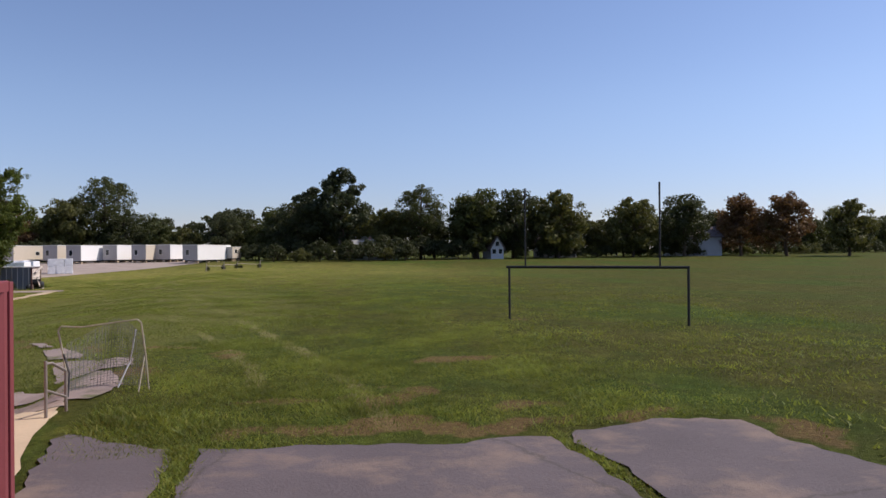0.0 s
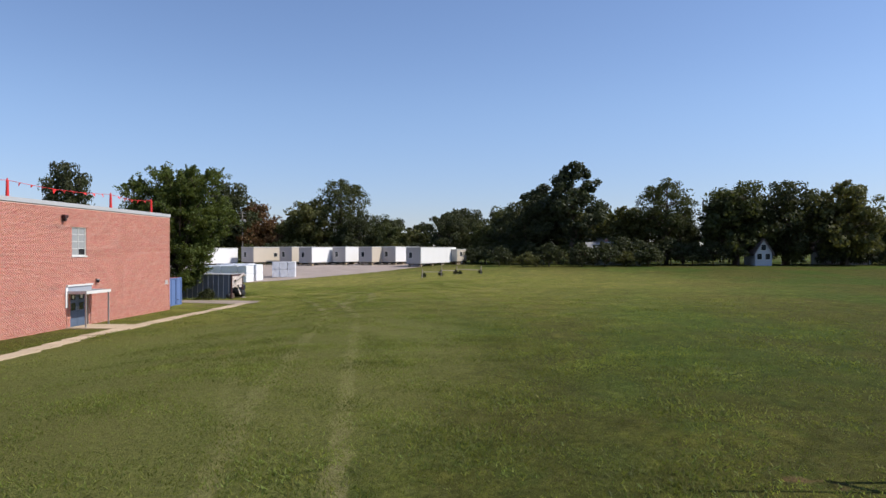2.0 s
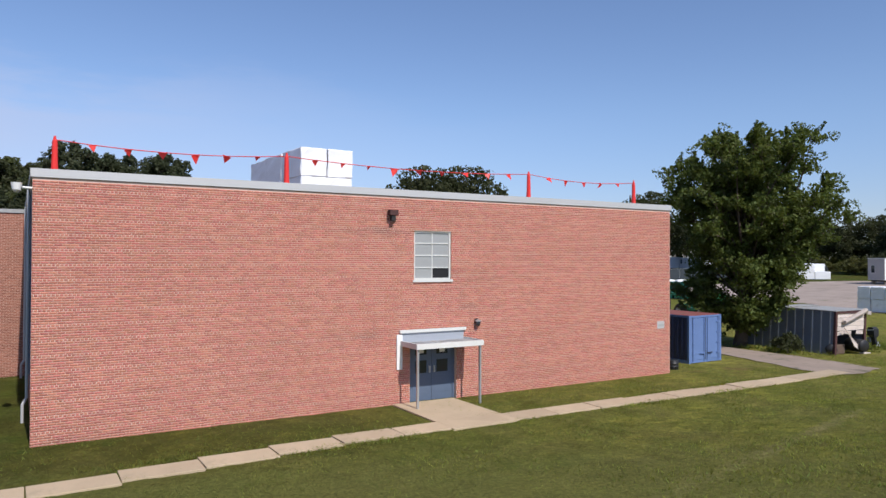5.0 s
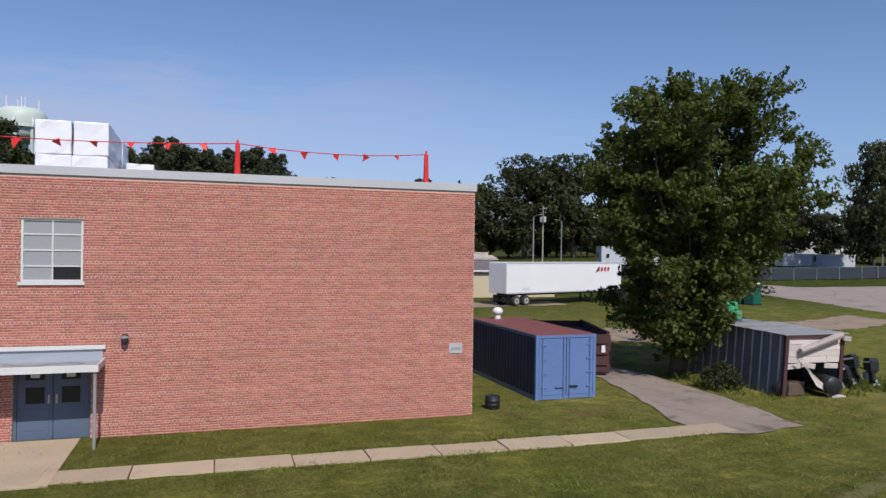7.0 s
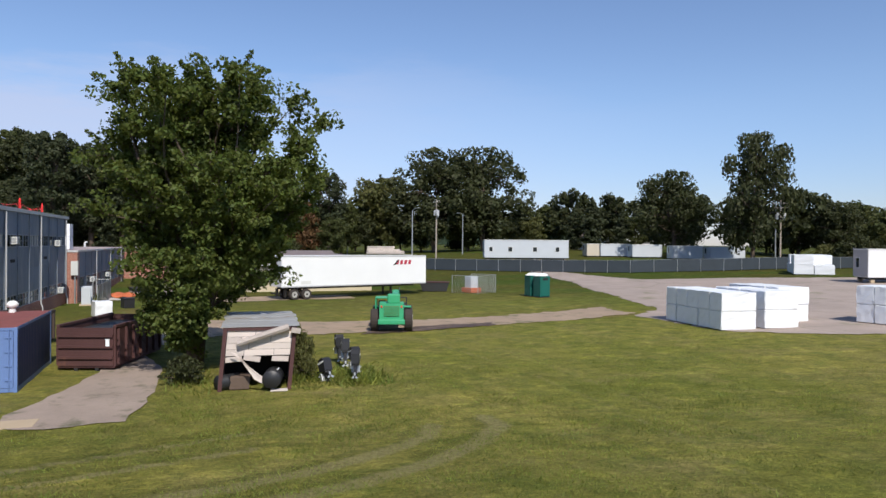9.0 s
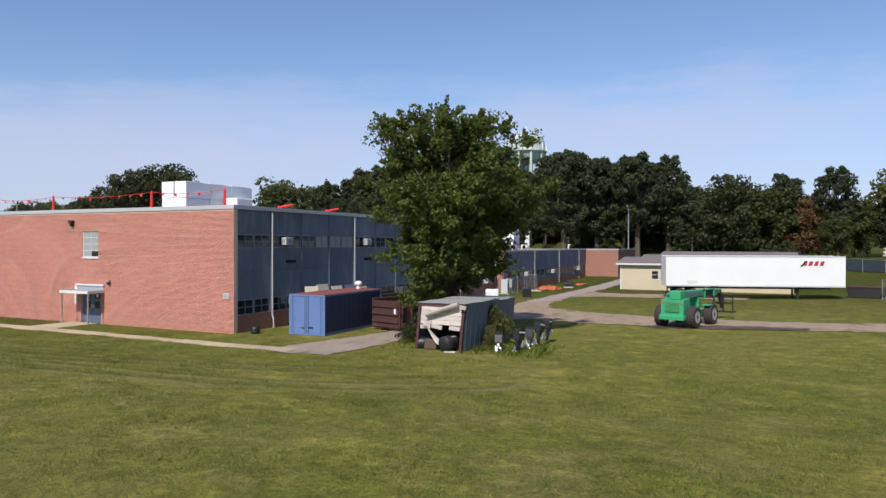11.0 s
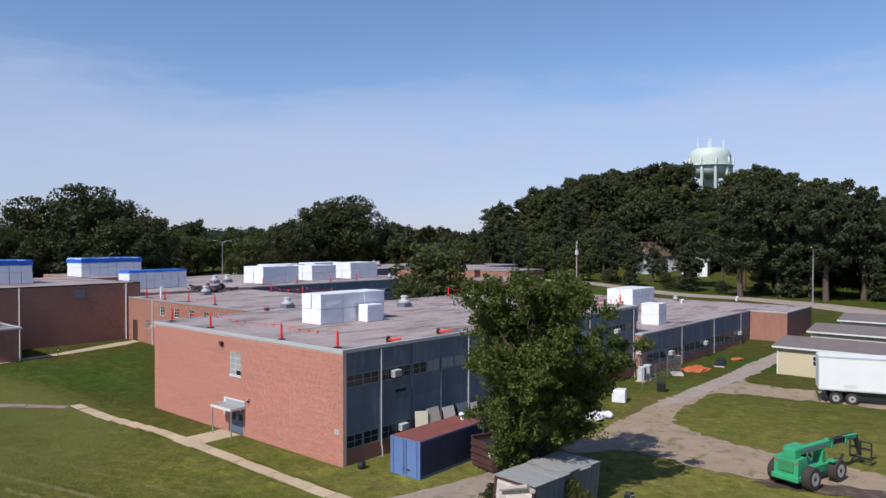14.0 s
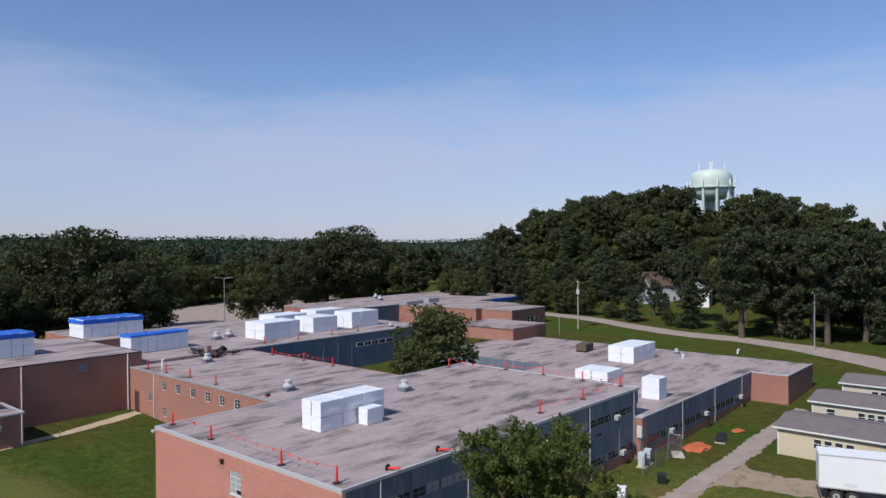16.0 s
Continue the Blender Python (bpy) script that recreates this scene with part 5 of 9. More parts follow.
for x0, x1, y0, y1, top in ((-137, -119.4, -12, 2.9, 7.4), (-135, -121.5, 2.9, 11.6, 7.3)):
    blk = thing("brick_block", "dark brick school block with a pale flat roof", "building", ((x0 + x1) / 2, (y0 + y1) / 2, 1.5), 0, "brick blocks")
    wpart("wall", box(x0, x1, y1 - 0.25, y1 - 0.004, 1, top), M_BRICK_X, blk); wpart("wall", box(x1 - 0.25, x1, y0 + 0.01, y1 - 0.25, 1, top), M_BRICK_Y, blk)
    wpart("roof", box(x0 - 0.1, x1 + 0.1, y0 + 0.01, y1 + 0.1 - 0.12 * (top > 7.35), top, top + 0.2), M_ROOF, blk, "grey roof slab")
    for k in range(3):
        sash(blk, blk, y1 + 0.06, 1, x0 + 3.2 + k * 1.6, x0 + 4.6 + k * 1.6, top - 3.0, top - 1.7, 1, 2, M_GLASS)
pipe_pole = thing("flag_pole", "thin pale pole standing by the roof house", "pole", (-112.5, 29.6, WT - 0.04))
part("shaft", rod((0, 0, -0.02), (0, 0, 4.2), 0.09, 0.07, 8), M_STEEL, pipe_pole)

# ---- things by the brick end ----
def shipping_container(name, label, at, turn, end_mat, side_mat, roof_mat, L=6.06, W=2.44, H=2.55, door_end=True):
    """Origin at the middle of the door end's foot; the box runs back along -x of its own."""
    c = thing(name, label, "container", at, turn)
    w = W / 2
    # ribbed sides
    for s in (-1, 1):
        bm = bmesh.new()
        n = int(L / 0.28)
        for k in range(n):
            x0 = -0.12 - (L - 0.24) * k / n
            x1 = -0.12 - (L - 0.24) * (k + 1) / n
            xm = (x0 + x1) / 2
            y0, y1 = s * (w - 0.05), s * (w - 0.012)
            prof = [(x0, y0), (x0 - 0.05, y1), (xm, y1), (xm - 0.05, y0), (x1, y0)]
            for (xa, ya), (xb, yb) in zip(prof, prof[1:]):
                q = [(xa, ya, 0.16), (xb, yb, 0.16), (xb, yb, H - 0.1), (xa, ya, H - 0.1)]
                bm.faces.new([bm.verts.new(v) for v in (q if s < 0 else q[::-1])])
        add_box(bm, -L + 0.05, -0.05, s * (w - 0.09) - 0.02, s * (w - 0.09) + 0.02, 0.16, H - 0.1)
        part("side", bm, side_mat, c, "ribbed steel side")
    fr = bmesh.new()
    for x in (-0.06, -L + 0.06):
        for s in (-1, 1):
            add_box(fr, x - 0.06, x + 0.06, s * w - 0.06 - 0.06 * s, s * w + 0.06 - 0.06 * s, 0, H, 0.008)
        add_box(fr, x - 0.05, x + 0.05, -w + 0.12, w - 0.12, H - 0.11, H - 0.01); add_box(fr, x - 0.05, x + 0.05, -w + 0.12, w - 0.12, 0.02, 0.16)
    for s in (-1, 1):
        add_box(fr, -L + 0.12, -0.12, s * (w - 0.05) - 0.04, s * (w - 0.05) + 0.04, H - 0.1, H - 0.005); add_box(fr, -L + 0.12, -0.12, s * (w - 0.05) - 0.04, s * (w - 0.05) + 0.04, 0.0, 0.16)
    part("frame", fr, end_mat, c, "steel corner frame")
    part("roof", box(-L + 0.03, -0.03, -w + 0.03, w - 0.03, H - 0.04, H + 0.012, 0.01), roof_mat, c, "faded red roof sheet")
    part("floor", box(-L + 0.1, -0.1, -w + 0.1, w - 0.1, 0.05, 0.15), side_mat, c)
    part("end", box(-L + 0.02, -L + 0.06, -w + 0.12, w - 0.12, 0.16, H - 0.11), side_mat, c)
    if door_end:
        for s in (-1, 1):
            d = part("door", box(-0.05, -0.005, 0.012 if s > 0 else -w + 0.13, w - 0.13 if s > 0 else -0.012, 0.17, H - 0.13, 0.006), end_mat, c, "faded blue steel door")
            for y in (0.12, 0.95):
                part("lock_rod", rod((0.03, s * y, 0.1), (0.03, s * y, H - 0.06), 0.018), end_mat, d)
            for z in (0.45, 0.95, 1.45, H - 0.35):
                part("hinge", box(-0.01, 0.03, s * (w - 0.3) - 0.09, s * (w - 0.3) + 0.13 , z - 0.03, z + 0.03), end_mat, d)
            part("handle", box(0.03, 0.06, s * 0.12 - 0.02 if s > 0 else -0.45, 0.45 if s > 0 else -0.1, 0.44, 0.49), M_DARK_STEEL if s > 0 else end_mat, d, "locking handle")
        part("gasket", box(-0.03, 0.004, -0.012, 0.012, 0.17, H - 0.13), M_DARK_STEEL, c)
    return c


blue_c = shipping_container("shipping_container", "faded blue shipping container with a rusty red roof on grass", (-22.3, 75.2, 0.0), 1.5, M_CONT_BLUE, M_CONT_NAVY, M_RED_ROOF, L=6.4, W=2.42, H=2.3)
red_c = shipping_container("shipping_container", "maroon shipping container with ribbed steel sides on asphalt", (-2.31, 10.85, 0.82), 90, M_CONT_RED, M_CONT_RED, M_CONT_RED)


def dumpster(label, at, turn, m, L=5.2, W=2.3, H=1.9):
    d = thing("dumpster", label, "dumpster", at, turn)
    w = W / 2
    for s in (-1, 1):
        part("side", box(-L, 0, s * w - 0.04, s * w + 0.04, 0.2, H), m, d)
        for k in range(7):
            x = -L + 0.3 + k * (L - 0.5) / 6
            part("rib", box(x - 0.06, x + 0.06, s * w + (0.04 if s > 0 else -0.14), s * w + (0.14 if s > 0 else -0.04), 0.25, H - 0.05), m, d)
        part("rail", box(-L, 0.02, s * w - 0.07, s * w + 0.07, H, H + 0.12, 0.02), m, d)
    part("end", box(-0.03, 0.05, -w + 0.04, w - 0.04, 0.2, H), m, d)
    part("end", box(-L - 0.04, -L + 0.04, -w + 0.04, w - 0.04, 0.2, H + 0.05), m, d)
    for z in (0.55, 1.0, 1.45):
        part("cross_rib", box(0.05, 0.13, -w + 0.05, w - 0.05, z - 0.05, z + 0.05), m, d)
    part("floor", box(-L, 0, -w, w, 0.12, 0.2), m, d)
    part("skid", box(-L, 0, -0.5, -0.35, 0.0, 0.12), M_DARK_STEEL, d)
    part("skid", box(-L, 0, 0.35, 0.5, 0.0, 0.12), M_DARK_STEEL, d)
    part("mark", box(0.131, 0.135, w - 0.32, w - 0.16, H - 0.75, H - 0.45), M_PAPER, d, "white painted mark")
    part("load", box(-L + 0.06, -0.06, -w + 0.06, w - 0.06, 0.2, H - 0.22, 0.05), M_DARK_STEEL, d, "dark scrap filling the dumpster")
    return d


dumpster("dark maroon steel dumpster with ribbed sides", (-26.3, 78.0, 0.0), -16, M_RUST, H=1.78)
dumpster("brown rusted steel dumpster by the wall", (-31.2, 73.0, 0.0), -10, M_DUMPSTER, L=5.0, H=1.6)


def metal_shed():
    """Leaning shed: every piece is drawn over towards the yard with height."""
    s = thing("storage_shed", "leaning grey ribbed metal shed with a broken plank front", "shed", (-20.5, 84.4, 0.0), 176)
    L, w, H = 5.7, 1.24, 2.3
    lean = Matrix(((1, 0, 0.02, 0), (0, 1, -0.085, 0), (0, 0, 1, 0), (0, 0, 0, 1)))

    def bit(name, bm, material, parent=None, label=""):
        bm.transform(lean)
        return part(name, bm, material, parent or s, label)

    for sd in (-1, 1):
        side = bit("side", box(0, L, sd * w - 0.02, sd * w + 0.02, 0.0, H), M_SHED, None, "grey ribbed metal wall")
        for k in range(11):
            x = L * (k + 0.5) / 11
            a, b = sorted((sd * (w + 0.02), sd * (w + 0.055)))
            bit("rib", prism([(x - 0.05, a if sd > 0 else b), (x + 0.05, a if sd > 0 else b), (x + 0.02, b if sd > 0 else a), (x - 0.02, b if sd > 0 else a)], 0.0, H - 0.02, "z"), M_SHED_ROOF if sd > 0 else M_SHED, side, "pale raised rib" if sd > 0 else "")
    rnd = random.Random(4)
    for k in range(6):
        lift = 0.02 * (k % 2) + rnd.uniform(0, 0.02)
        m = Matrix.Translation((0, 0, H + lift)) @ pose(0, 0, 0, rnd.uniform(-0.8, 0.8), rnd.uniform(-0.8, 0.8), rnd.uniform(-1.2, 1.2))
        bit("roof", add_box(bmesh.new(), L * k / 6 - 0.12, L * (k + 1) / 6 - 0.1, -w - 0.14, w + 0.14, 0.0, 0.025, m=m), M_SHED_ROOF, None, "weathered sheet metal roof strip")
    bit("back", box(L - 0.05, L, -w + 0.05, w - 0.05, 0, H), M_SHED)
    for y in (-w + 0.02, w - 0.02):
        bit("post", box(-0.08, 0.05, y - 0.07, y + 0.07, 0, H), M_RUST, None, "dark red corner post")
    bit("lintel", box(-0.09, 0.04, -w + 0.1, w - 0.1, H - 0.13, H), M_RUST)
    # boards across the upper half; the lowest are broken off
    for z, cuts in ((2.06, (-1.14, 0.15, 1.14)), (1.83, (-1.14, -0.4, 0.62, 1.14)), (1.6, (-1.14, 0.35, 1.14)), (1.37, (-1.14, -0.55, 0.5, 1.14))):
        for a, b in zip(cuts, cuts[1:]):
            m = Matrix.Translation((0, (a + b) / 2, z)) @ pose(0, 0, 0, rnd.uniform(-1.5, 1.5), 0, rnd.uniform(-1, 1))
            bit("plank", add_box(bmesh.new(), -0.035, 0.0, a - (a + b) / 2 + 0.008, b - (a + b) / 2 - 0.008, -0.11, 0.108, m=m), M_PLANK)
    for a, b, z, t in ((-1.1, -0.5, 1.13, 3), (0.55, 1.12, 1.14, -4), (-0.1, 0.5, 1.16, 9)):
        m = Matrix.Translation((0, (a + b) / 2, z)) @ pose(0, 0, 0, t, 0, 0)
        bit("plank", add_box(bmesh.new(), -0.03, 0.0, (a - b) / 2, (b - a) / 2, -0.1, 0.09, m=m), M_PLANK)
    bit("beam", rod((-0.22, -1.0, 2.3), (-0.2, 0.75, 1.72), 0.13, 0.11, 7), M_WEATHERED, None, "fallen weathered beam")
    bit("splinter", add_box(bmesh.new(), -0.25, -0.18, -1.12, -0.78, 2.22, 2.4, m=pose(0, 0, 0, 8, 0, 0)), M_WEATHERED)
    # added black sheet across the shed: its inner shade as colour
    bit("shade_sheet", box(1.9, 1.95, -w + 0.05, w - 0.05, 0, 2.1), M_DARK, None, "black sheet put in for the shade inside the shed")
    bit("board", add_prism(bmesh.new(), [(0.95, 1.45), (0.75, 1.38), (0.05, 0.45), (-0.55, 0.12), (-0.75, 0.22), (-0.1, 0.62)], -0.32, -0.28, "x"), M_PLANK, None, "split board leaning out")
    bit("board", add_box(bmesh.new(), -0.45, -0.2, -1.15, -0.55, 0.02, 0.07), M_PLANK, None, "broken end of a board on the ground")
    bit("scrap", add_box(bmesh.new(), 0.1, 0.9, 0.2, 0.9, 0.02, 0.5, 0.03), M_BROWN)
    return s


metal_shed()


def drum(label, at, m, r=0.3, h=0.88, turn=0.0, lie=False):
    d = thing("barrel", label, "barrel", at, turn)
    prof = [(r * 0.96, 0.0), (r, 0.02), (r, h * 0.32), (r * 1.04, h * 0.34), (r, h * 0.36), (r, h * 0.64), (r * 1.04, h * 0.66), (r, h * 0.68), (r, h - 0.02), (r * 0.96, h)]
    bm = lathe(prof, 20)
    if lie:
        bm.transform(pose(0, 0, r, 90, 0, 0))
    part("shell", bm, m, d, smooth=True)
    return d


d_ = drum("black drum with white bars of lettering in the shed mouth", (-20.95, 85.15, 0.12), M_BLACK, lie=True, turn=78, r=0.33, h=1.0)
for k, (a, b) in enumerate(((-0.62, -0.5), (-0.44, -0.36), (-0.3, -0.24))):
    part("bar", add_box(bmesh.new(), 0.1, 0.19, a, b, 0.56, 0.625), M_PAPER, d_, "white lettering bar")
drum("black plastic drum lying in the shed mouth", (-21.2, 83.85, 0.0), M_BLACK, lie=True, turn=35, r=0.28)
drum("black bucket standing at the foot of the wall", (-21.6, 72.1, 0.0), M_BLACK, r=0.25, h=0.42)

# outboard motors in a row beside the shed
def outboard(at, turn, h, tilt):
    t = thing("outboard_motor", "black outboard motor with a pale band leaning in the grass", "motor", at, turn, "motors by the shed")
    lean = pose(0, 0, 0, 0, tilt, 0)

    def bit(name, bm, material, parent=None, label="", smooth=False):
        bm.transform(lean)
        return part(name, bm, material, parent or t, label, smooth)

    cowl = bit("cowl", prism([(-0.2, h - 0.52), (0.24, h - 0.5), (0.27, h - 0.2), (0.18, h - 0.02), (-0.1, h), (-0.22, h - 0.14)], -0.17, 0.17, "y"), M_BLACK, None, "black engine cowl")
    bit("band", add_box(bmesh.new(), -0.2, 0.262, -0.176, 0.176, h - 0.2, h - 0.13), M_PAPER, cowl, "white painted band")
    bit("pan", box(-0.16, 0.2, -0.14, 0.14, h - 0.6, h - 0.52, 0.02), M_DARK_STEEL)
    bit("bracket", add_box(bmesh.new(), 0.14, 0.34, -0.17, 0.17, h - 0.86, h - 0.56, 0.02), M_STEEL, None, "grey clamp bracket")
    bit("clamp_screw", rod((0.3, -0.22, h - 0.66), (0.3, 0.22, h - 0.66), 0.02), M_STEEL)
    bit("tiller", rod((0.2, 0.05, h - 0.45), (0.62, 0.08, h - 0.4), 0.025), M_BLACK)
    bit("leg", prism([(-0.12, 0.2), (0.1, 0.2), (0.15, h - 0.6), (-0.12, h - 0.6)], -0.06, 0.06, "y"), M_BLACK)
    bit("plate", box(-0.22, 0.12, -0.11, 0.11, 0.3, 0.325), M_DARK_STEEL)
    g = lathe([(0.02, -0.26), (0.06, -0.16), (0.065, 0.1), (0.03, 0.2)], 10); g.transform(Matrix.Translation((0, 0, 0.2)) @ pose(0, 0, 0, 0, 90, 0))
    bit("gearcase", g, M_DARK_STEEL, None, "", True)
    bit("skeg", prism([(-0.08, -0.02), (0.1, 0.0), (0.08, 0.18), (-0.12, 0.18)], -0.012, 0.012, "y"), M_DARK_STEEL)
    for k in range(3):
        b_ = add_box(bmesh.new(), -0.245, -0.225, -0.035, 0.035, 0.03, 0.15); b_.transform(Matrix.Translation((0, 0, 0.2)) @ pose(0, 0, 0, 120 * k, 0, 0))
        bit("blade", b_, M_STEEL)
    return t


for x, y, h, turn, tilt in ((-21.3, 87.2, 0.95, 200, 24), (-21.15, 88.2, 1.2, 165, 8), (-22.1, 88.45, 1.2, 190, 16), (-23.8, 88.3, 1.3, 172, 12), (-25.3, 88.3, 1.3, 180, 6)):
    outboard((x, y, gz(x, y)), turn, h, tilt)


# ---- semi-trailer ----
def letters(text, size, at, turn_m, material, parent, name="lettering", label=""):
    cu = bpy.data.curves.new(name, "FONT")
    cu.body = text; cu.size = size; cu.extrude = 0.004; cu.align_x = "CENTER"
    tmp = bpy.data.objects.new(name, cu)
    scene.collection.objects.link(tmp)
    me = bpy.data.meshes.new_from_object(tmp.evaluated_get(bpy.context.evaluated_depsgraph_get()))
    bpy.data.objects.remove(tmp)
    me.materials.clear(); me.materials.append(material)
    ob = new(name, me)
    ob.parent = parent
    ob.matrix_basis = Matrix.Translation(at) @ turn_m
    if label:
        ob["label"] = label
    return ob


def wheel(parent, at, r=0.5, w=0.28, axle="x", name="wheel"):
    """Tyre with a rim under it, turning about the given axis."""
    turn_m = pose(0, 0, 0, 0, 90, 0) if axle == "x" else pose(0, 0, 0, 90, 0, 0)
    t = lathe([(r * 0.55, -w / 2), (r * 0.92, -w / 2), (r, -w * 0.36), (r, w * 0.36), (r * 0.92, w / 2), (r * 0.55, w / 2)], 22)
    t.transform(Matrix.Translation(at) @ turn_m)
    o = part(name, t, M_TYRE, parent, "black tyre", smooth=False)
    k = lathe([(r * 0.16, -w * 0.44), (r * 0.22, -w * 0.52), (r * 0.3, -w * 0.515), (r * 0.56, -w * 0.53), (r * 0.56, w * 0.53), (r * 0.3, w * 0.515), (r * 0.22, w * 0.52), (r * 0.16, w * 0.44)], 16)
    k.transform(Matrix.Translation(at) @ turn_m)
    part("rim", k, M_RIM, o, "grey rim")
    return o


tr_turn = math.degrees(math.atan2(15.3, -5.2))
semi = thing("semi_trailer", "long white box semi-trailer parked on grass", "trailer", (-60.3 - 1.2, 89.0 - 0.42, 0.0), tr_turn)
TL = 16.15
part("body", box(0, TL, -1.3, 1.3, 1.2, 4.1, 0.03), M_WHITE, semi, "white smooth box")
bm = bmesh.new()
for z0, z1 in ((1.18, 1.3), (4.0, 4.12)):
    for s in (-1, 1):
        add_box(bm, 0, TL, s * 1.31 - 0.015, s * 1.31 + 0.015, z0, z1)
part("rail", bm, M_FASCIA, semi, "aluminium edge rail")
part("chassis", box(0.3, TL - 1.0, -0.5, 0.5, 0.95, 1.18), M_DARK_STEEL, semi)
for s in (-1, 1):
    part("door", box(-0.05, -0.002, 0.01 if s > 0 else -1.26, 1.26 if s > 0 else -0.01, 1.22, 4.05, 0.01), M_WHITE, semi)
    part("landing_leg", box(TL - 4.1, TL - 3.95, s * 0.75 - 0.08, s * 0.75 + 0.08, 0.05, 1.18), M_DARK_STEEL, semi)
    part("foot", box(TL - 4.2, TL - 3.85, s * 0.75 - 0.16, s * 0.75 + 0.16, 0.0, 0.05), M_DARK_STEEL, semi)
part("bumper", box(-0.05, 0.05, -1.15, 1.15, 0.5, 0.62), M_DARK_STEEL, semi)
for x in (1.3, 2.55):
    for s in (-1, 1):
        wheel(semi, (x, s * 0.95, 0.5), 0.5, 0.55, "y")
part("mud_flap", box(0.45, 0.48, -1.2, -0.6, 0.25, 1.0), M_BLACK, semi); part("mud_flap", box(0.45, 0.48, 0.6, 1.2, 0.25, 1.0), M_BLACK, semi)
part("placard", box(1.9, 2.9, -1.318, -1.312, 1.45, 1.75), M_FRAME, semi, "pale placard frame")
# the hirer's mark, as plain slanted shapes
for k in range(4):
    x = 12.35 + k * 0.5
    part("mark", prism([(x, 3.2), (x + 0.32, 3.2), (x + 0.45, 3.62), (x + 0.13, 3.62)], -1.325, -1.312, "y"), M_LETTER, semi, "dark red slanted mark")
part("mark", prism([(12.1, 3.12), (12.3, 3.12), (12.8, 3.66), (12.6, 3.66)], -1.328, -1.312, "y"), M_DARK_STEEL, semi)

# ---- far things ----
tower = thing("water_tower", "pale green water tower on a ring of legs", "water tower", (-268.5, 0.9, gz(-268.5, 0.9)))
bz = tower.location.z
tz = 38.6 - bz
prof = [(0.5, 12.6), (3, 12.5), (5.6, 12.1), (7.3, 11.2), (8.1, 9.8), (8.35, 8.0), (8.3, 5.6), (8.3, 5.2), (8.1, 3.4), (7.3, 1.6), (5.0, 0.2), (1.8, 0.0)]
part("tank", lathe([(r * 0.95, tz + z * 0.95) for r, z in prof[::-1]], 40), M_TANK, tower, "pale green steel tank", smooth=True)
part("ring", lathe([(7.8, tz + 4.6), (8.9, tz + 4.6), (8.9, tz + 4.9), (7.8, tz + 4.9)], 40), M_TANK, tower)
for k in range(10):
    a = 2 * math.pi * k / 10
    part("leg", rod((7.9 * math.cos(a), 7.9 * math.sin(a), -1), (7.9 * math.cos(a), 7.9 * math.sin(a), tz + 4.6), 0.55, 0.55, 10), M_TANK, tower)
    part("handrail", add_tube(bmesh.new(), [(8.85 * math.cos(a + j * 0.21), 8.85 * math.sin(a + j * 0.21), tz + 6) for j in range(4)], 0.07, 4), M_TANK, tower)
    part("antenna", add_box(bmesh.new(), 8.75 * math.cos(a) - 0.25, 8.75 * math.cos(a) + 0.25, 8.75 * math.sin(a) - 0.25, 8.75 * math.sin(a) + 0.25, tz + 5.2, tz + 7.6), M_WHITE, tower)
part("riser", rod((0, 0, -1), (0, 0, tz + 1), 1.6, 1.6, 16), M_TANK, tower)
for x, y, h in ((0, 0, 3.5), (4, 2, 3.0), (-4, -2, 3.2), (2, -4, 3.6), (-1, 5, 2.6)):
    part("mast", rod((x, y, tz + 10.8), (x, y, tz + 12 + h), 0.14), M_WHITE, tower)

# ---- walks and slabs ----
walkway = thing("sidewalk", "row of worn tan concrete slabs through the grass", "sidewalk", (-17.3, 62, 0))
walkway["kind"] = "structure"
rnd = random.Random(12)
yv, k = 41.05, 0
slab_meshes = {}
while yv < 77.0:
    L = 1.85
    if k % 3 not in slab_meshes:
        me = bpy.data.meshes.new("slab")
        b_ = box(-0.46, 0.46, -L / 2 + 0.015, L / 2 - 0.015, -0.08, 0.0, 0.015)
        b_.to_mesh(me); b_.free(); me.materials.append(M_CONCRETE)
        slab_meshes[k % 3] = me
    s_ = new("slab", slab_meshes[k % 3])
    s_.parent = walkway
    s_.matrix_basis = Matrix.Translation(-walkway.location) @ pose(-17.35 + 0.6 * min(1.0, max(0.0, (54 - yv) / 8)) + 0.1 * math.sin(yv * 0.2) + rnd.uniform(-0.03, 0.03), yv + L / 2, gz(-17.3, yv + L / 2) + 0.05 + rnd.uniform(-0.01, 0.012), rnd.uniform(-0.5, 0.5), rnd.uniform(-0.6, 0.6), rnd.uniform(-1, 1))
    yv += L; k += 1
part("landing", box(-3.5, 0.45, -4.6, -2.2, -0.08, 0.055, 0.015), M_CONCRETE, walkway, "concrete landing before the door")
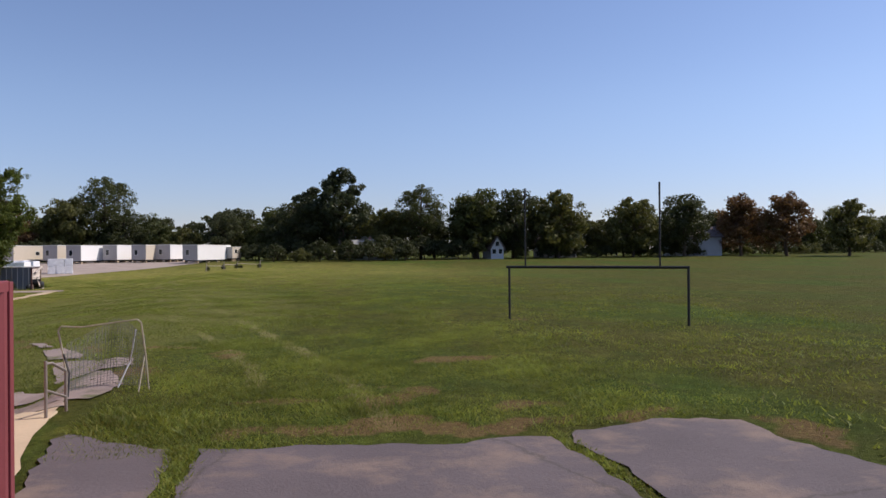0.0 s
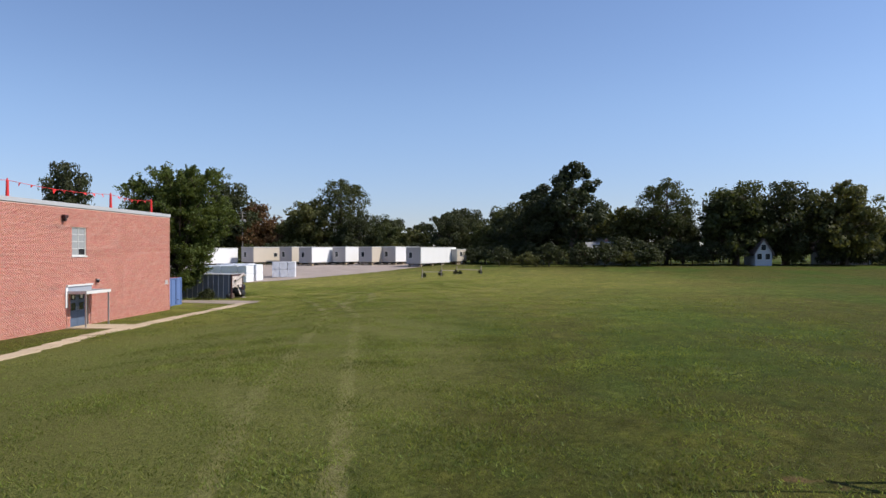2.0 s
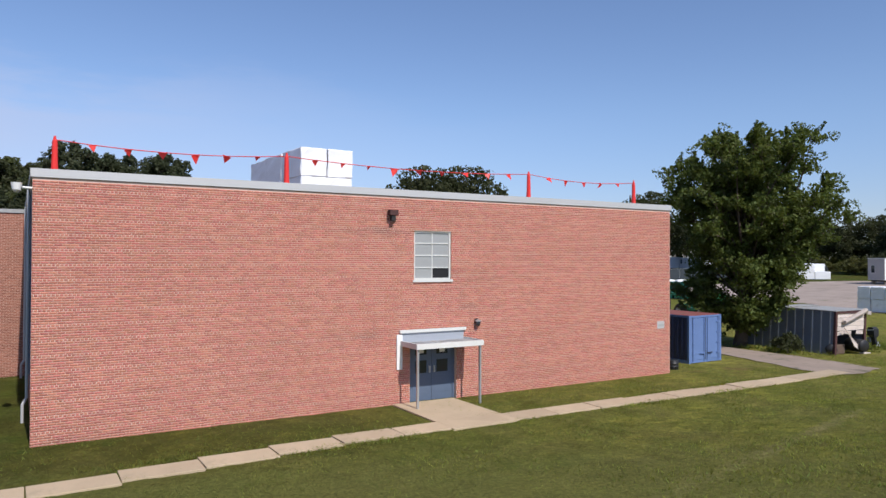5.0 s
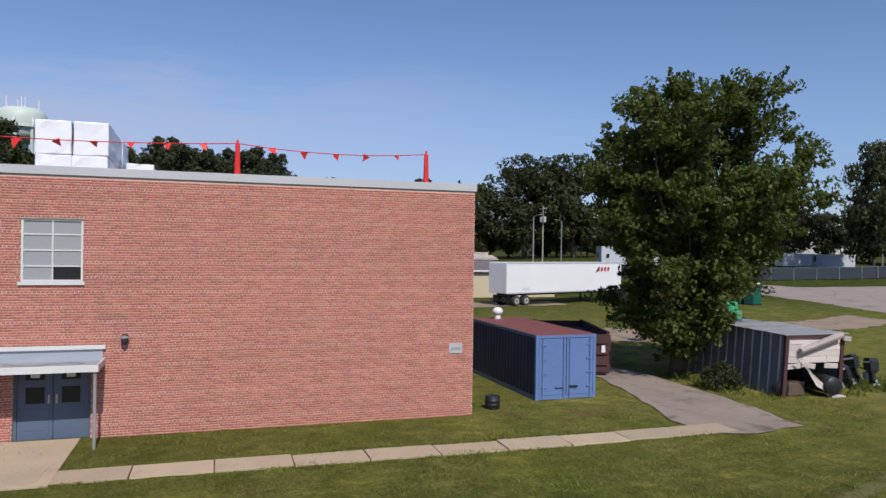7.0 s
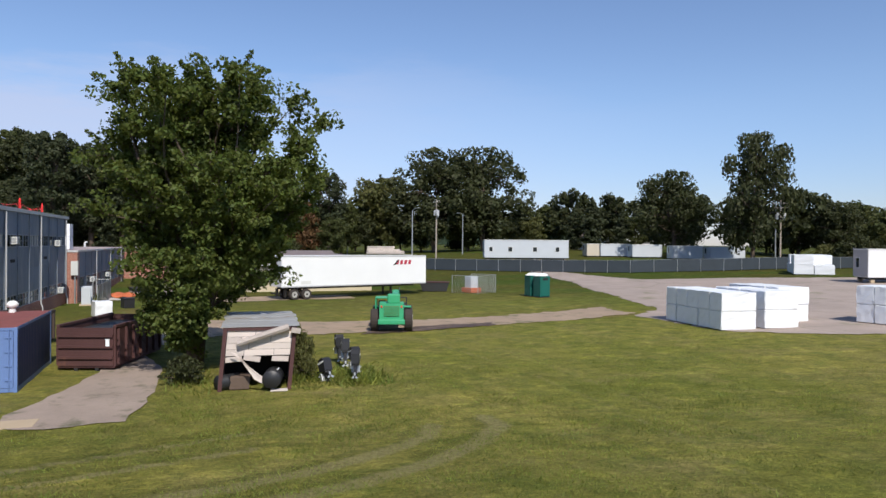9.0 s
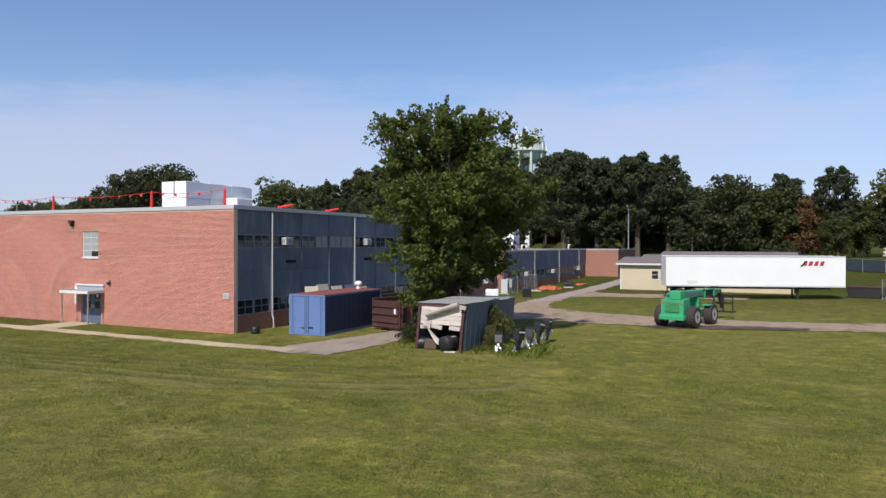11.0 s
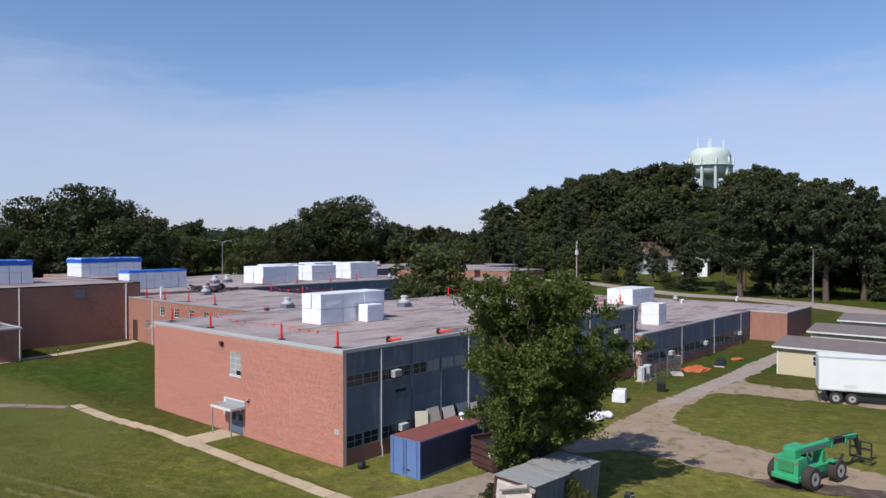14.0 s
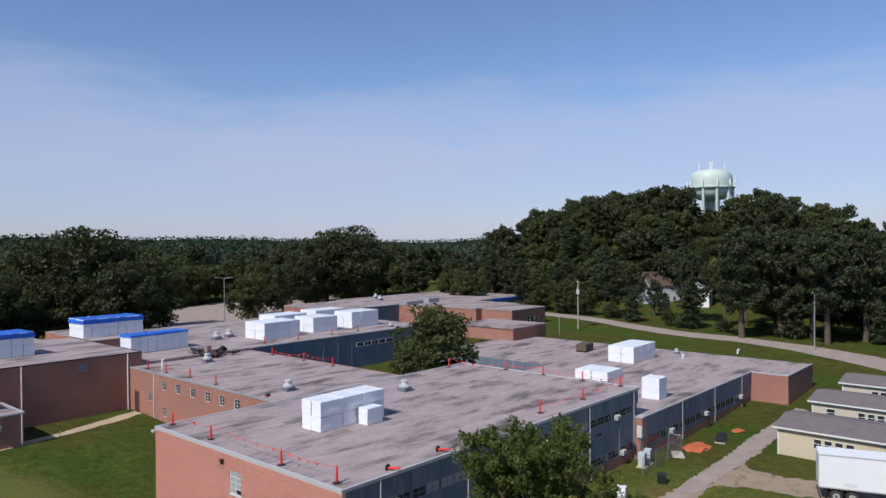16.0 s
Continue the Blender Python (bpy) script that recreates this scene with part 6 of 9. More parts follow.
for i_, pts in enumerate((
        [(-16.2, 41.2), (-15.4, 41.6), (-14.2, 40.2), (-13.2, 39.2), (-14.0, 38.4), (-15.0, 39.7)],
        [(-13.9, 38.3), (-13.1, 39.0), (-11.3, 37.3), (-9.8, 35.2), (-10.5, 34.7), (-11.6, 35.9)],
        [(-10.4, 34.6), (-9.7, 35.1), (-8.2, 32.9), (-7.0, 30.7), (-7.6, 30.6), (-8.4, 31.9), (-9.2, 33.3)],
        [(-5.7, 28.1), (-5.2, 27.8), (-4.5, 26.5), (-4.9, 26.5)],
        [(-4.7, 25.9), (-4.15, 26.1), (-3.75, 25.5), (-3.4, 25.0), (-3.4, 24.65), (-4.25, 24.75)],
        [(-4.0, 24.3), (-3.2, 24.3), (-2.5, 23.2), (-1.7, 22.6), (-1.5, 21.4), (-2.4, 20.9), (-3.3, 21.6)],
        [(-2.9, 20.6), (-1.9, 20.7), (-1.3, 18.6), (-1.6, 17.2), (-2.6, 17.4), (-2.8, 19.0)])):
    draped("path_piece", pts, M_WORN, lift=0.03, step=0.3, ragged=0.05, label="broken piece of a worn asphalt path in the grass", category="path", seed=4 + i_)
draped("path_gym", [(-15.0, 20.0), (-23, 19.0), (-30.4, 16.4), (-33.8, 15.4), (-33.8, 17.2), (-31, 18.4), (-23.5, 20.2), (-15.2, 21.4)],
       M_CONCRETE, lift=0.03, step=0.7, ragged=0.1, label="cracked concrete walk along the gym", category="path", seed=6)
for i_, (pts, mm, words) in enumerate((
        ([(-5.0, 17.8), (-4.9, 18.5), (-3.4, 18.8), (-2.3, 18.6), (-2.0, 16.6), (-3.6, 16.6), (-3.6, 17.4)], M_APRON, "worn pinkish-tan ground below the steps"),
        ([(-5.2, 19.2), (-4.0, 19.0), (-2.9, 19.3), (-3.2, 20.2), (-3.9, 20.95), (-5.3, 20.8)], M_WORN, "cracked grey asphalt below the steps"),
        ([(-5.2, 21.3), (-4.2, 21.3), (-4.3, 21.8), (-5.3, 21.85)], M_CONCRETE, "pale slab sunk in the grass"),
        ([(-7.0, 21.5), (-5.6, 21.4), (-5.5, 21.9), (-7.0, 22.0)], M_CONCRETE, "pale slab sunk in the grass"))):
    draped("path_beyond_steps", pts, mm, lift=0.03, step=0.3, ragged=0.09, label=words, category="path", seed=8 + i_)
draped("path_annex", [(-2.0, 16.58), (-2.0, 16.0), (-1.8, 14.4), (-1.3, 11.2), (-5.2, 11.2), (-5.2, 14.6), (-3.5, 15.2), (-3.6, 16.58)],
       M_CONCRETE, lift=0.035, step=0.6, ragged=0.08, label="tan concrete walk beside the annex door", category="path", seed=7)
for i_, (x, y) in enumerate(((-2.7, 15.9), (-2.7, 16.35))):
    st = tagged(obj("step", box(x - 0.75, x + 0.75, y - 0.25, y + 0.25, gz(x, y) - 0.3, gz(x, y) + 0.06, 0.015), M_CONCRETE), "tan concrete step with worn edge", "step", "steps by the annex")


def stair_rail(at, turn):
    r = thing("handrail", "grey steel pipe handrail beside the steps", "handrail", at, turn, "rails by the steps")
    part("post", rod((0, 0, -0.1), (0, 0, 1.0), 0.028), M_RAIL, r)
    part("post", rod((0, 0.66, -0.4), (0, 0.66, 0.72), 0.028), M_RAIL, r)
    part("top_rail", add_tube(bmesh.new(), [(0, 0, 0.95), (0, 0.2, 0.93), (0, 0.66, 0.72)], 0.026), M_RAIL, r)
    part("mid_rail", rod((0, 0, 0.5), (0, 0.66, 0.26), 0.024), M_RAIL, r)
    return r


stair_rail((-3.05, 15.6, gz(-3.05, 15.6)), -14)
stair_rail((-2.0, 15.6, gz(-2.0, 15.6)), -14)

# practice screen: bent pipe frame with a net bag
SZ = gz(-2.38, 18.07)
screen = thing("practice_screen", "bent pipe practice screen with a torn net bag", "sports net", (-2.38, 18.07, SZ), -4)
LT, RT, RF = 2.2 - SZ, 2.3 - SZ, gz(-0.7, 18.0) - SZ
part("frame", add_tube(bmesh.new(), [(0.16, 0, 0), (0.08, 0, 0.8), (-0.02, 0, LT - 0.1), (0.03, 0, LT), (0.4, 0, LT - 0.03), (0.9, 0, LT + 0.03), (1.48, 0, RT), (1.56, 0, RT - 0.06), (1.64, 0, RT - 0.7), (1.70, 0, RF - 0.02)], 0.018), M_OLD_PIPE, screen, "pale bent pipe frame")
part("brace", add_tube(bmesh.new(), [(0.08, 0, 0.85), (0.26, -0.25, 0.5), (0.3, -0.5, 0.02)], 0.02), M_DARK_STEEL, screen)
part("brace", add_tube(bmesh.new(), [(1.62, 0, RT - 0.75), (1.56, -0.3, RF)], 0.015), M_OLD_PIPE, screen)
part("stake", add_tube(bmesh.new(), [(1.3, 0.7, 1.25), (1.22, 0.55, 0.6), (1.05, 0.2, 0.1)], 0.018), M_STEEL, screen)
nv = 26
gridv = []
for v in range(nv + 1):
    row = []
    for u in range(nv + 1):
        a, f = u / nv, v / nv
        top = 0.75 + (RT - 0.95) * math.sin(math.pi * min(1, 0.1 + 0.75 * a)) ** 0.7
        row.append(Vector((0.1 + 1.5 * a, 0.15 + 0.7 * math.sin(math.pi * a) * (1 - 0.35 * f), 0.05 + RF * a + top * (1 - f) - 0.06 * math.sin(9 * a) * (1 - f))))
    gridv.append(row)
torn = random.Random(5)
quads = []
for v in range(nv + 1):
    for u in range(nv + 1):
        for du, dv in ((1, 0), (0, 1)):
            if u + du <= nv and v + dv <= nv and torn.random() > 0.06:
                a, b = gridv[v][u], gridv[v + dv][u + du]
                w = Vector((0.004, 0.004, 0)) if dv else Vector((0, 0.004, 0.004))
                quads.append([a - w, b - w, b + w, a + w])
net = new("net", quads_mesh("net", np.array([[tuple(p) for p in q] for q in quads]), M_NET))
net.parent = screen
tagged(net, "grey sagging knotted net")

# goal with uprights
goal = thing("goal_frame", "dark steel football goal with crossbar and tall uprights", "goal", (11.45, 29.35, gz(11.45, 29.35) - 0.02), math.degrees(math.atan2(24.81 - 29.35, 16.68 - 11.45)))
GW = math.hypot(24.81 - 29.35, 16.68 - 11.45)
for x in (0, GW):
    part("post", rod((x, 0, -0.1), (x, 0, 2.14), 0.05), M_DARK_STEEL, goal)
part("crossbar", rod((-0.12, 0, 2.14), (GW + 0.05, 0, 2.14), 0.055), M_DARK_STEEL, goal)
for x in (0.68, GW - 1.0):
    part("upright", rod((x, 0.03, 2.14), (x, 0.03, 5.3), 0.035), M_DARK_STEEL, goal)


# ---- foam bundles ----
bundle_mesh = {}


def bundle(parent, x, y, z, sx, sy, sz, seed):
    """One wrapped foam bundle with soft edges, ripples and a dark joint line."""
    key = (round(sx, 2), round(sy, 2), round(sz, 2), seed % 3)
    if key not in bundle_mesh:
        r_ = random.Random(seed)
        bm = box(-sx / 2, sx / 2, -sy / 2, sy / 2, 0, sz, 0.05)
        bmesh.ops.subdivide_edges(bm, edges=[e for e in bm.edges if e.calc_length() > 0.5], cuts=3, use_grid_fill=True)
        for v in bm.verts:
            if v.co.z > 0.05:
                v.co += Vector((r_.uniform(-0.02, 0.02), r_.uniform(-0.02, 0.02), r_.uniform(-0.015, 0.015)))
        me = bpy.data.meshes.new("foam_block"); bm.to_mesh(me); bm.free(); me.materials.append(M_WRAP)
        bundle_mesh[key] = me
    b = new("foam_block", bundle_mesh[key])
    b.parent = parent
    b.location = (x, y, z)
    return b


def foam_stack(label, at, turn, nx, ny, nz, sx=1.25, sy=2.45, sz=1.22, tarp=0.0, skip=(), group="foam stacks"):
    st = thing("insulation_stack", label, "foam stack", at, turn, group)
    r_ = random.Random(int(abs(at[0] * 7 + at[1] * 3)))
    for i in range(nx):
        for j in range(ny):
            for k in range(nz):
                if (i, j, k) in skip:
                    continue
                bundle(st, (i - (nx - 1) / 2) * sx + r_.uniform(-0.03, 0.03), (j - (ny - 1) / 2) * sy + r_.uniform(-0.03, 0.03), 0.02 + k * (sz + 0.015), sx - 0.05, sy - 0.05, sz, r_.randrange(9))
    if tarp:
        W, D, H = nx * sx, ny * sy, nz * (sz + 0.015) + 0.02
        bm = bmesh.new()
        nu, nw = 24, 10
        vs = []
        for w in range(nw + 1):
            row = []
            for u in range(nu + 1):
                x, y = (u / nu - 0.5) * (W + 2 * tarp), (w / nw - 0.5) * (D + 2 * tarp)
                ox, oy = max(0, abs(x) - W / 2 - 0.03), max(0, abs(y) - D / 2 - 0.03)
                z = H + 0.04 - max(ox, oy) * 0.97 + 0.05 * noise.noise(Vector((x * 1.5, y * 1.5, at[0])))
                x = math.copysign(min(abs(x), W / 2 + 0.03 + 0.04 * (ox > 0)), x); y = math.copysign(min(abs(y), D / 2 + 0.03 + 0.04 * (oy > 0)), y)
                row.append(bm.verts.new((x, y, z + (0.08 * noise.noise(Vector((x, y * 2, 3))) if ox or oy else 0))))
            vs.append(row)
        for w in range(nw):
            for u in range(nu):
                bm.faces.new((vs[w][u], vs[w][u + 1], vs[w + 1][u + 1], vs[w + 1][u]))
        tp = part("tarp", bm, M_TARP, st, "creased blue tarpaulin")
        so = tp.modifiers.new("thick", "SOLIDIFY"); so.thickness = 0.012
    return st


foam_stack("stack of white wrapped foam insulation bundles on the roof", (-32.35, 58.05, TOP - 0.05), 1, 3, 2, 2, 2.45, 1.25, sz=1.24)
foam_stack("single white foam bundle beside the tall stack", (-33.6, 60.0, TOP - 0.05), 2, 1, 1, 1, 1.9, 1.15, sz=1.45)
foam_stack("white wrapped foam bundles on the rear roof", (-61.9, 5.5, 7.32), 2, 3, 2, 2, 2.45, 2.6, sz=1.35)
foam_stack("white wrapped foam bundles on the rear roof", (-71.9, 4.3, 7.32), 2, 2, 2, 2, 2.8, 2.6, sz=1.3)
foam_stack("white wrapped foam bundles on the rear roof", (-81.3, 4.6, 7.32), 2, 3, 2, 2, 2.3, 2.4, sz=1.45)
foam_stack("white wrapped foam bundles behind other stacks on the rear roof", (-70.5, -3.6, 7.32), 3, 3, 2, 2, 2.45, 2.4, sz=1.3)
foam_stack("white wrapped foam bundles behind other stacks on the rear roof", (-80.5, -4.4, 7.32), 1, 3, 2, 2, 2.45, 2.4, sz=1.35)
foam_stack("foam bundles under a blue tarpaulin on the gym roof", (-20.6, 3.2, GT - 0.06), 2, 7, 2, 2, 1.35, 2.5, sz=1.48, tarp=0.75, group="tarped stacks")
foam_stack("foam bundles under a blue tarpaulin on the gym roof", (-40.5, -8.4, GT - 0.06), 1, 7, 2, 2, 1.33, 2.6, sz=1.4, tarp=0.8, group="tarped stacks")
foam_stack("foam bundles half covered by a blue tarpaulin", (-42.1, 4.2, 7.32), 4, 7, 1, 2, 1.3, 3.0, sz=1.3, tarp=0.35, group="tarped stacks")
foam_stack("white wrapped foam bundles on the low roof", (-94.4, 54.2, WT - 0.04), 2, 6, 2, 2, 1.35, 2.1)
foam_stack("single layer of white foam bundles on the low roof", (-77.8, 57.6, WT - 0.04), 2, 3, 2, 1, 1.5, 2.4)
foam_stack("tall white wrapped foam stack on the low roof", (-70.8, 68.8, WT - 0.04), 2, 2, 1, 2, 1.2, 2.2)
foam_stack("small white foam bundle on the low roof edge", (-63.2, 69.6, WT - 0.04), 2, 1, 1, 1, 0.8, 1.2, sz=1.3)
foam_stack("white wrapped foam stacks standing in the yard", (-32.3, 113.5, gz(-32, 113.5)), -5, 5, 1, 2, 1.25, 2.45, sz=1.12)
foam_stack("white wrapped foam stacks standing in the yard", (-31.9, 116.3, gz(-32, 116.3)), -4, 5, 1, 2, 1.25, 2.45, sz=1.12, skip=((0, 0, 1),))
foam_stack("white wrapped foam stacks standing in the yard", (-33.3, 119.1, gz(-33, 119.1)), -4, 4, 1, 2, 1.25, 2.45, sz=1.12)
foam_stack("white wrapped foam stack standing in the yard", (-27.5, 123.6, gz(-27.5, 123.6)), 12, 3, 1, 2, 1.15, 2.5, sz=1.15)


foam_stack("white wrapped foam bundles piled beyond the yard", (-71.6, 161.5, gz(-72, 161.5)), -40, 5, 2, 2, 2.4, 2.4, sz=1.25, skip=((0, 0, 1), (4, 1, 1), (2, 0, 1)))


# ---- on the roofs ----
def roof_post(x, y, z, fallen=False, turn=0.0):
    p = thing("warning_post", "red plastic warning post on a black rubber base" if not fallen else "fallen red warning post with its black base", "post", (x, y, z), turn, "roof warning posts")
    m = pose(0, 0, 0.12, 0, 80, 0) if fallen else pose(0, 0, 0)
    b_ = lathe([(0.3, 0.0), (0.3, 0.05), (0.16, 0.09), (0.1, 0.1)], 8); b_.transform(m)
    part("base", b_, M_BLACK, p, "black rubber base")
    b_ = lathe([(0.1, 0.09), (0.085, 0.35), (0.07, 1.02), (0.045, 1.06), (0.03, 1.16)], 10); b_.transform(m)
    part("tube", b_, M_RED, p)


RZ = TOP - 0.05
row_a = [(-22.2, 47.3), (-21.9, 54.0), (-21.6, 63.8), (-21.7, 69.7)]
row_b = [(-46.0, 69.3), (-53.4, 69.4), (-61.6, 69.2), (-61.7, 64.5), (-61.8, 59.2), (-61.8, 53.8), (-58.8, 47.2)]
for x, y in row_a + row_b:
    roof_post(x, y, RZ)
for x, y in ((-31.2, 70.0), (-25.7, 70.3)):
    roof_post(x, y, RZ, True, 100)
row_c = [(-35.0, 16.6), (-35.0, 21.3), (-35.2, 26.7), (-35.0, 32.8)]
for x, y in row_c:
    roof_post(x, y, 6.98)
roof_post(-35.2, 42.5, 6.98, True, 40)
row_d = [(-51.6, 20), (-51.4, 27.5), (-51.2, 33.8)]
for x, y in row_d:
    roof_post(x, y, 6.98)
row_e = [(-56.5, 10.9), (-62.8, 11.2), (-70, 11.0), (-76, 10.9)]
for x, y in row_e:
    roof_post(x, y, 7.32)
pennant = bpy.data.meshes.new("pennant")
pennant.from_pydata([(-0.12, 0, 0), (0.12, 0, 0), (0.0, 0.015, -0.24), (-0.12, 0.006, 0), (0.12, 0.006, 0), (0.0, 0.021, -0.24)], [], [(0, 1, 2), (5, 4, 3), (0, 3, 4, 1), (1, 4, 5, 2), (2, 5, 3, 0)])
pennant.materials.append(M_RED)


def flag_line(a, b, z, seed, down=0.0):
    r_ = random.Random(seed)
    ln = thing("flag_line", "sagging rope with small red pennants between posts", "flag line", (*a, z), 0, "flag lines")
    d = Vector((b[0] - a[0], b[1] - a[1], 0))
    n = max(4, int(d.length / 0.95))
    top0, top1 = 1.05 - down * r_.random(), 1.05 - down * r_.random()
    sag = 0.16 + 0.3 * down
    pts = []
    for k in range(n + 1):
        t = k / n
        p = d * t
        p.z = max(0.06, top0 + (top1 - top0) * t - sag * 4 * t * (1 - t))
        pts.append(p)
    part("rope", add_tube(bmesh.new(), pts, 0.014, 4), M_RED, ln)
    for k in range(1, n):
        f = new("pennant", pennant)
        f.parent = ln
        f.matrix_basis = Matrix.Translation(pts[k]) @ pose(0, 0, 0, r_.uniform(-50, 50), r_.uniform(-25, 25), math.degrees(math.atan2(d.y, d.x)) + r_.uniform(-25, 25)) @ Matrix.Diagonal((r_.uniform(0.7, 1.3),) * 3 + (1,))


for i_, (a, b) in enumerate(zip(row_a, row_a[1:])):
    flag_line(a, b, RZ, i_)
for i_, (a, b) in enumerate(zip(row_b, row_b[1:])):
    flag_line(a, b, RZ, 10 + i_, 0.5)
for i_, (a, b) in enumerate(zip(row_c, row_c[1:])):
    flag_line(a, b, 6.98, 20 + i_, 0.6)
for i_, (a, b) in enumerate(zip(row_d + [(-56.5, 10.9)], row_d[1:])):
    flag_line(a, b, 6.98, 30 + i_, 0.6)


def roof_vent(x, y, z, s=1.0):
    v = thing("roof_vent", "round silver roof fan on a dark curb", "roof vent", (x, y, z), 0, "roof fans")
    part("curb", box(-0.55 * s, 0.55 * s, -0.55 * s, 0.55 * s, 0, 0.4 * s, 0.02), M_SHED, v, "dark square curb")
    part("hood", lathe([(0.5 * s, 0.4 * s), (0.62 * s, 0.45 * s), (0.62 * s, 0.62 * s), (0.4 * s, 0.72 * s), (0.34 * s, 1.0 * s), (0.42 * s, 1.04 * s), (0.40 * s, 1.15 * s), (0.2 * s, 1.22 * s)], 20), M_FASCIA, v, "silver spun hood", smooth=False)


for x, y, z, s in ((-38.2, 42.0, 6.98, 1.0), (-45.0, 53.0, RZ, 1.0), (-42.4, 18.2, 6.98, 1.0), (-54.1, 1.0, 7.32, 1.1), (-57.0, 0.0, 7.32, 1.1), (-104, 57.3, WT - 0.04, 0.7), (-84, 11, 7.32, 0.7), (-128, -40, 7.4, 1.1), (-124, -34, 7.4, 1.1)):
    roof_vent(x, y, z, s)
curbv = thing("roof_hatch", "dark low roof hatch box", "hatch", (-36.5, 52.0, RZ))
part("box", box(-0.6, 0.6, -0.35, 0.35, 0, 0.8, 0.03), M_SHED, curbv); part("lid", box(-0.65, 0.65, -0.4, 0.4, 0.8, 0.88, 0.02), M_DARK_STEEL, curbv)
rtu = thing("rooftop_unit", "brown rusted rooftop air unit on skids", "air unit", (-97.2, 44.2, WT - 0.04), 10)
part("casing", box(-1.8, 1.8, -0.9, 0.9, 0.25, 1.3, 0.03), M_BROWN, rtu); part("skid", box(-1.8, 1.8, -0.8, -0.65, 0, 0.25), M_DARK_STEEL, rtu); part("skid", box(-1.8, 1.8, 0.65, 0.8, 0, 0.25), M_DARK_STEEL, rtu)
junk = thing("roof_debris", "heap of dark scrap metal on the roof", "debris", (-46.0, 15.2, 6.98))
r_ = random.Random(77)
for k in range(26):
    m = Matrix.Translation((r_.uniform(-2.6, 2.2), r_.uniform(-5.0, 0.6), 0.35 + r_.uniform(0, 0.35))) @ pose(0, 0, 0, r_.uniform(-40, 40), r_.uniform(-40, 40), r_.uniform(0, 180))
    part("scrap", add_box(bmesh.new(), -r_.uniform(0.2, 0.7), r_.uniform(0.2, 0.7), -0.25, 0.25, -0.15, 0.15, m=m), r_.choice([M_DARK_STEEL, M_RUST, M_BLACK]), junk)
for x, y, h in ((-35.6, 19.2, 1.3), (-100, 60, 0.5), (-110, 65, 0.6)):
    sp = thing("roof_stack", "pale bent vent pipe on the roof", "vent pipe", (x, y, 6.98 if x > -60 else WT - 0.04))
    part("pipe", add_tube(bmesh.new(), [(0, 0, -0.02), (0, 0, h), (0, 0.3, h + 0.1)], 0.13, 10), M_WHITE, sp)


fl = thing("flood_light", "white twin flood light on the roof corner", "lamp", (X1 - 0.1, Y0, 6.86))
part("arm", rod((0, 0, 0), (0.02, -0.34, 0.02), 0.035), M_FASCIA, fl)
for k in (-0.16, 0.16):
    part("head", lathe([(0.05, 0), (0.10, 0.05), (0.13, 0.2), (0.14, 0.24), (0.11, 0.22)], 14, (k, -0.36, -0.12)), M_WHITE, fl, "white lamp head")
stake = thing("marker_post", "thin dark metal post standing in the grass", "post", (-22.6, 21.2, gz(-22.6, 21.2)))
part("post", rod((0, 0, -0.2), (0, 0, 1.5), 0.035), M_DARK_STEEL, stake); part("tag", box(-0.05, 0.05, 0.036, 0.05, 0.75, 0.95), M_WHITE, stake, "pale tag")

# ---- along the panel walls ----
def window_ac(x, y, z, post=False):
    a = thing("window_air_conditioner", "white boxed window air conditioner on the panel wall", "air conditioner", (x, y, z), 0, "window air conditioners")
    part("case", box(-0.36, 0.36, -0.04, 0.36, 0, 0.46, 0.02), M_ENAMEL, a)
    for s in (-1, 1):
        for k in range(4):
            part("louvre", box(s * 0.362 - 0.004, s * 0.362 + 0.004, 0.06, 0.31, 0.09 + 0.085 * k, 0.13 + 0.085 * k), M_SHED, a)
    g = part("grille", box(-0.3, 0.3, 0.36, 0.375, 0.05, 0.41), M_SHED, a, "grey slotted grille")
    for k in range(5):
        part("slat", box(-0.28, 0.28, 0.375, 0.385, 0.075 + k * 0.07, 0.095 + k * 0.07), M_FRAME, g)
    part("bracket", box(-0.3, 0.3, -0.04, 0.36, -0.06, -0.002), M_DARK_STEEL, a)
    if post:
        part("leg", box(-0.05, 0.05, 0.26, 0.36, -z, -0.06), M_DARK_STEEL, a)


for x, z in ((-25.5, 5.1), (-34.9, 5.1), (-44.0, 5.1), (-57.0, 4.9), (-26.2, 1.35), (-58.2, 1.1)):
    window_ac(x, Y1, z)
for x in (-68.1, -78.3, -90.5):
    window_ac(x, WY, 1.5, True)
window_ac(-16.5, 20.82, 3.35)
lean_sheets = ((-27.3, 71.6, 0.9, 2.5, M_BEIGE), (-28.8, 72.0, 1.2, 2.6, M_BEIGE), (-30.4, 72.0, 1.2, 2.4, M_PLANK), (-32.0, 72.0, 1.2, 2.4, M_SHED), (-33.5, 72.0, 1.2, 2.2, M_BEIGE))
for x, y, w, h, mm in lean_sheets:
    s_ = thing("leaning_sheet", "weathered board leaning against the panel wall", "board", (x, y + (0.42 if x > -28 else 0.35), 0), -40 if x > -28 else 0, "leaning boards")
    part("board", add_box(bmesh.new(), -w / 2, w / 2, -0.02, 0.02, 0, h, m=pose(0, 0, 0, 18, 0, 0)), mm, s_)
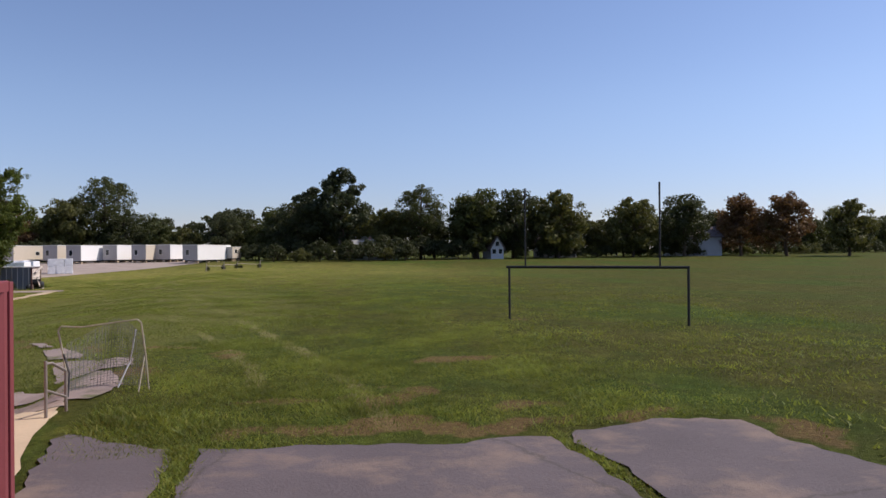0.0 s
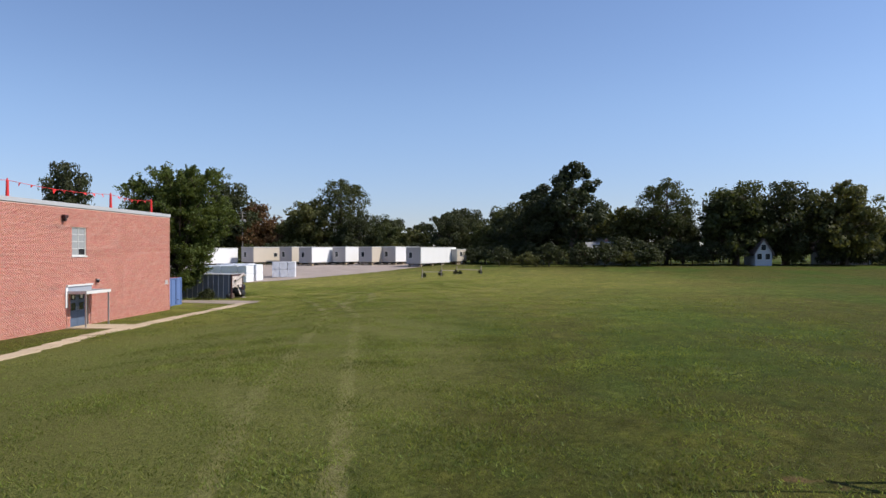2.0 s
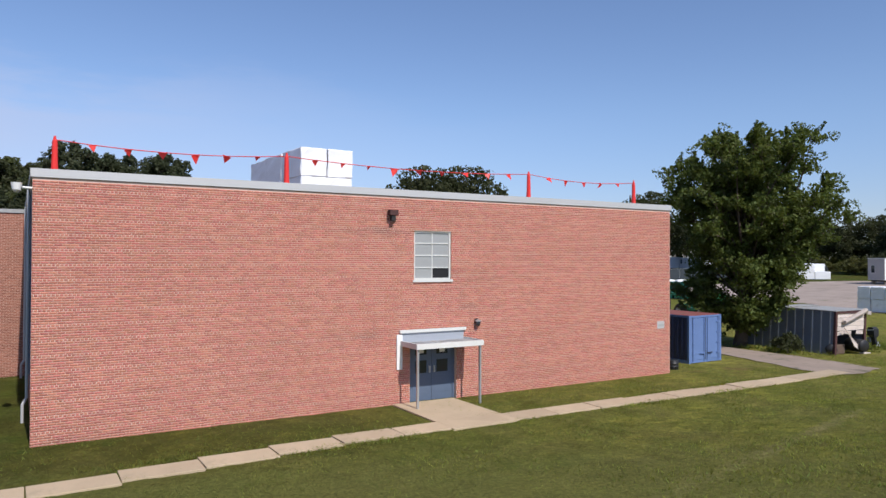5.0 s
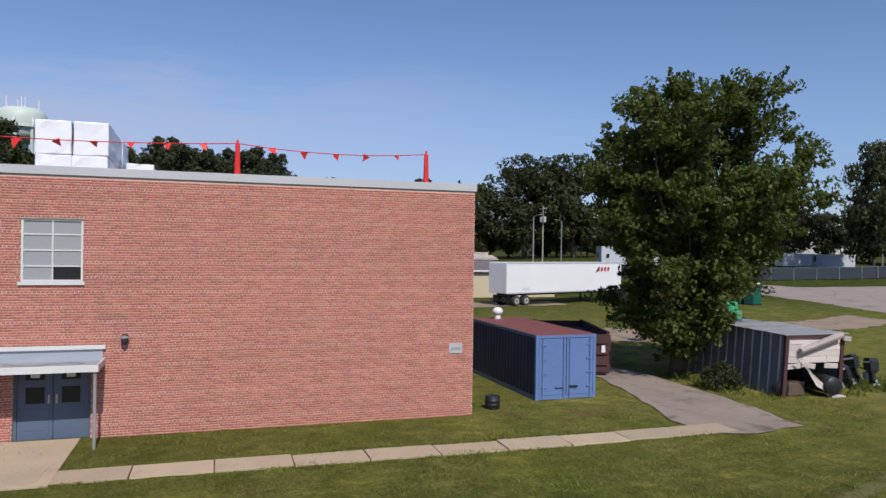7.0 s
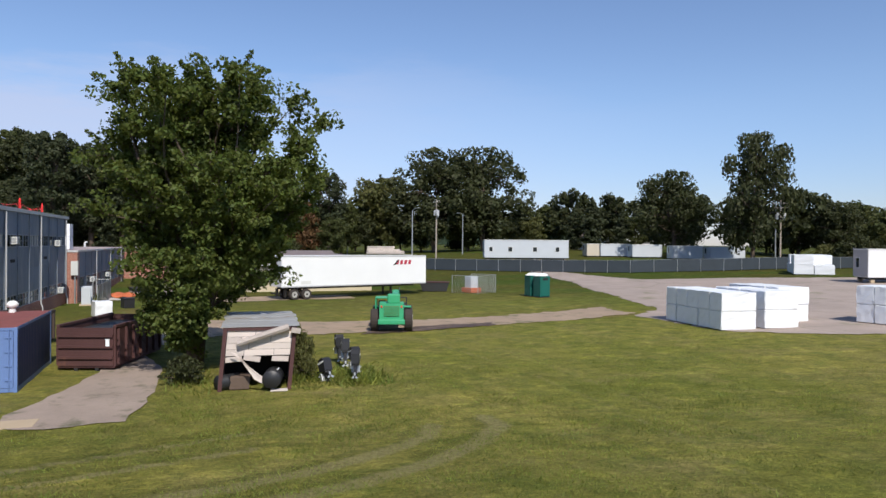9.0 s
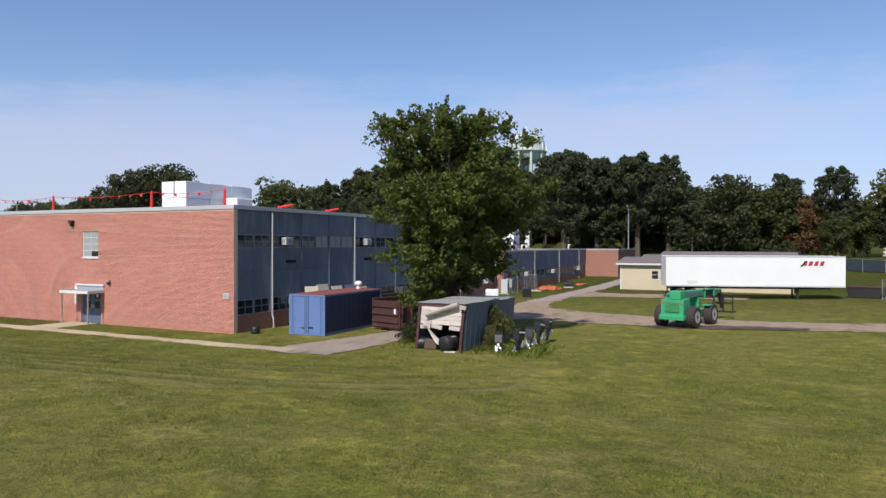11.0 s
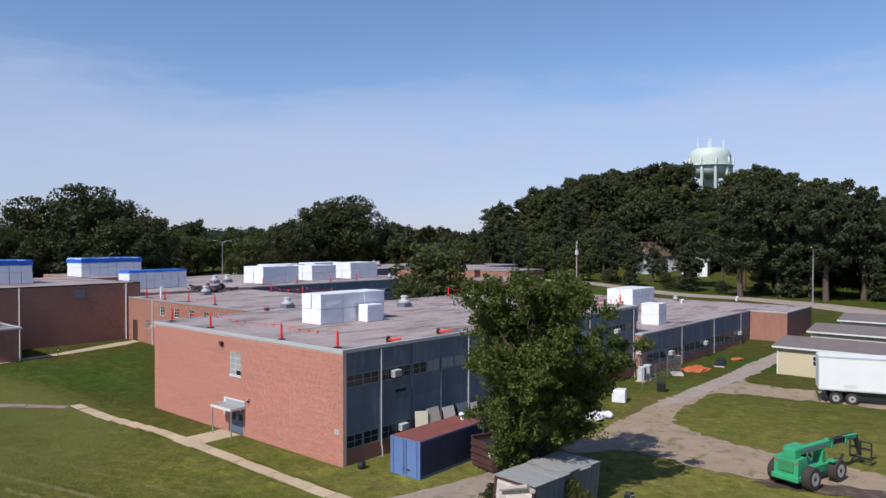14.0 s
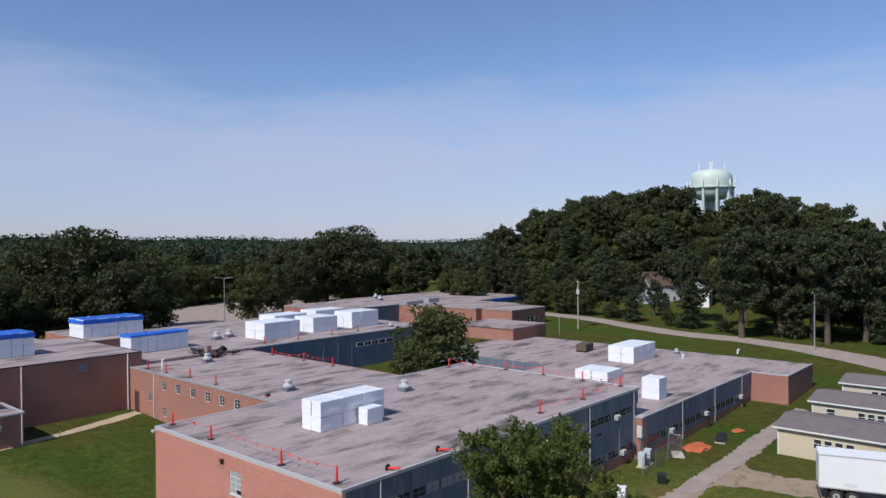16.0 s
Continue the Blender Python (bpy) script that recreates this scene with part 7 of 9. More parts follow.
for x, y in ((-60.4, 72.9), (-58.9, 73.0)):
    u = thing("condenser_unit", "grey outdoor condenser unit on a pad", "air unit", (x, y, 0), 8, "condensers")
    part("case", box(-0.35, 0.35, -0.35, 0.35, 0.1, 1.5, 0.03), M_GREY_SIDING, u); part("pad", box(-0.5, 0.5, -0.5, 0.5, -0.05, 0.1), M_CONCRETE, u); part("grille", box(-0.29, 0.29, 0.35, 0.365, 0.25, 1.38), M_SHED, u)
cab_e = thing("electric_cabinet", "pale wall-mounted electric cabinet with pipes", "cabinet", (-60.95, 71.9, 0.4))
part("case", box(0, 0.3, -0.35, 0.2, 2.0, 3.2, 0.02), M_ENAMEL, cab_e); part("conduit", rod((0.15, -0.05, -0.4), (0.15, -0.05, 1.9), 0.06), M_STEEL, cab_e)


def mesh_fence(name, pts, h, label, screen=False, step=2.6):
    f = thing(name, label, "fence", (*pts[0], gz(*pts[0])))
    o = Vector(f.location)
    pp = []
    for a, b in zip(pts, pts[1:]):
        n = max(1, int(math.hypot(b[0] - a[0], b[1] - a[1]) / step))
        pp += [(a[0] + (b[0] - a[0]) * k / n, a[1] + (b[1] - a[1]) * k / n) for k in range(n)]
    pp.append(pts[-1])
    P = [Vector((x, y, gz(x, y))) - o for x, y in pp]
    for p in P:
        part("post", rod(p - Vector((0, 0, 0.1)), p + Vector((0, 0, h)), 0.035, 0.035, 6), M_STEEL, f)
    for p, q in zip(P, P[1:]):
        part("rail", rod(p + Vector((0, 0, h - 0.03)), q + Vector((0, 0, h - 0.03)), 0.02, 0.02, 5), M_STEEL, f)
        bm = bmesh.new()
        if screen:
            d = (q - p); nrm = Vector((-d.y, d.x, 0)).normalized() * 0.015
            v = [p + nrm + Vector((0, 0, 0.1)), q + nrm + Vector((0, 0, 0.1)), q + nrm + Vector((0, 0, h - 0.06)), p + nrm + Vector((0, 0, h - 0.06))]
            w = [c - 0.6 * nrm for c in v]
            vs, ws = [bm.verts.new(c) for c in v], [bm.verts.new(c) for c in w]
            bm.faces.new(vs); bm.faces.new(ws[::-1])
            for k in range(4):
                bm.faces.new((vs[k], ws[k], ws[(k + 1) % 4], vs[(k + 1) % 4]))
            part("screen", bm, M_SCREEN, f, "dark privacy screen")
        else:
            n = int((q - p).length / 0.16)
            for k in range(-int(h / 0.16), n):
                for s in (1, -1):
                    t0, t1 = max(0, k / n), min(1, k / n + h / (n * 0.16))
                    if t1 <= t0:
                        continue
                    za, zb = (t0 - k / n) * n * 0.16, (t1 - k / n) * n * 0.16
                    if s < 0:
                        za, zb = h - za, h - zb
                    add_rod(bm, p.lerp(q, t0) + Vector((0, 0, za)), p.lerp(q, t1) + Vector((0, 0, zb)), 0.006, 0.006, 3, cap=False)
            part("wire_mesh", bm, M_STEEL, f, "grey diamond wire mesh")
    return f


mesh_fence("chainlink_fence", [(-56.5, 74.2), (-62.5, 74.1), (-66.5, 73.9), (-66.5, 72.4)], 1.8, "grey chain-link fence around outdoor units")
mesh_fence("screened_fence", [(-112, 106.5), (-100, 119.5), (-94, 128), (-84, 141), (-81, 155), (-84, 190)], 1.9, "chain-link fence covered with dark screen", True, 3.2)
mesh_fence("screened_fence", [(-150, 94), (-130, 98), (-112, 106.5)], 1.9, "chain-link fence covered with dark screen", True, 3.2)

tank = thing("tote_container", "white wrapped tote on the grass", "tote", (-49.2, 75.5, 0), 20)
bundle(tank, 0, 0, 0.0, 1.15, 1.15, 1.1, 2)
for k, (x, y) in enumerate(((-43.2, 76.6), (-43.9, 76.2), (-42.9, 75.9), (-44.4, 76.7), (-43.6, 75.5), (-42.4, 75.2), (-44.6, 75.9), (-43.1, 74.8))):
    bg = thing("debris_bag", "white plastic bag of rubble on the ground", "bag", (x + 1.2, y + 0.8, 0), 40 * k, "debris bags")
    b_ = lathe([(0.3, 0), (0.5, 0.06), (0.52, 0.2), (0.42, 0.33), (0.2, 0.42), (0.04, 0.44)], 14)
    for v in b_.verts:
        v.co += Vector(noise.noise_vector(v.co * 3.1 + Vector((k * 3.3, 0, 0)))) * 0.3
        v.co.z = max(v.co.z, 0)
    part("bag", b_, M_WRAP, bg, smooth=True)
bin_ = thing("trash_bin", "black plastic bin lying open on grass", "bin", (-55.7, 76.5, 0), 25)
part("body", prism([(-0.4, 0.0), (0.4, 0.0), (0.46, 0.75), (-0.46, 0.75)], -0.4, 0.4, "y"), M_BLACK, bin_); part("rim", box(-0.5, 0.5, -0.44, 0.44, 0.75, 0.82, 0.02), M_BLACK, bin_)
slabp = thing("pipe_bundle", "flat black pallet of pipes on the grass", "pallet", (-73.8, 75.5, gz(-73.8, 75.5)), 15)
part("pallet", box(-1.6, 1.6, -0.55, 0.55, 0.0, 0.12), M_PLANK, slabp); part("load", box(-1.6, 1.6, -0.5, 0.5, 0.12, 0.5, 0.05), M_BLACK, slabp)
for x, y, s in ((-68.9, 74.6, 1.4), (-79.0, 75.6, 0.75)):
    h_ = thing("safety_net_heap", "crumpled orange safety netting on the grass", "netting", (x, y, gz(x, y)), 0, "orange netting")
    b_ = lathe([(0.95 * s, 0), (0.8 * s, 0.14 * s), (0.45 * s, 0.22 * s), (0.05, 0.28 * s)], 22)
    for v in b_.verts:
        v.co += Vector(noise.noise_vector(v.co * 1.7)) * 0.25 * s; v.co.z = max(0, v.co.z * 0.9); v.co.x *= 1.5
    part("net", b_, M_ORANGE, h_)
ply = thing("plywood_sheet", "pale sheet lying beside orange netting", "board", (-65.2, 74.0, gz(-65.2, 74.0)), 30)
part("board", box(-1.2, 1.2, -0.6, 0.6, 0.0, 0.06), M_PLANK, ply)
vent_c = thing("turbine_vent", "white round vent standing on the red roof", "vent", (-28.1, 74.9, 2.31))
part("neck", lathe([(0.14, 0), (0.14, 0.15)], 12), M_WHITE, vent_c); part("ball", lathe([(0.1, 0.15), (0.22, 0.25), (0.24, 0.36), (0.14, 0.48), (0.04, 0.5)], 16), M_WHITE, vent_c, smooth=True)

# ---- telehandler ----
th = thing("telehandler", "green telehandler with a long boom parked on the dirt track", "telehandler", (-37.4, 93.7, 0.0), 165)
part("chassis", box(-1.5, 1.9, -0.55, 0.55, 0.55, 1.0, 0.05), M_GREEN, th)
eng = part("engine_cover", prism([(-2.2, 0.7), (-1.3, 0.6), (-1.1, 1.45), (-1.3, 1.8), (-2.15, 1.75)], -0.72, 0.72, "y"), M_GREEN, th, "green engine cover")
g_ = part("grille", box(-2.24, -2.18, -0.46, 0.46, 0.98, 1.6, 0.02), M_GRILLE, eng, "olive green mesh grille")
for k in range(7):
    part("slat", box(-2.255, -2.24, -0.44, 0.44, 1.02 + 0.08 * k, 1.05 + 0.08 * k), M_GREEN, g_)
for y in (-0.6, 0.6):
    part("tail_lamp", box(-2.2, -2.14, y - 0.05, y + 0.05, 1.5, 1.62, 0.01), M_RED, eng, "red tail lamp")
part("counterweight", box(-2.35, -1.8, -0.8, 0.8, 0.5, 0.8, 0.06), M_GREEN, th)
part("hood", box(-2.1, -1.45, -0.5, 0.25, 1.75, 2.3, 0.07), M_GREEN, th, "green top hood")
part("engine_top", box(-1.4, -0.85, -0.6, 0.6, 1.0, 1.5, 0.05), M_DARK_STEEL, th, "dark machinery")
cabn = part("cab_frame", bmesh.new(), M_GREEN, th)
bm = bmesh.new()
for x in (-0.75, 0.55):
    for y in (0.25, 1.0):
        add_rod(bm, (x, y, 0.95), (x * 0.9, y, 1.95), 0.045, 0.045, 6)
add_box(bm, -0.75, 0.55, 0.22, 1.03, 1.93, 2.0, 0.03); add_box(bm, -0.8, 0.6, 0.2, 1.05, 0.9, 1.1, 0.03)
bm.to_mesh(cabn.data); bm.free(); cabn.data.update()
part("seat", add_box(bmesh.new(), -0.5, 0.0, 0.4, 0.85, 1.1, 1.4, 0.05), M_BLACK, cabn, "black operator seat"); part("seat_back", add_box(bmesh.new(), -0.55, -0.42, 0.4, 0.85, 1.4, 1.8, 0.05), M_BLACK, cabn)
bo = Matrix.Translation((-1.9, -0.2, 2.05)) @ pose(0, 0, 0, 0, 0.6, 0)
boom = part("boom", add_box(bmesh.new(), 0, 4.1, -0.19, 0.19, -0.2, 0.2, 0.02, m=bo), M_GREEN, th, "green boom section")
part("boom_inner", add_box(bmesh.new(), 4.1, 5.8, -0.15, 0.15, -0.15, 0.15, m=bo), M_DARK_STEEL, boom, "dark greasy inner boom")
for x, g in ((4.0, 0.24), (5.7, 0.2)):
    part("collar", add_box(bmesh.new(), x - 0.1, x + 0.1, -g, g, -g - 0.06, g, 0.02, m=bo), M_GREEN, boom, "green boom collar")
part("boom_tip", add_box(bmesh.new(), 5.8, 7.2, -0.12, 0.12, -0.12, 0.12, m=bo), M_GREEN, boom, "green boom tip")
part("boom_stripe", add_box(bmesh.new(), 0.8, 3.4, -0.2, -0.19, -0.1, 0.1, m=bo), M_SHED, boom, "grey lettered band")
part("boom_head", add_rod(bmesh.new(), bo @ Vector((7.1, 0, 0.05)), bo @ Vector((7.7, 0, -1.2)), 0.16, 0.14, 8), M_DARK_STEEL, boom, "dark boom head")
part("hose", add_tube(bmesh.new(), [bo @ Vector((3.5, -0.26, 0.3)), bo @ Vector((5.0, -0.22, 0.36)), bo @ Vector((6.4, -0.2, 0.3))], 0.03), M_BLACK, boom)
car = part("fork_carriage", bmesh.new(), M_DARK_STEEL, th, "steel fork carriage")
hx = (bo @ Vector((7.7, 0, -1.2)))
bm = add_box(bmesh.new(), hx.x + 0.02, hx.x + 0.12, -0.95, 0.45, hx.z - 0.35, hx.z - 0.23)
bm.to_mesh(car.data); bm.free(); car.data.update()
part("crossbar", box(hx.x + 0.02, hx.x + 0.12, -0.95, 0.45, hx.z + 0.25, hx.z + 0.37), M_DARK_STEEL, car)
for y in (-0.9, -0.25, 0.4):
    part("upright", box(hx.x + 0.04, hx.x + 0.1, y - 0.04, y + 0.04, hx.z - 0.35, hx.z + 0.75), M_DARK_STEEL, car)
part("top_bar", box(hx.x + 0.04, hx.x + 0.1, -0.9, 0.4, hx.z + 0.7, hx.z + 0.77), M_DARK_STEEL, car)
for y in (-0.75, 0.25):
    part("fork", box(hx.x + 0.1, hx.x + 0.95, y - 0.07, y + 0.07, hx.z - 0.35, hx.z - 0.28), M_DARK_STEEL, car)
for x in (-1.35, 1.45):
    for y in (-1.02, 1.02):
        wheel(th, (x, y, 0.68), 0.68, 0.5, "y")
    part("axle", rod((x, -0.8, 0.6), (x, 0.8, 0.6), 0.12), M_DARK_STEEL, th)
for y in (-0.95, 0.95):
    part("fender", add_box(bmesh.new(), 0.75, 1.5, y - 0.25, y + 0.25, 1.25, 1.33, 0.02), M_GREEN, th)
part("front_post", add_box(bmesh.new(), 1.0, 1.35, -0.4, 0.2, 0.95, 1.75, 0.05), M_GREEN, th)
part("stabiliser", add_rod(bmesh.new(), (2.0, -0.6, 0.35), (2.7, -0.75, 1.35), 0.12, 0.09, 6), M_DARK_STEEL, th, "raised stabiliser leg")


# ---- cabins and trailers ----
def cabin(at, L, W, H, wall_m, roof_m, label, wins):
    """Long side at x = 0, facing +x; runs along +y and back to -W."""
    c = thing("portable_classroom", label, "cabin", at, 0, "portable classrooms")
    holes = [(a, b, 1.25, 2.25) for a, b in wins]
    for a, b, z0, z1 in grid_cut(0, L, 0.0, H, holes):
        part("wall", box(-0.12, 0.0, a, b, z0, z1), wall_m, c)
    part("wall", box(-W, -W + 0.12, 0, L, 0, H), wall_m, c); 
    part("wall", prism([(-W + 0.12, 0), (-0.12, 0), (-0.12, H), (-W / 2, H + 0.45), (-W + 0.12, H)], 0, 0.12, "y"), wall_m, c)
    part("wall", prism([(-W + 0.12, 0), (-0.12, 0), (-0.12, H), (-W / 2, H + 0.45), (-W + 0.12, H)], L - 0.12, L, "y"), wall_m, c)
    part("roof", prism([(0.4, H - 0.06), (-W / 2, H + 0.56), (-W - 0.4, H - 0.06), (-W - 0.4, H + 0.06), (-W / 2, H + 0.7), (0.4, H + 0.06)], -0.4, L + 0.4, "y"), roof_m, c, "grey-brown shingle roof")
    part("eave", box(0.36, 0.43, -0.4, L + 0.4, H - 0.16, H + 0.03), M_FRAME, c, "pale eave board")
    part("corner_board", box(0.0, 0.03, 0.0, 0.14, 0.0, H), M_FRAME, c)
    for a, b in wins:
        w = part("window", box(-0.06, 0.02, a, b, 1.2, 1.26), M_FRAME, c)
        part("pane", box(-0.08, -0.05, a + 0.04, b - 0.04, 1.26, 2.24), M_GLASS, w)
        fr = bmesh.new()
        add_box(fr, -0.06, 0.02, a, a + 0.05, 1.26, 2.25); add_box(fr, -0.06, 0.02, b - 0.05, b, 1.26, 2.25); add_box(fr, -0.06, 0.02, a + 0.05, b - 0.05, 2.19, 2.25); add_box(fr, -0.055, 0.0, a + 0.05, b - 0.05, 1.72, 1.77)
        part("frame", fr, M_FRAME, w)
    return c


cabin((-72.4, 82.0, gz(-72.4, 84)), 18, 8.4, 3.0, M_TAN, M_SHINGLE, "tan portable classroom with a low shingle roof", [(3.5, 4.3), (4.5, 5.3), (5.5, 6.3), (6.5, 7.3)])
cabin((-87.6, 81.6, gz(-87.6, 84) - 0.1), 18, 8.0, 3.0, M_BEIGE, M_SHINGLE, "beige portable classroom behind another", [(1.6, 2.6), (5.0, 5.8), (6.0, 6.8), (7.0, 7.8), (8.0, 8.8)])
cabin((-100.5, 82.2, gz(-100, 84) - 0.2), 18, 8.0, 3.0, M_BEIGE, M_SHINGLE, "beige portable classroom with grey roof", [(3.5, 4.3), (4.5, 5.3)])


def job_trailer(at, turn, L, W, H, side_m, end_m, label, wins=(), door=None, group="parked trailers"):
    """Origin at the near corner; the long side runs along +x of its own, the end along -y... both seen."""
    t = thing("office_trailer", label, "trailer", at, turn, group)
    part("body", box(0.03, L, 0.02, W, 0.65, 0.65 + H, 0.04), side_m, t)
    part("roof", box(-0.05, L + 0.05, -0.03, W + 0.05, 0.65 + H, 0.75 + H, 0.02), M_FRAME, t, "pale roof edge")
    # end_m can carry the end's shade as a greyer colour
    part("end_panel", box(0.0, 0.028, 0.06, W - 0.05, 0.72, 0.6 + H), end_m, t, "end wall in shade")
    part("chassis", box(0.3, L - 0.3, 0.4, W - 0.4, 0.4, 0.65), M_DARK_STEEL, t)
    for k in range(4):
        x = 0.6 + k * (L - 1.2) / 3
        part("block", box(x - 0.2, x + 0.2, 0.2, 0.6, -0.15, 0.4), M_CONCRETE, t); part("block", box(x - 0.2, x + 0.2, W - 0.6, W - 0.2, -0.15, 0.4), M_CONCRETE, t)
    for y in (0.35, W - 0.35):
        wheel(t, (L * 0.6, y, 0.35), 0.38, 0.25, "y")
    for a, b in wins:
        w = part("window", box(a, b, -0.012, 0.02, 1.7, 2.6), M_FRAME, t); part("pane", box(a + 0.06, b - 0.06, -0.02, -0.012, 1.76, 2.54), M_GLASS, w)
    e = part("window", box(-0.016, 0.0, W * 0.55, W * 0.8, 1.6, 2.8), M_FRAME, t); part("pane", box(-0.024, -0.016, W * 0.55 + 0.08, W * 0.8 - 0.08, 1.68, 2.72), M_GLASS, e)
    return t


ax_turn = 68.0
for i_, (x, y, sm, L) in enumerate(((-52.1, 149.7, M_WHITE, 11), (-43.7, 157.0, M_BEIGE, 11), (-36.6, 159.5, M_BEIGE, 10), (-31.4, 155.4, M_WHITE, 15.5), (-25.6, 159.8, M_WHITE, 10), (-19.8, 157.6, M_BEIGE, 10), (-15.4, 160.0, M_WHITE, 10), (-9.2, 149.4, M_WHITE, 15.5))):
    job_trailer((x, y, gz(x, y)), ax_turn, L, 3.2, 3.0, sm, M_TRAILER_SHADE, "long white box trailer parked on blocks in the yard" if sm is M_WHITE else "beige office trailer parked on blocks in the yard", [(6.2, 7.4)] if sm is M_BEIGE else ())
job_trailer((-3.0, 161.0, gz(-3.0, 161.0)), 60, 3.6, 2.2, 2.4, M_BEIGE, M_TRAILER_SHADE, "small cream travel trailer at the yard edge", [(1.0, 1.9)])
mob = job_trailer((-111.3, 128.8, gz(-110, 133) + 0.3), 73, 15, 4.0, 3.1, M_GREY_SIDING, M_GREY_SIDING, "long pale grey office trailer with dark windows", [(0.8, 1.5), (4.2, 5.0), (8.6, 9.4), (12.6, 13.4)])
for x, y, L, mm in ((-117, 152.5, 5, M_BEIGE), (-116, 155.0, 6, M_GREY_SIDING), (-112, 159.5, 6, M_GREY_SIDING), (-107, 165.0, 6, M_GREY_SIDING), (-104, 171, 7, M_GREY_SIDING)):
    job_trailer((x, y, gz(x, y) - 0.4), 80, L, 2.6, 2.3, mm, mm, "small storage trailer behind the screened fence", (), None, "storage trailers")


def portable_toilet(at, turn):
    t = thing("portable_toilet", "green portable toilet with a white roof", "toilet", at, turn, "portable toilets")
    part("cabin", box(-0.55, 0.55, -0.58, 0.58, 0.08, 2.05, 0.03), M_TOILET, t); part("base", box(-0.6, 0.6, -0.62, 0.62, 0, 0.08), M_BLACK, t)
    part("roof", lathe([(0.82, 2.05), (0.8, 2.14), (0.5, 2.28), (0.1, 2.32)], 4), M_WHITE, t, "white domed roof")
    d = part("door", box(0.55, 0.58, -0.42, 0.42, 0.12, 1.95, 0.01), M_TOILET, t); part("vent", box(0.582, 0.59, -0.3, 0.3, 1.65, 1.85), M_BLACK, d)
    part("stack_pipe", rod((-0.45, 0.4, 2.0), (-0.45, 0.4, 2.5), 0.05), M_BLACK, t)


portable_toilet((-56.2, 113.2, gz(-56.2, 113.2)), 12)
portable_toilet((-57.6, 112.9, gz(-57.6, 112.9)), 8)
cage = mesh_fence("wire_cage", [(-65.4, 107.2), (-62.2, 108.9), (-64.0, 111.6), (-67, 110)], 1.9, "small chain-link cage beside the yard", step=1.9)
# plain box and base stand in for a small orange-armed skid-steer loader
gen = thing("generator_box", "pale box on an orange base in place of a skid-steer loader", "generator", (-65.2, 109.3, gz(-65.2, 109.3)), 20)
part("box", box(-0.5, 0.5, -0.5, 0.5, 0.5, 1.7, 0.03), M_GREY_SIDING, gen); part("stand", box(-0.8, 0.8, -0.7, 0.7, 0.0, 0.5, 0.03), M_ORANGE, gen)
bin2 = thing("scrap_bin", "small dark steel scrap bin on the grass", "bin", (-68.4, 106.2, gz(-68, 106)), 70)
part("tub", prism([(-1.3, 0.05), (1.3, 0.05), (1.6, 1.0), (-1.6, 1.0)], -0.8, 0.8, "y"), M_DARK_STEEL, bin2); part("rim", box(-1.65, 1.65, -0.85, 0.85, 1.0, 1.08), M_RUST, bin2)


# ---- poles ----
def lamp_post(x, y, h, arm=1.6, double=False, heading=0.0, m=None):
    p = thing("street_lamp", "tall grey street lamp with a cobra head" if not double else "tall street lamp with two arms", "street lamp", (x, y, gz(x, y)), heading, "street lamps")
    part("pole", rod((0, 0, -0.2), (0, 0, h), 0.14, 0.08, 10), m or M_STEEL, p)
    for s in ((1, -1) if double else (1,)):
        part("arm", add_tube(bmesh.new(), [(0, 0, h - 0.1), (s * arm * 0.5, 0, h + 0.25), (s * arm, 0, h + 0.3)], 0.05), M_STEEL, p)
        part("head", add_box(bmesh.new(), s * arm - 0.35, s * arm + 0.35, -0.16, 0.16, h + 0.22, h + 0.36, 0.05), M_STEEL, p)


lamp_post(-91.0, -57.0, 14.0 - gz(-91, -57), 2.0, True, 150)
lamp_post(-137.9, 69.6, 10.5, 1.2)
lamp_post(-111.6, 115.6, 9.6, 1.6, False, 20)
lamp_post(-135.5, 133.3, 8.5, 1.6, False, 200)
lamp_post(-160.7, 113.3, 10.5, 1.6, False, 200)
lamp_post(-180, 62.4, 10.0, 0.8)
lamp_post(-66, 190, 9.5, 1.2)
lamp_post(-104, 186, 11, 1.2)


def utility_pole(x, y, h, heading=0.0):
    p = thing("utility_pole", "wooden utility pole with crossarm and grey transformer", "utility pole", (x, y, gz(x, y)), heading, "utility poles")
    part("pole", rod((0, 0, -0.3), (0, 0, h), 0.17, 0.12, 10), M_POLE_WOOD, p)
    part("crossarm", box(-1.2, 1.2, -0.06, 0.06, h - 0.6, h - 0.48), M_POLE_WOOD, p)
    for k in (-1.1, -0.4, 0.4, 1.1):
        part("insulator", lathe([(0.03, h - 0.48), (0.06, h - 0.4), (0.03, h - 0.3)], 8, (k, 0, 0)), M_WHITE, p)
    part("crossarm", box(-1.0, 1.0, -0.06, 0.06, h - 1.3, h - 1.18), M_POLE_WOOD, p)
    for k in (-0.5, 0.5):
        part("transformer", lathe([(0.1, h - 3.2), (0.32, h - 3.12), (0.32, h - 2.15), (0.1, h - 2.05)], 14, (k, 0, 0)), M_FASCIA, p)
    return p


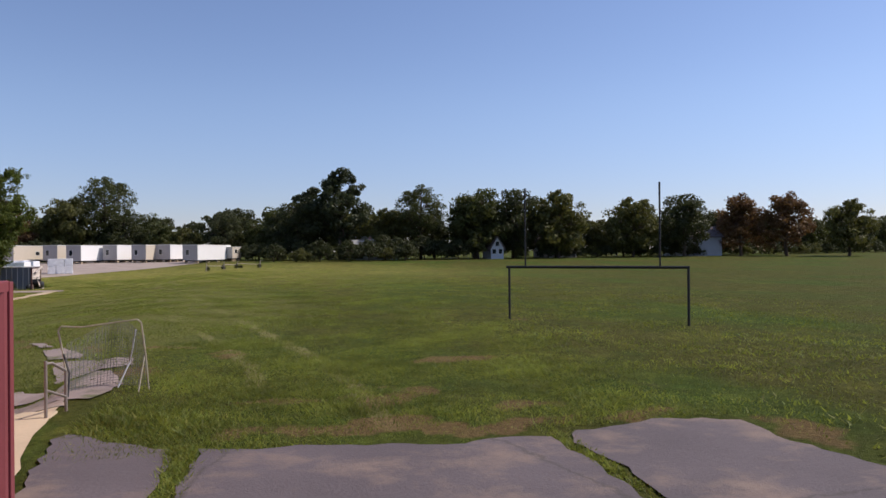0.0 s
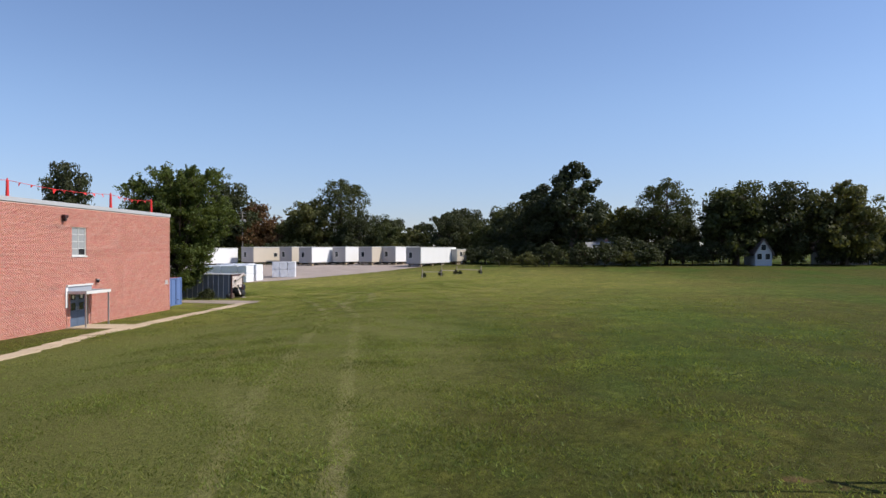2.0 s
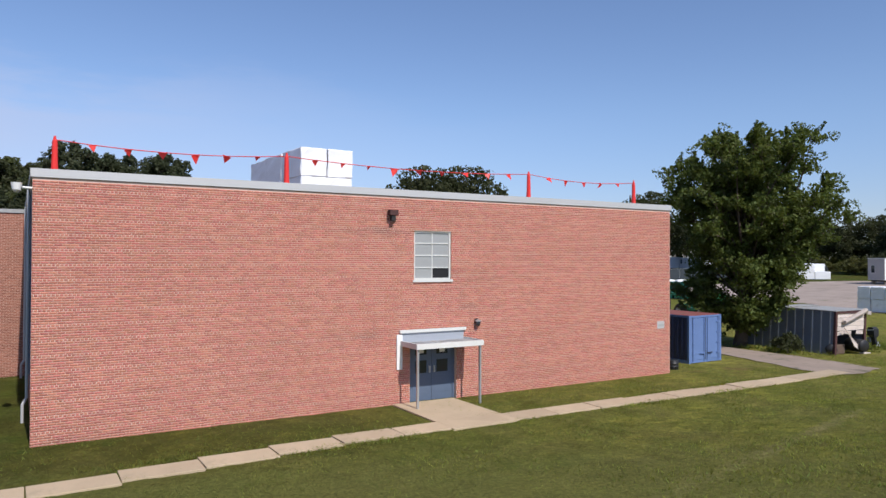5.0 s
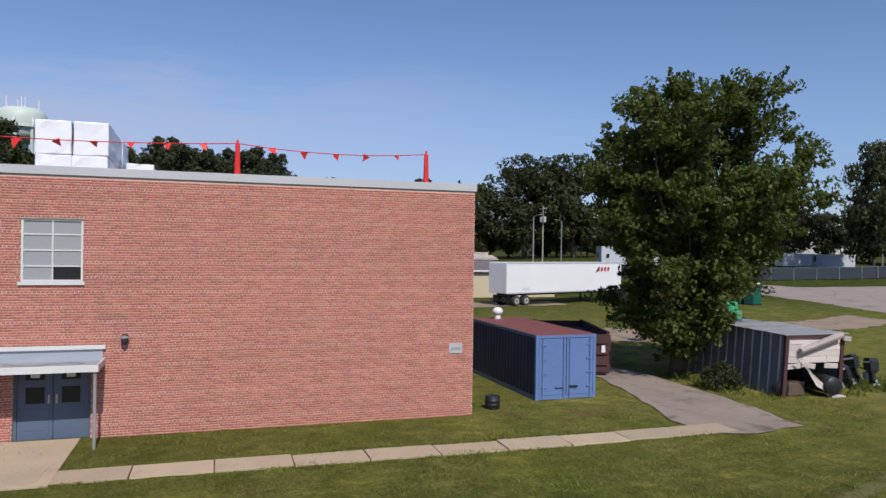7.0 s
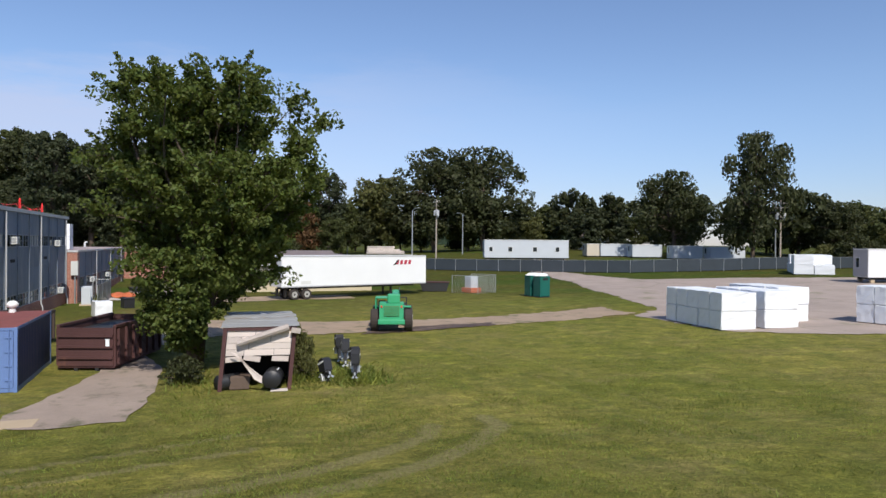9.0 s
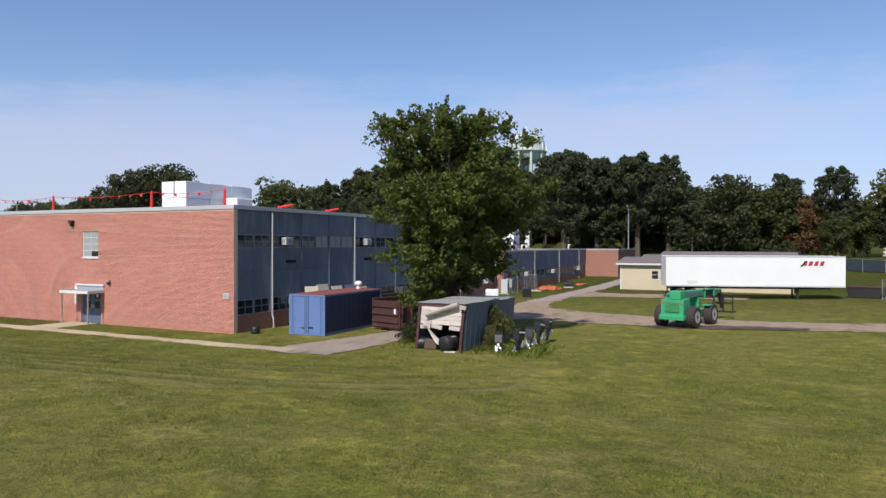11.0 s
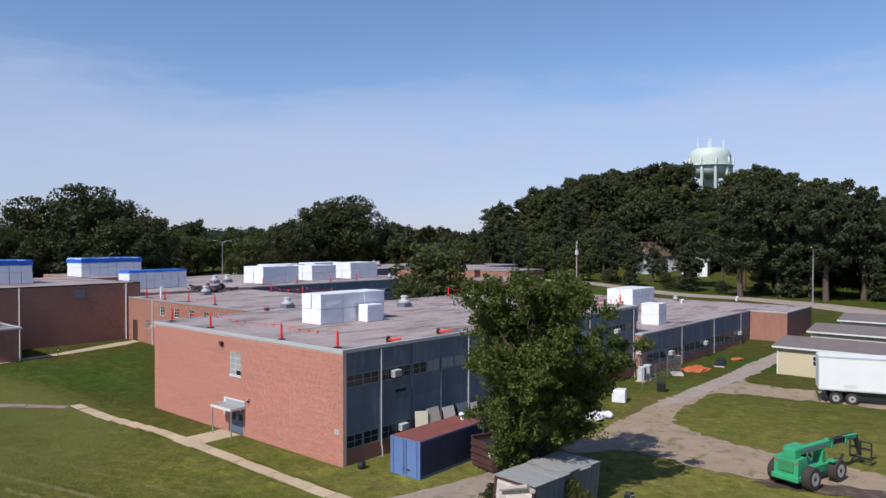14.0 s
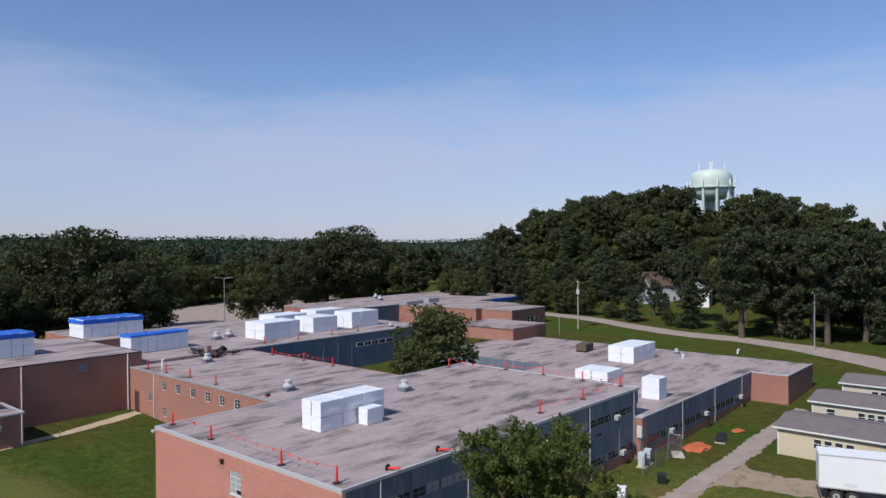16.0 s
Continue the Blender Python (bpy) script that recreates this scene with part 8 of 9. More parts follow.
utility_pole(-131.2, 22.8, 11.0, 40)
utility_pole(-202, 81, 13, 20)
utility_pole(-126.5, 124.6, 11.5, 10)
utility_pole(-60, 196, 13, 10)
utility_pole(-88, 172, 11, 40)
utility_pole(-150, 146, 12, 40)
cable = thing("overhead_cable", "dark overhead cables slung between poles", "cable", (-131.2, 22.8, gz(-131.2, 22.8)))
for k in (0, 1):
    a, b = Vector((0, 0, 10.5 - k)), Vector((-70.8, 58.2, gz(-202, 81) + 12 - k - gz(-131.2, 22.8)))
    pts = [a.lerp(b, t) - Vector((0, 0, 2.2 * 4 * t * (1 - t))) for t in np.linspace(0, 1, 15)]
    part("wire", add_tube(bmesh.new(), pts, 0.025, 4), M_BLACK, cable)

# sawn timber stacked beyond the yard
lum = thing("lumber_stack", "long stack of pale sawn timber on the grass", "lumber stack", (-150, 120.5, gz(-150, 120.5)), 75)
r_ = random.Random(31)
for k in range(5):
    for j in range(4 - (k > 2)):
        o = -1.6 + j * 0.95 + r_.uniform(-0.08, 0.08)
        part("plank_bundle", add_box(bmesh.new(), -4.2 + r_.uniform(-0.5, 0.4), 4.0 + r_.uniform(-0.6, 0.5) - 0.7 * k, o - 0.42, o + 0.42, 0.1 + 0.34 * k, 0.38 + 0.34 * k, 0.02), M_PLANK, lum)

# low rail fence with weeds at the field edge
lf = thing("rail_fence", "low old rail fence with sagging rails in the grass", "fence", (-5.4, 113.1, gz(-5.4, 113.1)))
fp = [(-5.4, 113.1), (-3.0, 116.0), (-1.1, 120.0), (2.4, 122.1)]
for a in fp:
    o = Vector((a[0], a[1], gz(*a))) - Vector(lf.location)
    part("post", rod(o, o + Vector((0.05, 0, 1.2)), 0.08, 0.06, 7), M_POLE_WOOD, lf)
for a, b in zip(fp, fp[1:]):
    o1, o2 = Vector((a[0], a[1], gz(*a) + 0.8)) - Vector(lf.location), Vector((b[0], b[1], gz(*b) + 0.55)) - Vector(lf.location)
    part("rail", rod(o1, o2, 0.05, 0.04, 6), M_POLE_WOOD, lf)


# ---- houses far off ----
def house(x, y, turn, L, W, H, wall_m, roof_m, label, pitch=0.8):
    """Gable end faces -y of its own."""
    h = thing("house", label, "house", (x, y, gz(x, y) - 0.1), turn, "houses beyond the field")
    part("wall", prism([(-W / 2, 0), (W / 2, 0), (W / 2, H), (0, H + W / 2 * pitch), (-W / 2, H)], 0, L, "y"), wall_m, h)
    t = 0.25
    part("roof", prism([(-W / 2 - 0.4, H - 0.4 * pitch), (0, H + W / 2 * pitch + 0.02), (W / 2 + 0.4, H - 0.4 * pitch), (W / 2 + 0.4, H - 0.4 * pitch + t), (0, H + W / 2 * pitch + t + 0.02), (-W / 2 - 0.4, H - 0.4 * pitch + t)], -0.4, L + 0.4, "y"), roof_m, h, "dark gable roof")
    for wx, z in ((-W / 4, 1.2), (W / 4, 1.2), (0, H + 0.3)):
        w = part("window", box(wx - 0.5, wx + 0.5, -0.05, 0.0, z, z + 1.2), M_FRAME, h); part("pane", box(wx - 0.42, wx + 0.42, -0.06, -0.05, z + 0.08, z + 1.12), M_GLASS, w)
    for k in range(3):
        yy = L * (k + 0.7) / 3.4
        w = part("window", box(W / 2, W / 2 + 0.05, yy - 0.5, yy + 0.5, 1.0, 2.2), M_FRAME, h); part("pane", box(W / 2 + 0.05, W / 2 + 0.06, yy - 0.42, yy + 0.42, 1.08, 2.12), M_GLASS, w)
    part("chimney", box(0.4, 1.0, L * 0.6, L * 0.6 + 0.6, H, H + W / 2 * pitch + 0.9), M_BRICK_X, h)
    return h


house(54.5, 153.5, 0, 6, 3.0, 2.6, M_GREY_SIDING, M_SHINGLE, "small white gable house under dark trees", 1.6)
house(77, 160, 60, 10, 6, 3.0, M_WHITE, M_SHINGLE, "white gable house with a dark roof", 1.1)
house(33, 160, 80, 10, 7, 2.6, M_GREY_SIDING, M_SHED_ROOF, "low grey house with a pale roof behind shrubs", 0.5)
house(27, 163, 20, 8, 5, 3, M_WHITE, M_SHED_ROOF, "white house half hidden by trees", 0.9)
house(118, 163, 78, 12, 8, 5.0, M_GREY_SIDING, M_SHINGLE, "two-storey pale house above the hedge", 0.6)
house(-186, 12, 60, 10, 8, 5.5, M_GREY_SIDING, M_BROWN, "white house among the pines on the slope", 0.9)
house(-188, 27, 100, 9, 7, 4.5, M_WHITE, M_SHED_ROOF, "pale house among the pines on the slope", 0.7)
house(-196, 62, 80, 9, 7, 3.5, M_BRICK_X, M_SHINGLE, "brick house among the pines on the slope", 0.7)
house(-150, 178, 120, 9, 7, 3.5, M_GREY_SIDING, M_SHINGLE, "grey house behind trees", 0.6)

# ---- trees ----
def leaf_quads(centres, rng, size, spread, per, flat=0.0, droop=0.0):
    """Small diamond leaves scattered round cluster centres."""
    c = np.repeat(centres, per, 0)
    n = len(c)
    p = c + rng.normal(0, 1, (n, 3)) * spread
    a = rng.normal(0, 1, (n, 3)); a[:, 2] = a[:, 2] * (1 - flat) - droop
    a /= np.linalg.norm(a, axis=1, keepdims=True)
    b = np.cross(a, rng.normal(0, 1, (n, 3)))
    b /= np.linalg.norm(b, axis=1, keepdims=True)
    s = size * rng.uniform(0.6, 1.3, (n, 1))
    return np.stack([p - a * s, p + b * s * 0.55, p + a * s, p - b * s * 0.55], 1)


def limb(bm, a, b, r0, r1, rng, bend=0.12, n=6, steps=4):
    """A crooked, tapering limb; gives back its points."""
    a, b = np.array(a, float), np.array(b, float)
    side = rng.normal(0, 1, 3) * np.linalg.norm(b - a) * bend
    pts = [a + (b - a) * t + side * math.sin(math.pi * t) for t in np.linspace(0, 1, steps + 1)]
    for k in range(steps):
        add_rod(bm, pts[k], pts[k + 1], r0 + (r1 - r0) * k / steps, r0 + (r1 - r0) * (k + 1) / steps, n, cap=False)
    return pts


def puff_quads(centres, radii, rng, per, size, jitter=0.6, sky=0.3):
    """Leaves round the skins of small clumps, facing outwards with some chance, so that each clump has a lit and a shaded side."""
    c, r = np.repeat(centres, per, 0), np.repeat(radii, per, 0)
    n = len(c)
    d = rng.normal(0, 1, (n, 3)); d[:, 2] += sky
    d /= np.linalg.norm(d, axis=1, keepdims=True)
    p = c + d * r * np.sqrt(rng.uniform(0.25, 1.0, (n, 1)))
    nrm = d + rng.normal(0, jitter, (n, 3))
    nrm /= np.linalg.norm(nrm, axis=1, keepdims=True)
    a = np.cross(nrm, rng.normal(0, 1, (n, 3)))
    a /= np.linalg.norm(a, axis=1, keepdims=True)
    b = np.cross(nrm, a)
    s = size * rng.uniform(0.6, 1.3, (n, 1))
    return np.stack([p - a * s, p + b * s * 0.6, p + a * s, p - b * s * 0.6], 1)


def broad_tree(seed, height, width, low, leaves, size, form="round", limbs=9):
    """Trunk bmesh and leaf quads for a broad-leaved tree: limbs end in boughs, each bough a heap of leafy clumps."""
    rng = np.random.RandomState(seed)
    bm = bmesh.new()
    bole = max(height * 0.3, low)
    r = 0.026 * height * (0.8 if form == "thin" else 1.0)
    lean = rng.uniform(-0.03, 0.03, 2) * height
    fork = np.array([lean[0] * 0.3, lean[1] * 0.3, bole])
    limb(bm, (0, 0, -0.2), fork, r, r * 0.75, rng, 0.03, 8)
    limb(bm, fork, (lean[0], lean[1], height * 0.88), r * 0.7, 0.03, rng, 0.05, 6, 6)
    heads, sizes = [], []
    wide = {"round": 0.23, "spread": 0.24, "thin": 0.16}[form]
    for k in range(limbs + 3):
        ang = 2.4 * k + rng.uniform(-0.4, 0.4)
        u = (k + 0.5) / (limbs + 3) if k < limbs else 0.94 - 0.06 * (k - limbs)
        env = math.sin(math.pi * min(1.0, 0.16 + 0.74 * u)) ** 0.75
        if form == "spread":
            env = math.cos(0.5 * math.pi * u) ** 0.6
        R = width * wide * rng.uniform(0.8, 1.2) * (0.75 + 0.25 * env)
        out = max(0.0, width / 2 * env - R * 0.75) * rng.uniform(0.75, 1.08)
        z = low + R * 0.7 + (height - low - 1.5 * R) * u
        head = np.array([math.cos(ang) * out + lean[0] * u, math.sin(ang) * out + lean[1] * u, z])
        start = fork * (1 - 0.6 * u) + np.array([lean[0], lean[1], height * 0.8]) * 0.6 * u
        start[2] = min(start[2], max(bole * 0.8, z - 0.1 * height))
        pts = limb(bm, start, head, r * (0.42 - 0.2 * u), 0.04, rng, 0.1, 5, 4)
        for _ in range(9 if form != "thin" else 7):
            d = rng.normal(0, 1, 3); d[2] = d[2] * 0.8 + 0.15
            d /= np.linalg.norm(d)
            c = head + d * R * rng.uniform(0.55, 0.95) * np.array([1.0, 1.0, 0.75])
            c[2] = max(c[2], low + 0.25)
            limb(bm, pts[3], c, 0.05, 0.015, rng, 0.1, 3, 1)
            heads.append(c); sizes.append(R * rng.uniform(0.36, 0.58) * np.array([1.0, 1.0, 0.72]))
    heads, sizes = np.array(heads), np.array(sizes)
    q = puff_quads(heads, sizes, rng, max(6, int(leaves / len(heads))), size, 0.55, 0.25)
    stray = leaf_quads(heads, rng, size * 0.8, width * 0.035, max(2, int(leaves / len(heads) * 0.1)), 0.25, 0.15)
    return bm, np.concatenate([q, stray])


def elm_tree(seed):
    """The large elm: steep limbs that fan out of a short bole, a crown widest high up, and long shoots that stand out of it."""
    rng = np.random.RandomState(seed)
    bm = bmesh.new()
    limb(bm, (0, 0, -0.2), (0.1, 0.2, 2.0), 0.42, 0.34, rng, 0.03, 10)
    heights = np.array([0.4, 1.7, 3.0, 4.0, 5.2, 6.3, 7.5, 8.7, 10.0, 11.0, 12.0, 12.8, 13.3])
    reach = np.array([1.0, 2.0, 3.2, 3.7, 3.6, 3.9, 4.5, 5.1, 5.3, 5.0, 4.0, 2.8, 1.4])
    mid = np.array([0.45, 0.95])
    heads, sizes, shoots, cone = [], [], [], []
    for k in range(138):
        ang = 2.4 * k + rng.uniform(-0.35, 0.35)
        z = 1.2 + 10.7 * rng.permutation(12)[k % 12] / 12 + rng.uniform(0, 0.9) if k % 3 else rng.uniform(4.5, 11.8)
        R = float(np.interp(z, heights, reach)) * (1 + 0.14 * math.sin(3 * ang + 0.9 * z) + rng.uniform(-0.1, 0.12))
        # the field side keeps its skirt; the side over the shed is bare below
        if math.sin(ang) > 0.1 and z < 3.4:
            z += 2.2
        f = rng.uniform(0.82, 1.0) if k % 3 else rng.uniform(0.15, 0.7)
        # the leading shoots fill the head of the crown
        if k >= 120:
            z, f = rng.uniform(10.8, 12.3), rng.uniform(0.1, 0.75)
        end = np.array([mid[0] * z / 8 + math.cos(ang) * (R - 0.8) * f, mid[1] * min(1, z / 8) + math.sin(ang) * (R - 0.8) * f, z])
        base = np.array([0.1, 0.2, min(1.0 + 0.42 * z * rng.uniform(0.6, 1.0), 5.5)])
        base[:2] += mid * base[2] / 14
        pts = limb(bm, base, end, 0.03 + 0.007 * z, 0.02, rng, 0.07, 5, 5)
        rise = np.array([math.cos(ang) * 0.8, math.sin(ang) * 0.8, 0.15 + 0.75 * (z / 13)])
        for j in range(3, 6):
            for _ in range(3):
                d = rng.normal(0, 0.62, 3) + rise
                d /= np.linalg.norm(d)
                ln = rng.uniform(0.5, 1.25)
                e = pts[j] + d * ln
                e[2] = max(e[2], 0.5)
                limb(bm, pts[j], e, 0.028, 0.008, rng, 0.1, 3, 1)
                for w in (0.45, 1.0):
                    heads.append(pts[j] * (1 - w) + e * w)
                    g = rng.uniform(0.24, 0.6)
                    sizes.append(np.array([g, g, 0.7 * g]))
        for _ in range(2):
            d = np.array([math.cos(ang) * (0.9 - 0.05 * z), math.sin(ang) * (0.9 - 0.05 * z), 0.12 * z / 1.6]) + rng.normal(0, 0.3, 3)
            d /= np.linalg.norm(d)
            e = end + d * rng.uniform(0.7, 1.35)
            e[2] = max(e[2], 0.5)
            limb(bm, end, e, 0.02, 0.006, rng, 0.12, 3, 1)
            for w in np.linspace(0.25, 1.0, 6):
                shoots.append(end * (1 - w) + e * w); cone.append(0.24 * (1.15 - w))
    q = puff_quads(np.array(heads), np.array(sizes), rng, 44, 0.1, 0.75, 0.2)
    cone = np.array(cone)[:, None]
    t = puff_quads(np.array(shoots), np.repeat(cone, 3, 1) + 0.05, rng, 16, 0.085, 0.9, 0.0)
    q = np.concatenate([q, t])
    c = q.mean(1)
    q = q[~((c[:, 1] > 0.55) & (c[:, 2] < 2.7 + 0.5 * np.sin(c[:, 0] * 2.1)))]
    q[:, :, 2] = np.maximum(q[:, :, 2], 0.12)
    return bm, q


def pine_tree(seed, height, width, leaves, size, bare=0.25):
    """Bole with whorls of level boughs, each carrying flat plates of needles, uneven in reach."""
    rng = np.random.RandomState(seed)
    bm = bmesh.new()
    limb(bm, (0, 0, -0.2), (0, 0, height * 0.98), 0.016 * height, 0.03, rng, 0.01, 7, 5)
    heads, sizes = [], []
    tiers = 15
    for k in range(tiers):
        t = (k + rng.uniform(-0.3, 0.3)) / tiers
        z = height * (bare + (0.97 - bare) * max(0, t))
        gap = rng.uniform(0, 6.28)
        for m in range(5 if t < 0.8 else 3):
            ang = 2.4 * k + 1.256 * m + rng.uniform(-0.4, 0.4)
            out = width / 2 * (1.02 - max(0, t)) ** 0.62 * rng.uniform(0.5, 1.15) * (0.8 if t < 0.1 else 1) * (0.78 + 0.34 * math.sin(ang + gap)) * (0.82 + 0.3 * math.sin(9.0 * t + height)) + 0.25
            e = np.array([math.cos(ang) * out, math.sin(ang) * out, z + out * rng.uniform(-0.05, 0.3)])
            limb(bm, (0, 0, z), e, 0.07, 0.015, rng, 0.05, 3, 2)
            for w in (0.4, 0.72, 1.0):
                if out * w < 0.5 and t < 0.8:
                    continue
                g = width * rng.uniform(0.07, 0.145) * (1.1 - 0.4 * max(0, t))
                heads.append(np.array([0, 0, z]) * (1 - w) + e * w); sizes.append((g, g, g * rng.uniform(0.36, 0.6)))
    heads.append(np.array([0, 0, height * 0.97])); sizes.append((0.4, 0.4, 0.8))
    q = puff_quads(np.array(heads), np.array(sizes), rng, max(4, int(leaves / len(heads))), size, 0.6, 0.35)
    return bm, q


def make_tree(name, label, built, leaf, at, turn=0.0, category="tree"):
    bm, q = built
    t = thing(name, label, category, at, turn)
    part("trunk", bm, M_BARK, t, "brown bark", smooth=True)
    c = new("crown", quads_mesh("crown", q, leaf))
    c.parent = t
    return t


make_tree("elm_tree", "large spreading green elm tree beside a metal shed", elm_tree(11), M_LEAF, (-25.6, 82.2, 0.0)).scale = (0.97, 0.97, 0.965)

# a stock of woodland trees, each built once and then copied
stock = {}


def stock_tree(kind):
    if kind not in stock:
        make = {
            "oak": lambda: ("oak_tree", "dark green oak tree in the woods", broad_tree(21, 17, 15, 1.0, 9500, 0.31, "round", 13), M_LEAF_A),
            "maple": lambda: ("maple_tree", "green maple tree in the tree line", broad_tree(22, 15, 13, 0.6, 8500, 0.30, "round", 12), M_LEAF_B),
            "olive": lambda: ("ash_tree", "olive-green ash tree in the tree line", broad_tree(23, 14, 12, 0.6, 7500, 0.31, "round", 11), M_LEAF_C),
            "autumn": lambda: ("cherry_tree", "reddish-brown turning tree in the tree line", broad_tree(24, 12, 11, 0.8, 8000, 0.24, "spread", 10), M_LEAF_D),
            "tall": lambda: ("poplar_tree", "tall thin-crowned tree with gaps in its crown", broad_tree(25, 21, 13.5, 5.5, 9000, 0.25, "round", 17), M_LEAF_B),
            "far_oak": lambda: ("oak_tree", "dark green oak tree deep in the woods", broad_tree(41, 17, 15, 1.0, 4200, 0.52, "round", 11), M_LEAF_A),
            "far_maple": lambda: ("maple_tree", "green maple tree deep in the woods", broad_tree(42, 15, 13, 0.6, 4000, 0.50, "round", 10), M_LEAF_B),
            "pine": lambda: ("pine_tree", "tall dark green pine tree", broad_tree(26, 22, 10.5, 4.0, 9500, 0.29, "round", 18), M_NEEDLE),
            "lean_pine": lambda: ("pine_tree", "tall ragged pine tree with level boughs", pine_tree(36, 23, 9.0, 7000, 0.30, 0.4), M_NEEDLE),
            "broadpine": lambda: ("pine_tree", "broad old pine tree with a dark uneven crown", broad_tree(33, 22, 12, 3.5, 11000, 0.33, "round", 15), M_NEEDLE),
            "cone": lambda: ("spruce_tree", "dense dark conifer reaching the ground", pine_tree(27, 15, 11, 7500, 0.32, 0.06), M_NEEDLE),
            "bush": lambda: ("bush", "dense green bush at the field edge", broad_tree(28, 5, 7, 0.1, 3200, 0.21, "spread", 9), M_LEAF_A),
            "scrub": lambda: ("bush", "tangled brownish-green scrub bush at the field edge", broad_tree(29, 4, 7, 0.0, 3200, 0.19, "spread", 9), M_LEAF_C),
        }[kind]
        stock[kind] = [make(), None]
    return stock[kind]


def plant(kind, x, y, scale=1.0, turn=0.0, sink=0.0):
    (name, label, built, leaf), first = stock_tree(kind)
    z = gz(x, y) - 0.05 - sink
    if first is None:
        t = make_tree(name, label, built, leaf, (0, 0, 0), 0, "bush" if name == "bush" else "tree")
        t["group"] = "tree line"
        stock[kind][1] = t
        t.matrix_basis = pose(x, y, z, 0, 0, turn) @ Matrix.Diagonal((scale, scale, scale, 1))
        return t
    t = copy_thing(first, pose(x, y, z, 0, 0, turn))
    t.scale = (scale, scale, scale)
    return t


def tree_row(seed, line, step, kinds, depth=8.0, smin=0.8, smax=1.2):
    rnd = random.Random(seed)
    for (xa, ya), (xb, yb) in zip(line, line[1:]):
        n = max(1, int(math.hypot(xb - xa, yb - ya) / step))
        nxv, nyv = -(yb - ya), xb - xa
        ln = math.hypot(nxv, nyv)
        for k in range(n):
            t = (k + rnd.uniform(0.2, 0.8)) / n
            d = rnd.uniform(-depth, depth)
            kind, size, turn = rnd.choice(kinds), rnd.uniform(smin, smax), rnd.uniform(0, 360)
            x, y = xa + (xb - xa) * t + nxv / ln * d, ya + (yb - ya) * t + nyv / ln * d
            # a clearing before the water tower
            if -300 < x < -205 and abs(y - 0.9 - 0.378 * (x + 268.5)) < 10:
                size *= 0.42
            # gardens before the houses on the slope
            if -184 < x < -140 and abs(y - 17 - 0.475 * (x + 185)) < 5:
                size *= 0.5
            # the parking lot behind the rear block
            if -104 < y < -46 and abs(x + 88 + 0.55 * (-55 - y)) < 8 + 0.06 * (-46 - y):
                continue
            plant(kind, x, y, size, turn)


# tree line beyond the playing field
tree_row(1, [(-8, 172), (20, 166), (60, 162), (110, 168), (170, 190), (260, 230)], 6.5, ["oak", "maple", "oak", "olive", "maple"], 4, 0.6, 0.92)
tree_row(13, [(-10, 190), (30, 180), (80, 182), (150, 200), (260, 250)], 9.0, ["far_oak", "far_maple", "far_oak"], 6, 0.6, 0.85)
tree_row(2, [(-4, 164), (30, 155), (48, 154)], 4.2, ["bush", "bush", "scrub"], 1.5, 0.7, 1.15)
tree_row(14, [(60, 155), (110, 160), (200, 190)], 4.5, ["bush", "bush", "scrub"], 1.5, 0.6, 0.9)
tree_row(3, [(-130, 205), (-85, 205), (-45, 206), (-10, 194)], 6.5, ["olive", "autumn", "maple", "oak"], 4, 0.55, 0.8)
tree_row(15, [(-120, 222), (-60, 218), (-10, 208)], 9.0, ["far_oak", "far_maple"], 6, 0.6, 0.85)
tree_row(16, [(-100, 192), (-50, 190), (-10, 178)], 4.5, ["bush", "scrub"], 2, 0.8, 1.2)
# the trees that stand out of the line
for i_, (kind, x, y, s_) in enumerate((
        ("broadpine", 20.5, 163, 0.97), ("broadpine", 14, 171, 0.8), ("tall", 38.5, 161, 0.84), ("maple", 51, 157, 1.12), ("oak", 60, 158, 1.0), ("olive", 70, 155, 1.2), ("oak", -2, 182, 0.78), ("maple", 7, 178, 0.9),
        ("olive", -44, 202, 1.25), ("autumn", -59, 203, 1.4), ("maple", -25, 208, 0.88), ("oak", 104, 156, 0.95), ("autumn", 122, 158, 1.4), ("autumn", 130, 151, 1.4), ("olive", 90, 156, 1.1), ("olive", 140, 142, 1.05),
        ("oak", -66, 198, 1.3), ("tall", -36, 205, 1.1), ("oak", -151, 132, 1.5), ("oak", -148, 143, 1.5), ("olive", -160, 121, 1.4), ("oak", -111, 168, 1.05),
        ("pine", -154, 75, 1.1), ("pine", -155, 65, 1.12), ("pine", -146, 70, 1.1), ("pine", -151, 60, 1.1), ("pine", -145, 54, 1.15), ("oak", -152, 87, 1.1), ("maple", -155, 96, 1.1), ("autumn", -155, 102, 1.1), ("pine", -154, 108, 0.9))):
    plant(kind, x, y, s_, 37 * i_)
plant("oak", -92, 170, 1.4, 200).scale = (0.9, 0.9, 1.4)
# woods behind the school and up the hill
tree_row(4, [(-155, 118), (-168, 80), (-162, 40), (-158, 5), (-165, -40)], 5.5, ["pine", "lean_pine", "maple", "oak", "lean_pine"], 6, 0.62, 0.92)
tree_row(17, [(-146, 112), (-154, 80), (-152, 45), (-150, 8), (-156, -40)], 7, ["bush", "cone", "maple", "bush"], 3, 0.5, 0.8)
tree_row(5, [(-185, 130), (-190, 70), (-190, 0), (-190, -60)], 6.5, ["lean_pine", "far_oak", "far_maple", "far_oak"], 9, 0.7, 0.95)
tree_row(6, [(-218, 120), (-224, 60), (-224, -10), (-220, -70)], 6.5, ["far_oak", "far_maple", "far_oak"], 9, 0.85, 1.1)
